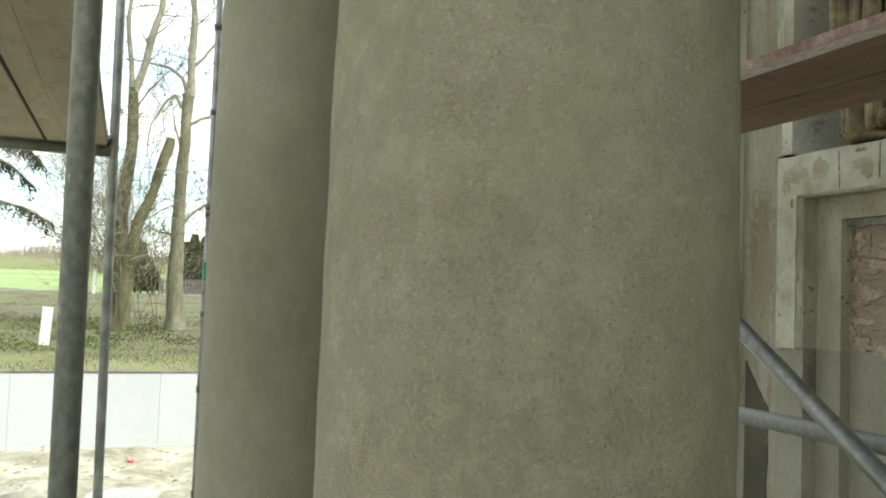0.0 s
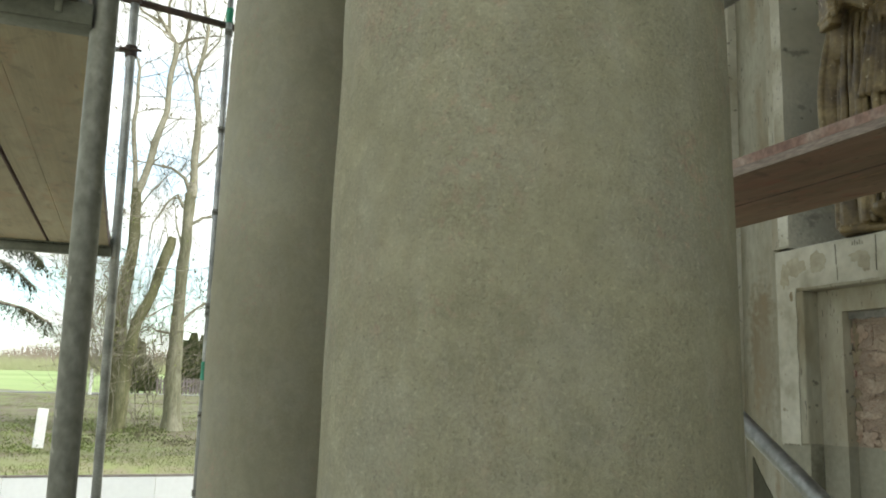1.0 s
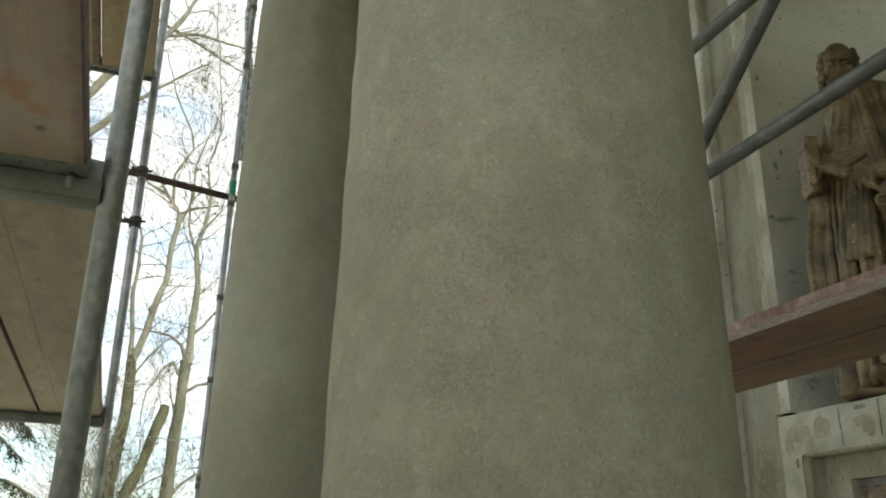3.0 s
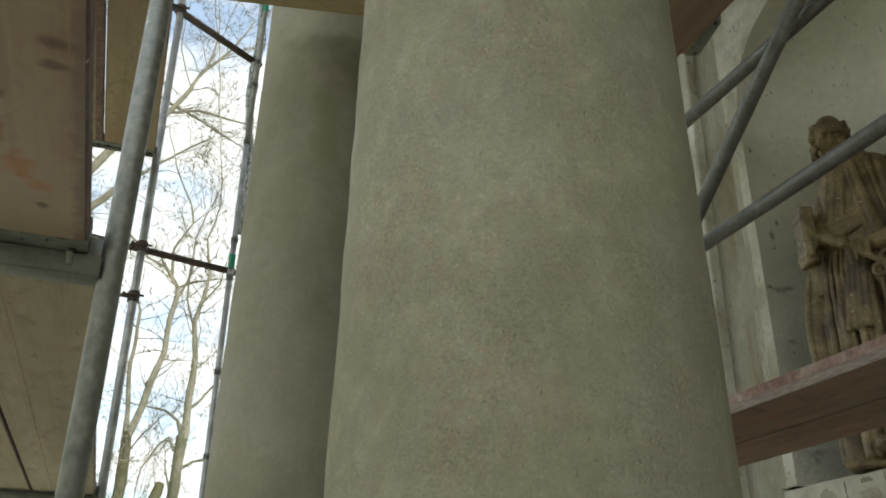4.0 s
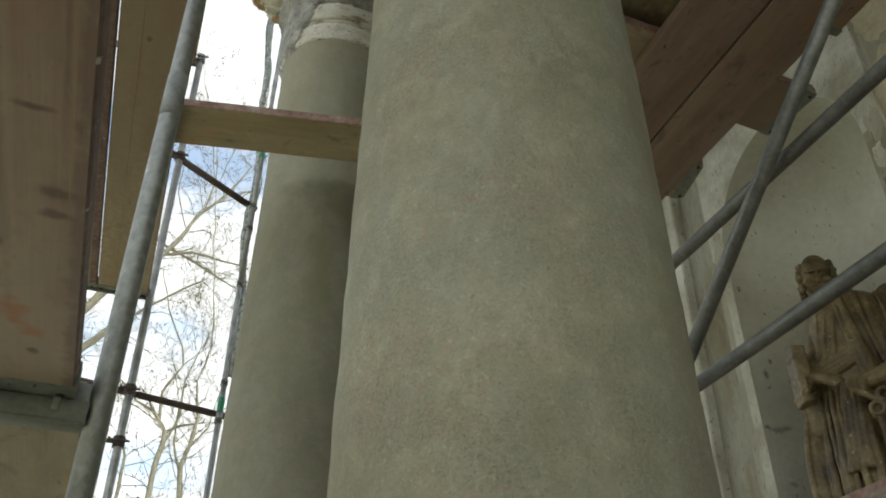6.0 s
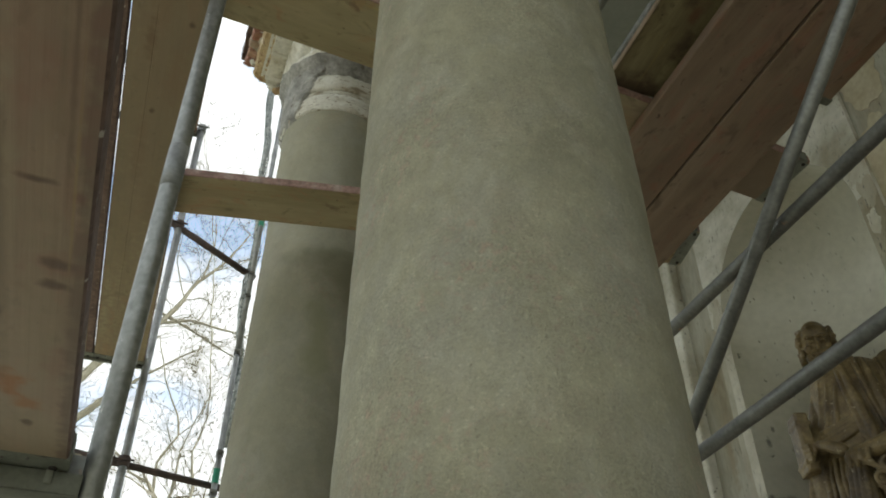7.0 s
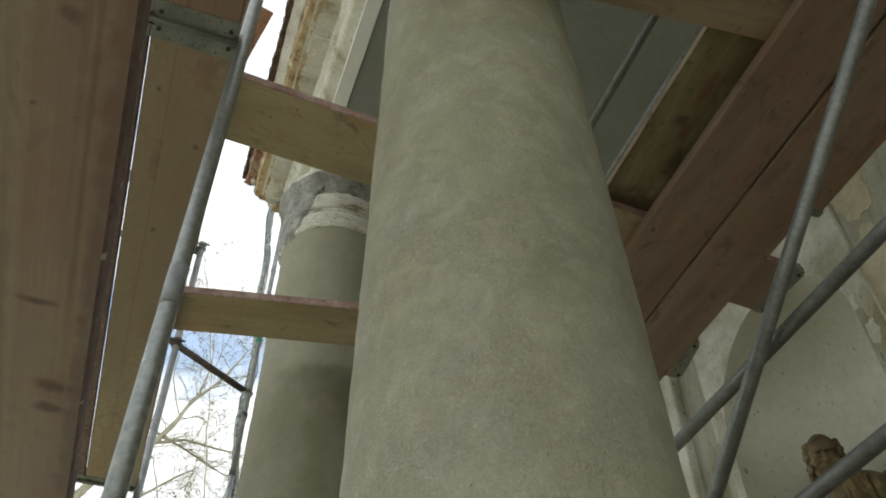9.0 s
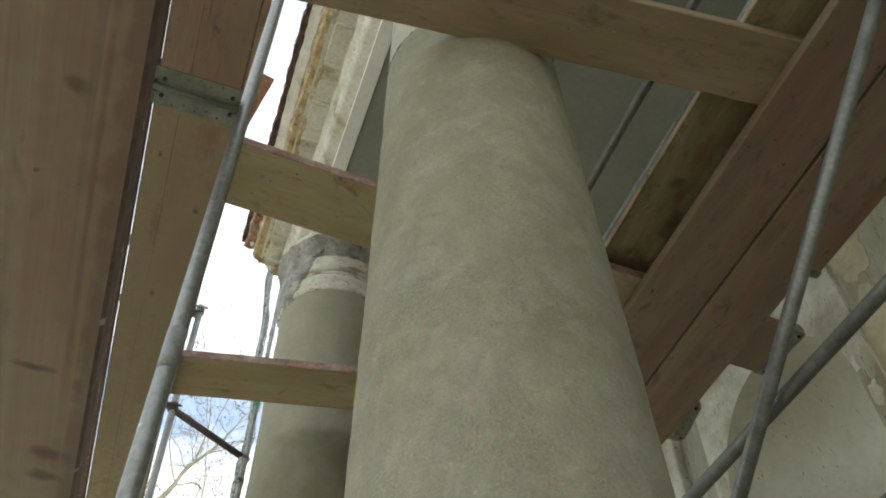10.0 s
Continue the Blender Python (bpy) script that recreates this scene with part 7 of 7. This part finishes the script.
box(bm, -1.26, -1.14, 38.95, 39.05, g(-1.2, 39) - 0.2, 2.15, 0.02)
part("stake", bm, HOUSE_WALL, t)
bm = B()
box(bm, -14, 14, 40.2, 43.2, 0.95, 1.13, 0.01)
solid("road", bm, ASPHALT, (0, 41, 1.0), "pale country road along the field", "road", kind="structure")


def hedge_plant(x, y, h, w, seed):
    rnd = random.Random(seed)
    z = g(x, y)
    t = thing("hedge_conifer", (x, y, z), "dense dark green conifer of a hedge", "conifer", group="conifer hedge")
    bm = B()
    tube(bm, (x, y, z - 0.1), (x, y, z + h * 0.6), 0.06, 8)
    part("trunk", bm, BARK, t)
    verts, faces = [], []
    for k in range(2600):
        f = rnd.random() ** 0.8
        a = rnd.uniform(0, 2 * math.pi)
        r = w * (1 - f) ** 0.7 * rnd.uniform(0.55, 1.08) + 0.03
        p = Vector((r * math.cos(a), r * math.sin(a), 0.1 + f * h))
        d = Vector((math.cos(a), math.sin(a), 0.9)).normalized() * 0.16
        s = d.cross(Vector((rnd.gauss(0, 1), rnd.gauss(0, 1), rnd.gauss(0, 1)))).normalized() * 0.05
        i = len(verts)
        verts += [p - s, p + s, p + d]
        faces.append((i, i + 1, i + 2))
    me = bpy.data.meshes.new("foliage")
    me.from_pydata(verts, [], faces)
    me.materials.append(HEDGE)
    ob = new("foliage", me)
    ob.parent = t
    tagged(ob, kind="stuff")


for i, (x, h) in enumerate(((0.48, 1.9), (0.75, 2.35), (1.08, 1.55), (1.3, 1.1))):
    hedge_plant(x, 44.5, h, 0.38, 50 + i)
for i, (x, h) in enumerate(((2.85, 2.5), (3.2, 2.9), (3.7, 2.8))):
    hedge_plant(x, 44.8, h, 0.5, 60 + i)

fence = thing("fence", (3.5, 43.8, g(3.5, 43.8)), "weathered grey wooden slat fence by the road", "fence")
for i in range(30):
    x = 1.55 + i * 0.15
    bm = B()
    box(bm, x, x + 0.11, 43.78, 43.81, g(x, 43.8) - 0.05, g(x, 43.8) + 0.78 + 0.02 * math.sin(i * 3.1), 0.005)
    part("slat", bm, FENCE, fence)
for z in (0.2, 0.6):
    bm = B()
    box(bm, 1.5, 6.1, 43.82, 43.86, g(3, 43.8) + z, g(3, 43.8) + z + 0.07)
    part("rail", bm, FENCE, fence)


def brush_line(y, x0, x1, h, seed, material, name, label):
    """A far belt of bare bushes, many small stems and tufts."""
    rnd = random.Random(seed)
    verts, faces = [], []
    for k in range(5200):
        x = rnd.uniform(x0, x1)
        yy = y + rnd.uniform(-4, 4)
        z = g(x, yy)
        hh = h * (0.45 + 0.55 * (0.5 + 0.5 * noise.noise(Vector((x * 0.12, seed, 0))))) * rnd.uniform(0.3, 1.0)
        lean = rnd.gauss(0, 0.25) * hh
        w = 0.05 + 0.10 * rnd.random()
        i = len(verts)
        verts += [Vector((x - w, yy, z - 0.2)), Vector((x + w, yy, z - 0.2)), Vector((x + lean, yy, z + hh))]
        faces.append((i, i + 1, i + 2))
    me = bpy.data.meshes.new(name)
    me.from_pydata(verts, [], faces)
    me.materials.append(material)
    tagged(new(name, me), label, "bushes", kind="stuff")


brush_line(165, -45, 30, 7.0, 3, BUSH, "far_bushes", "belt of bare brown bushes beyond the field")
brush_line(150, -45, 30, 3.6, 4, PALE_SCRUB, "far_scrub", "low pale green scrub along the field edge")


def grass_tufts():
    rnd = random.Random(77)
    verts, faces = [], []
    for k in range(60000):
        y = 9.4 + 30 * rnd.random() ** 1.5
        x = rnd.uniform(-0.16, 0.14) * y + rnd.uniform(-1, 1)
        if noise.noise(Vector((x * 0.6, y * 0.6, 3))) < rnd.uniform(-0.5, 0.25):
            continue
        z = g(x, y)
        h = rnd.uniform(0.02, 0.06)
        a = rnd.uniform(0, math.pi)
        w = 0.006 + 0.004 * rnd.random()
        i = len(verts)
        dx, dy = math.cos(a) * w, math.sin(a) * w
        verts += [Vector((x - dx, y - dy, z - 0.01)), Vector((x + dx, y + dy, z - 0.01)), Vector((x + rnd.gauss(0, 0.03), y + rnd.gauss(0, 0.03), z + h))]
        faces.append((i, i + 1, i + 2))
    me = bpy.data.meshes.new("grass")
    me.from_pydata(verts, [], faces)
    me.materials.append(GRASS)
    tagged(new("grass", me), "short patchy spring grass on the bank", "grass", kind="stuff")


GRASS = mat("grass_blades", [(0.3, (0.12, 0.135, 0.05)), (0.5, (0.155, 0.18, 0.06)), (0.7, (0.20, 0.205, 0.085))], 1.2, 0.8, 0.0)
grass_tufts()

def undergrowth():
    rnd = random.Random(91)
    verts, faces = [], []
    for k in range(17000):
        y = rnd.uniform(18.5, 27.0)
        x = rnd.uniform(-0.16, 0.12) * y + rnd.uniform(-0.6, 0.6)
        lush = noise.noise(Vector((x * 0.9, y * 0.5, 13))) + 0.5 * noise.noise(Vector((x * 2.3, y * 1.1, 3)))
        if lush < rnd.uniform(-0.1, 0.45):
            continue
        q = Vector((x, y, g(x, y) + rnd.uniform(0.0, 0.30) * max(0.1, lush + 0.2)))
        a = Vector((rnd.gauss(0, 1), rnd.gauss(0, 1), rnd.gauss(0.4, 0.6))).normalized() * rnd.uniform(0.02, 0.05)
        s = a.cross(Vector((rnd.random(), rnd.random(), rnd.random()))).normalized() * 0.02
        i = len(verts)
        verts += [q - a * 0.3, q + a * 0.5 + s, q + a, q + a * 0.5 - s]
        faces.append((i, i + 1, i + 2, i + 3))
    me = bpy.data.meshes.new("undergrowth")
    me.from_pydata(verts, [], faces)
    me.materials.append(WEED)
    tagged(new("undergrowth", me), "low weeds and dead leaves under the trees", "undergrowth", kind="stuff")


WEED = mat("weed_leaves", [(0.35, (0.12, 0.10, 0.06)), (0.5, (0.13, 0.165, 0.05)), (0.65, (0.22, 0.26, 0.085))], 1.1, 0.8, 0.0)
undergrowth()

# puddle, clods and litter on the churned sand
bm = B()
vs = [bm.verts.new((0.07 + 0.30 * math.cos(t), 7.08 + 0.27 * math.sin(t), -0.018)) for t in (2 * math.pi * i / 40 for i in range(40))]
bm.faces.new(vs)
solid("puddle", bm, WET, (0.07, 7.08, -0.018), "shallow bright puddle on the sand", "puddle", kind="stuff")
rnd = random.Random(88)
verts, faces = [], []
bm = B()
for k in range(300):
    x, y = rnd.uniform(-1.6, 1.4), rnd.uniform(5.6, 8.95)
    s = rnd.uniform(0.005, 0.018)
    if abs(x - 0.1) < 0.55 and abs(y - 7.1) < 0.4:
        continue
    ball(bm, (x, y, g(x, y) + s * 0.2), s * 1.3, s, s * 0.7, None, 7, 5, 0.5, 2.0)
solid("clods", bm, GROUND, (0, 7, 0), "clods of sandy soil scattered over the yard", "soil", kind="stuff")
bm = B()
box(bm, 0.10, 0.20, 8.30, 8.37, g(0.15, 8.33) + 0.0, g(0.15, 8.33) + 0.03, 0.01)
bmesh.ops.rotate(bm, verts=bm.verts, cent=(0.15, 8.33, g(0.15, 8.33) + 0.015), matrix=Euler((0.4, 0.3, 0.5)).to_matrix())
solid("litter_scrap", bm, RED_PLASTIC, (0.15, 8.33, g(0.15, 8.33)), "small red plastic scrap lying on the sand", "litter")

# ---- bricks laid bare in the blind panel ----
def bricks():
    rnd = random.Random(5)
    course, ln = 0.105, 0.25
    shapes = []
    for k in range(5):
        bm = B()
        box(bm, -0.03, 0.03, -0.5, 0.5, -0.5, 0.5)
        bmesh.ops.bevel(bm, geom=list(bm.edges), offset=0.014, segments=1, affect="EDGES")
        for v in bm.verts:
            v.co += Vector((0.007, 0.035, 0.06)) * rnd.uniform(-1, 1)
        me = bpy.data.meshes.new("brick")
        bm.to_mesh(me)
        bm.free()
        me.materials.append(BRICK)
        shapes.append(me)
    z = 1.405
    row = 0
    while z < 2.0:
        y = BRICK_LO - (ln / 2 if row % 2 else 0.0)
        while y < BRICK_HI:
            a, b = max(y, BRICK_LO + 0.002), min(y + ln - 0.006, BRICK_HI - 0.002 - rnd.uniform(0, 0.02))
            if b - a > 0.04:
                ob = new("brick", shapes[rnd.randrange(5)])
                ob.parent = wall
                top = min(z + course - 0.008, 2.012)
                ob.location = Vector((BRICK_X + rnd.uniform(0.0, 0.008) + 0.016, (a + b) / 2, (z + top) / 2)) - BASE[wall]
                ob.scale = (1, b - a, top - z)
            y += ln
        z += course
        row += 1


bricks()
rnd = random.Random(19)
for k in range(44):
    blob_patch(rnd.uniform(BRICK_LO + 0.04, BRICK_HI - 0.04), 1.42 + 0.105 * rnd.randrange(6) + rnd.uniform(-0.03, 0.05), rnd.uniform(0.03, 0.085), rnd.uniform(0.012, 0.035), BRICK_X - 0.0135, MORTAR, 40 + k, "", 0.0015 + 0.001 * rnd.random(), 0.6)
for k in range(6):
    blob_patch(BRICK_HI - rnd.uniform(0.008, 0.03), 1.47 + 0.08 * k, rnd.uniform(0.014, 0.03), rnd.uniform(0.025, 0.045), BRICK_X - 0.008 - 0.002 * (k % 3), STAIN if k % 3 else BRICK, 80 + k, "", 0.004, 0.8)
# Grey strip drawn in place of the lintel's shadow on the bricks.
ragged_sheet(BRICK_LO + 0.002, BRICK_HI - 0.002, 1.952, 1.984, BRICK_X - 0.003, CEMENT, 61, "grey strip standing in for the shadow under the lintel", (0.010, 0.0, 0.0, 0.0), 0.022)
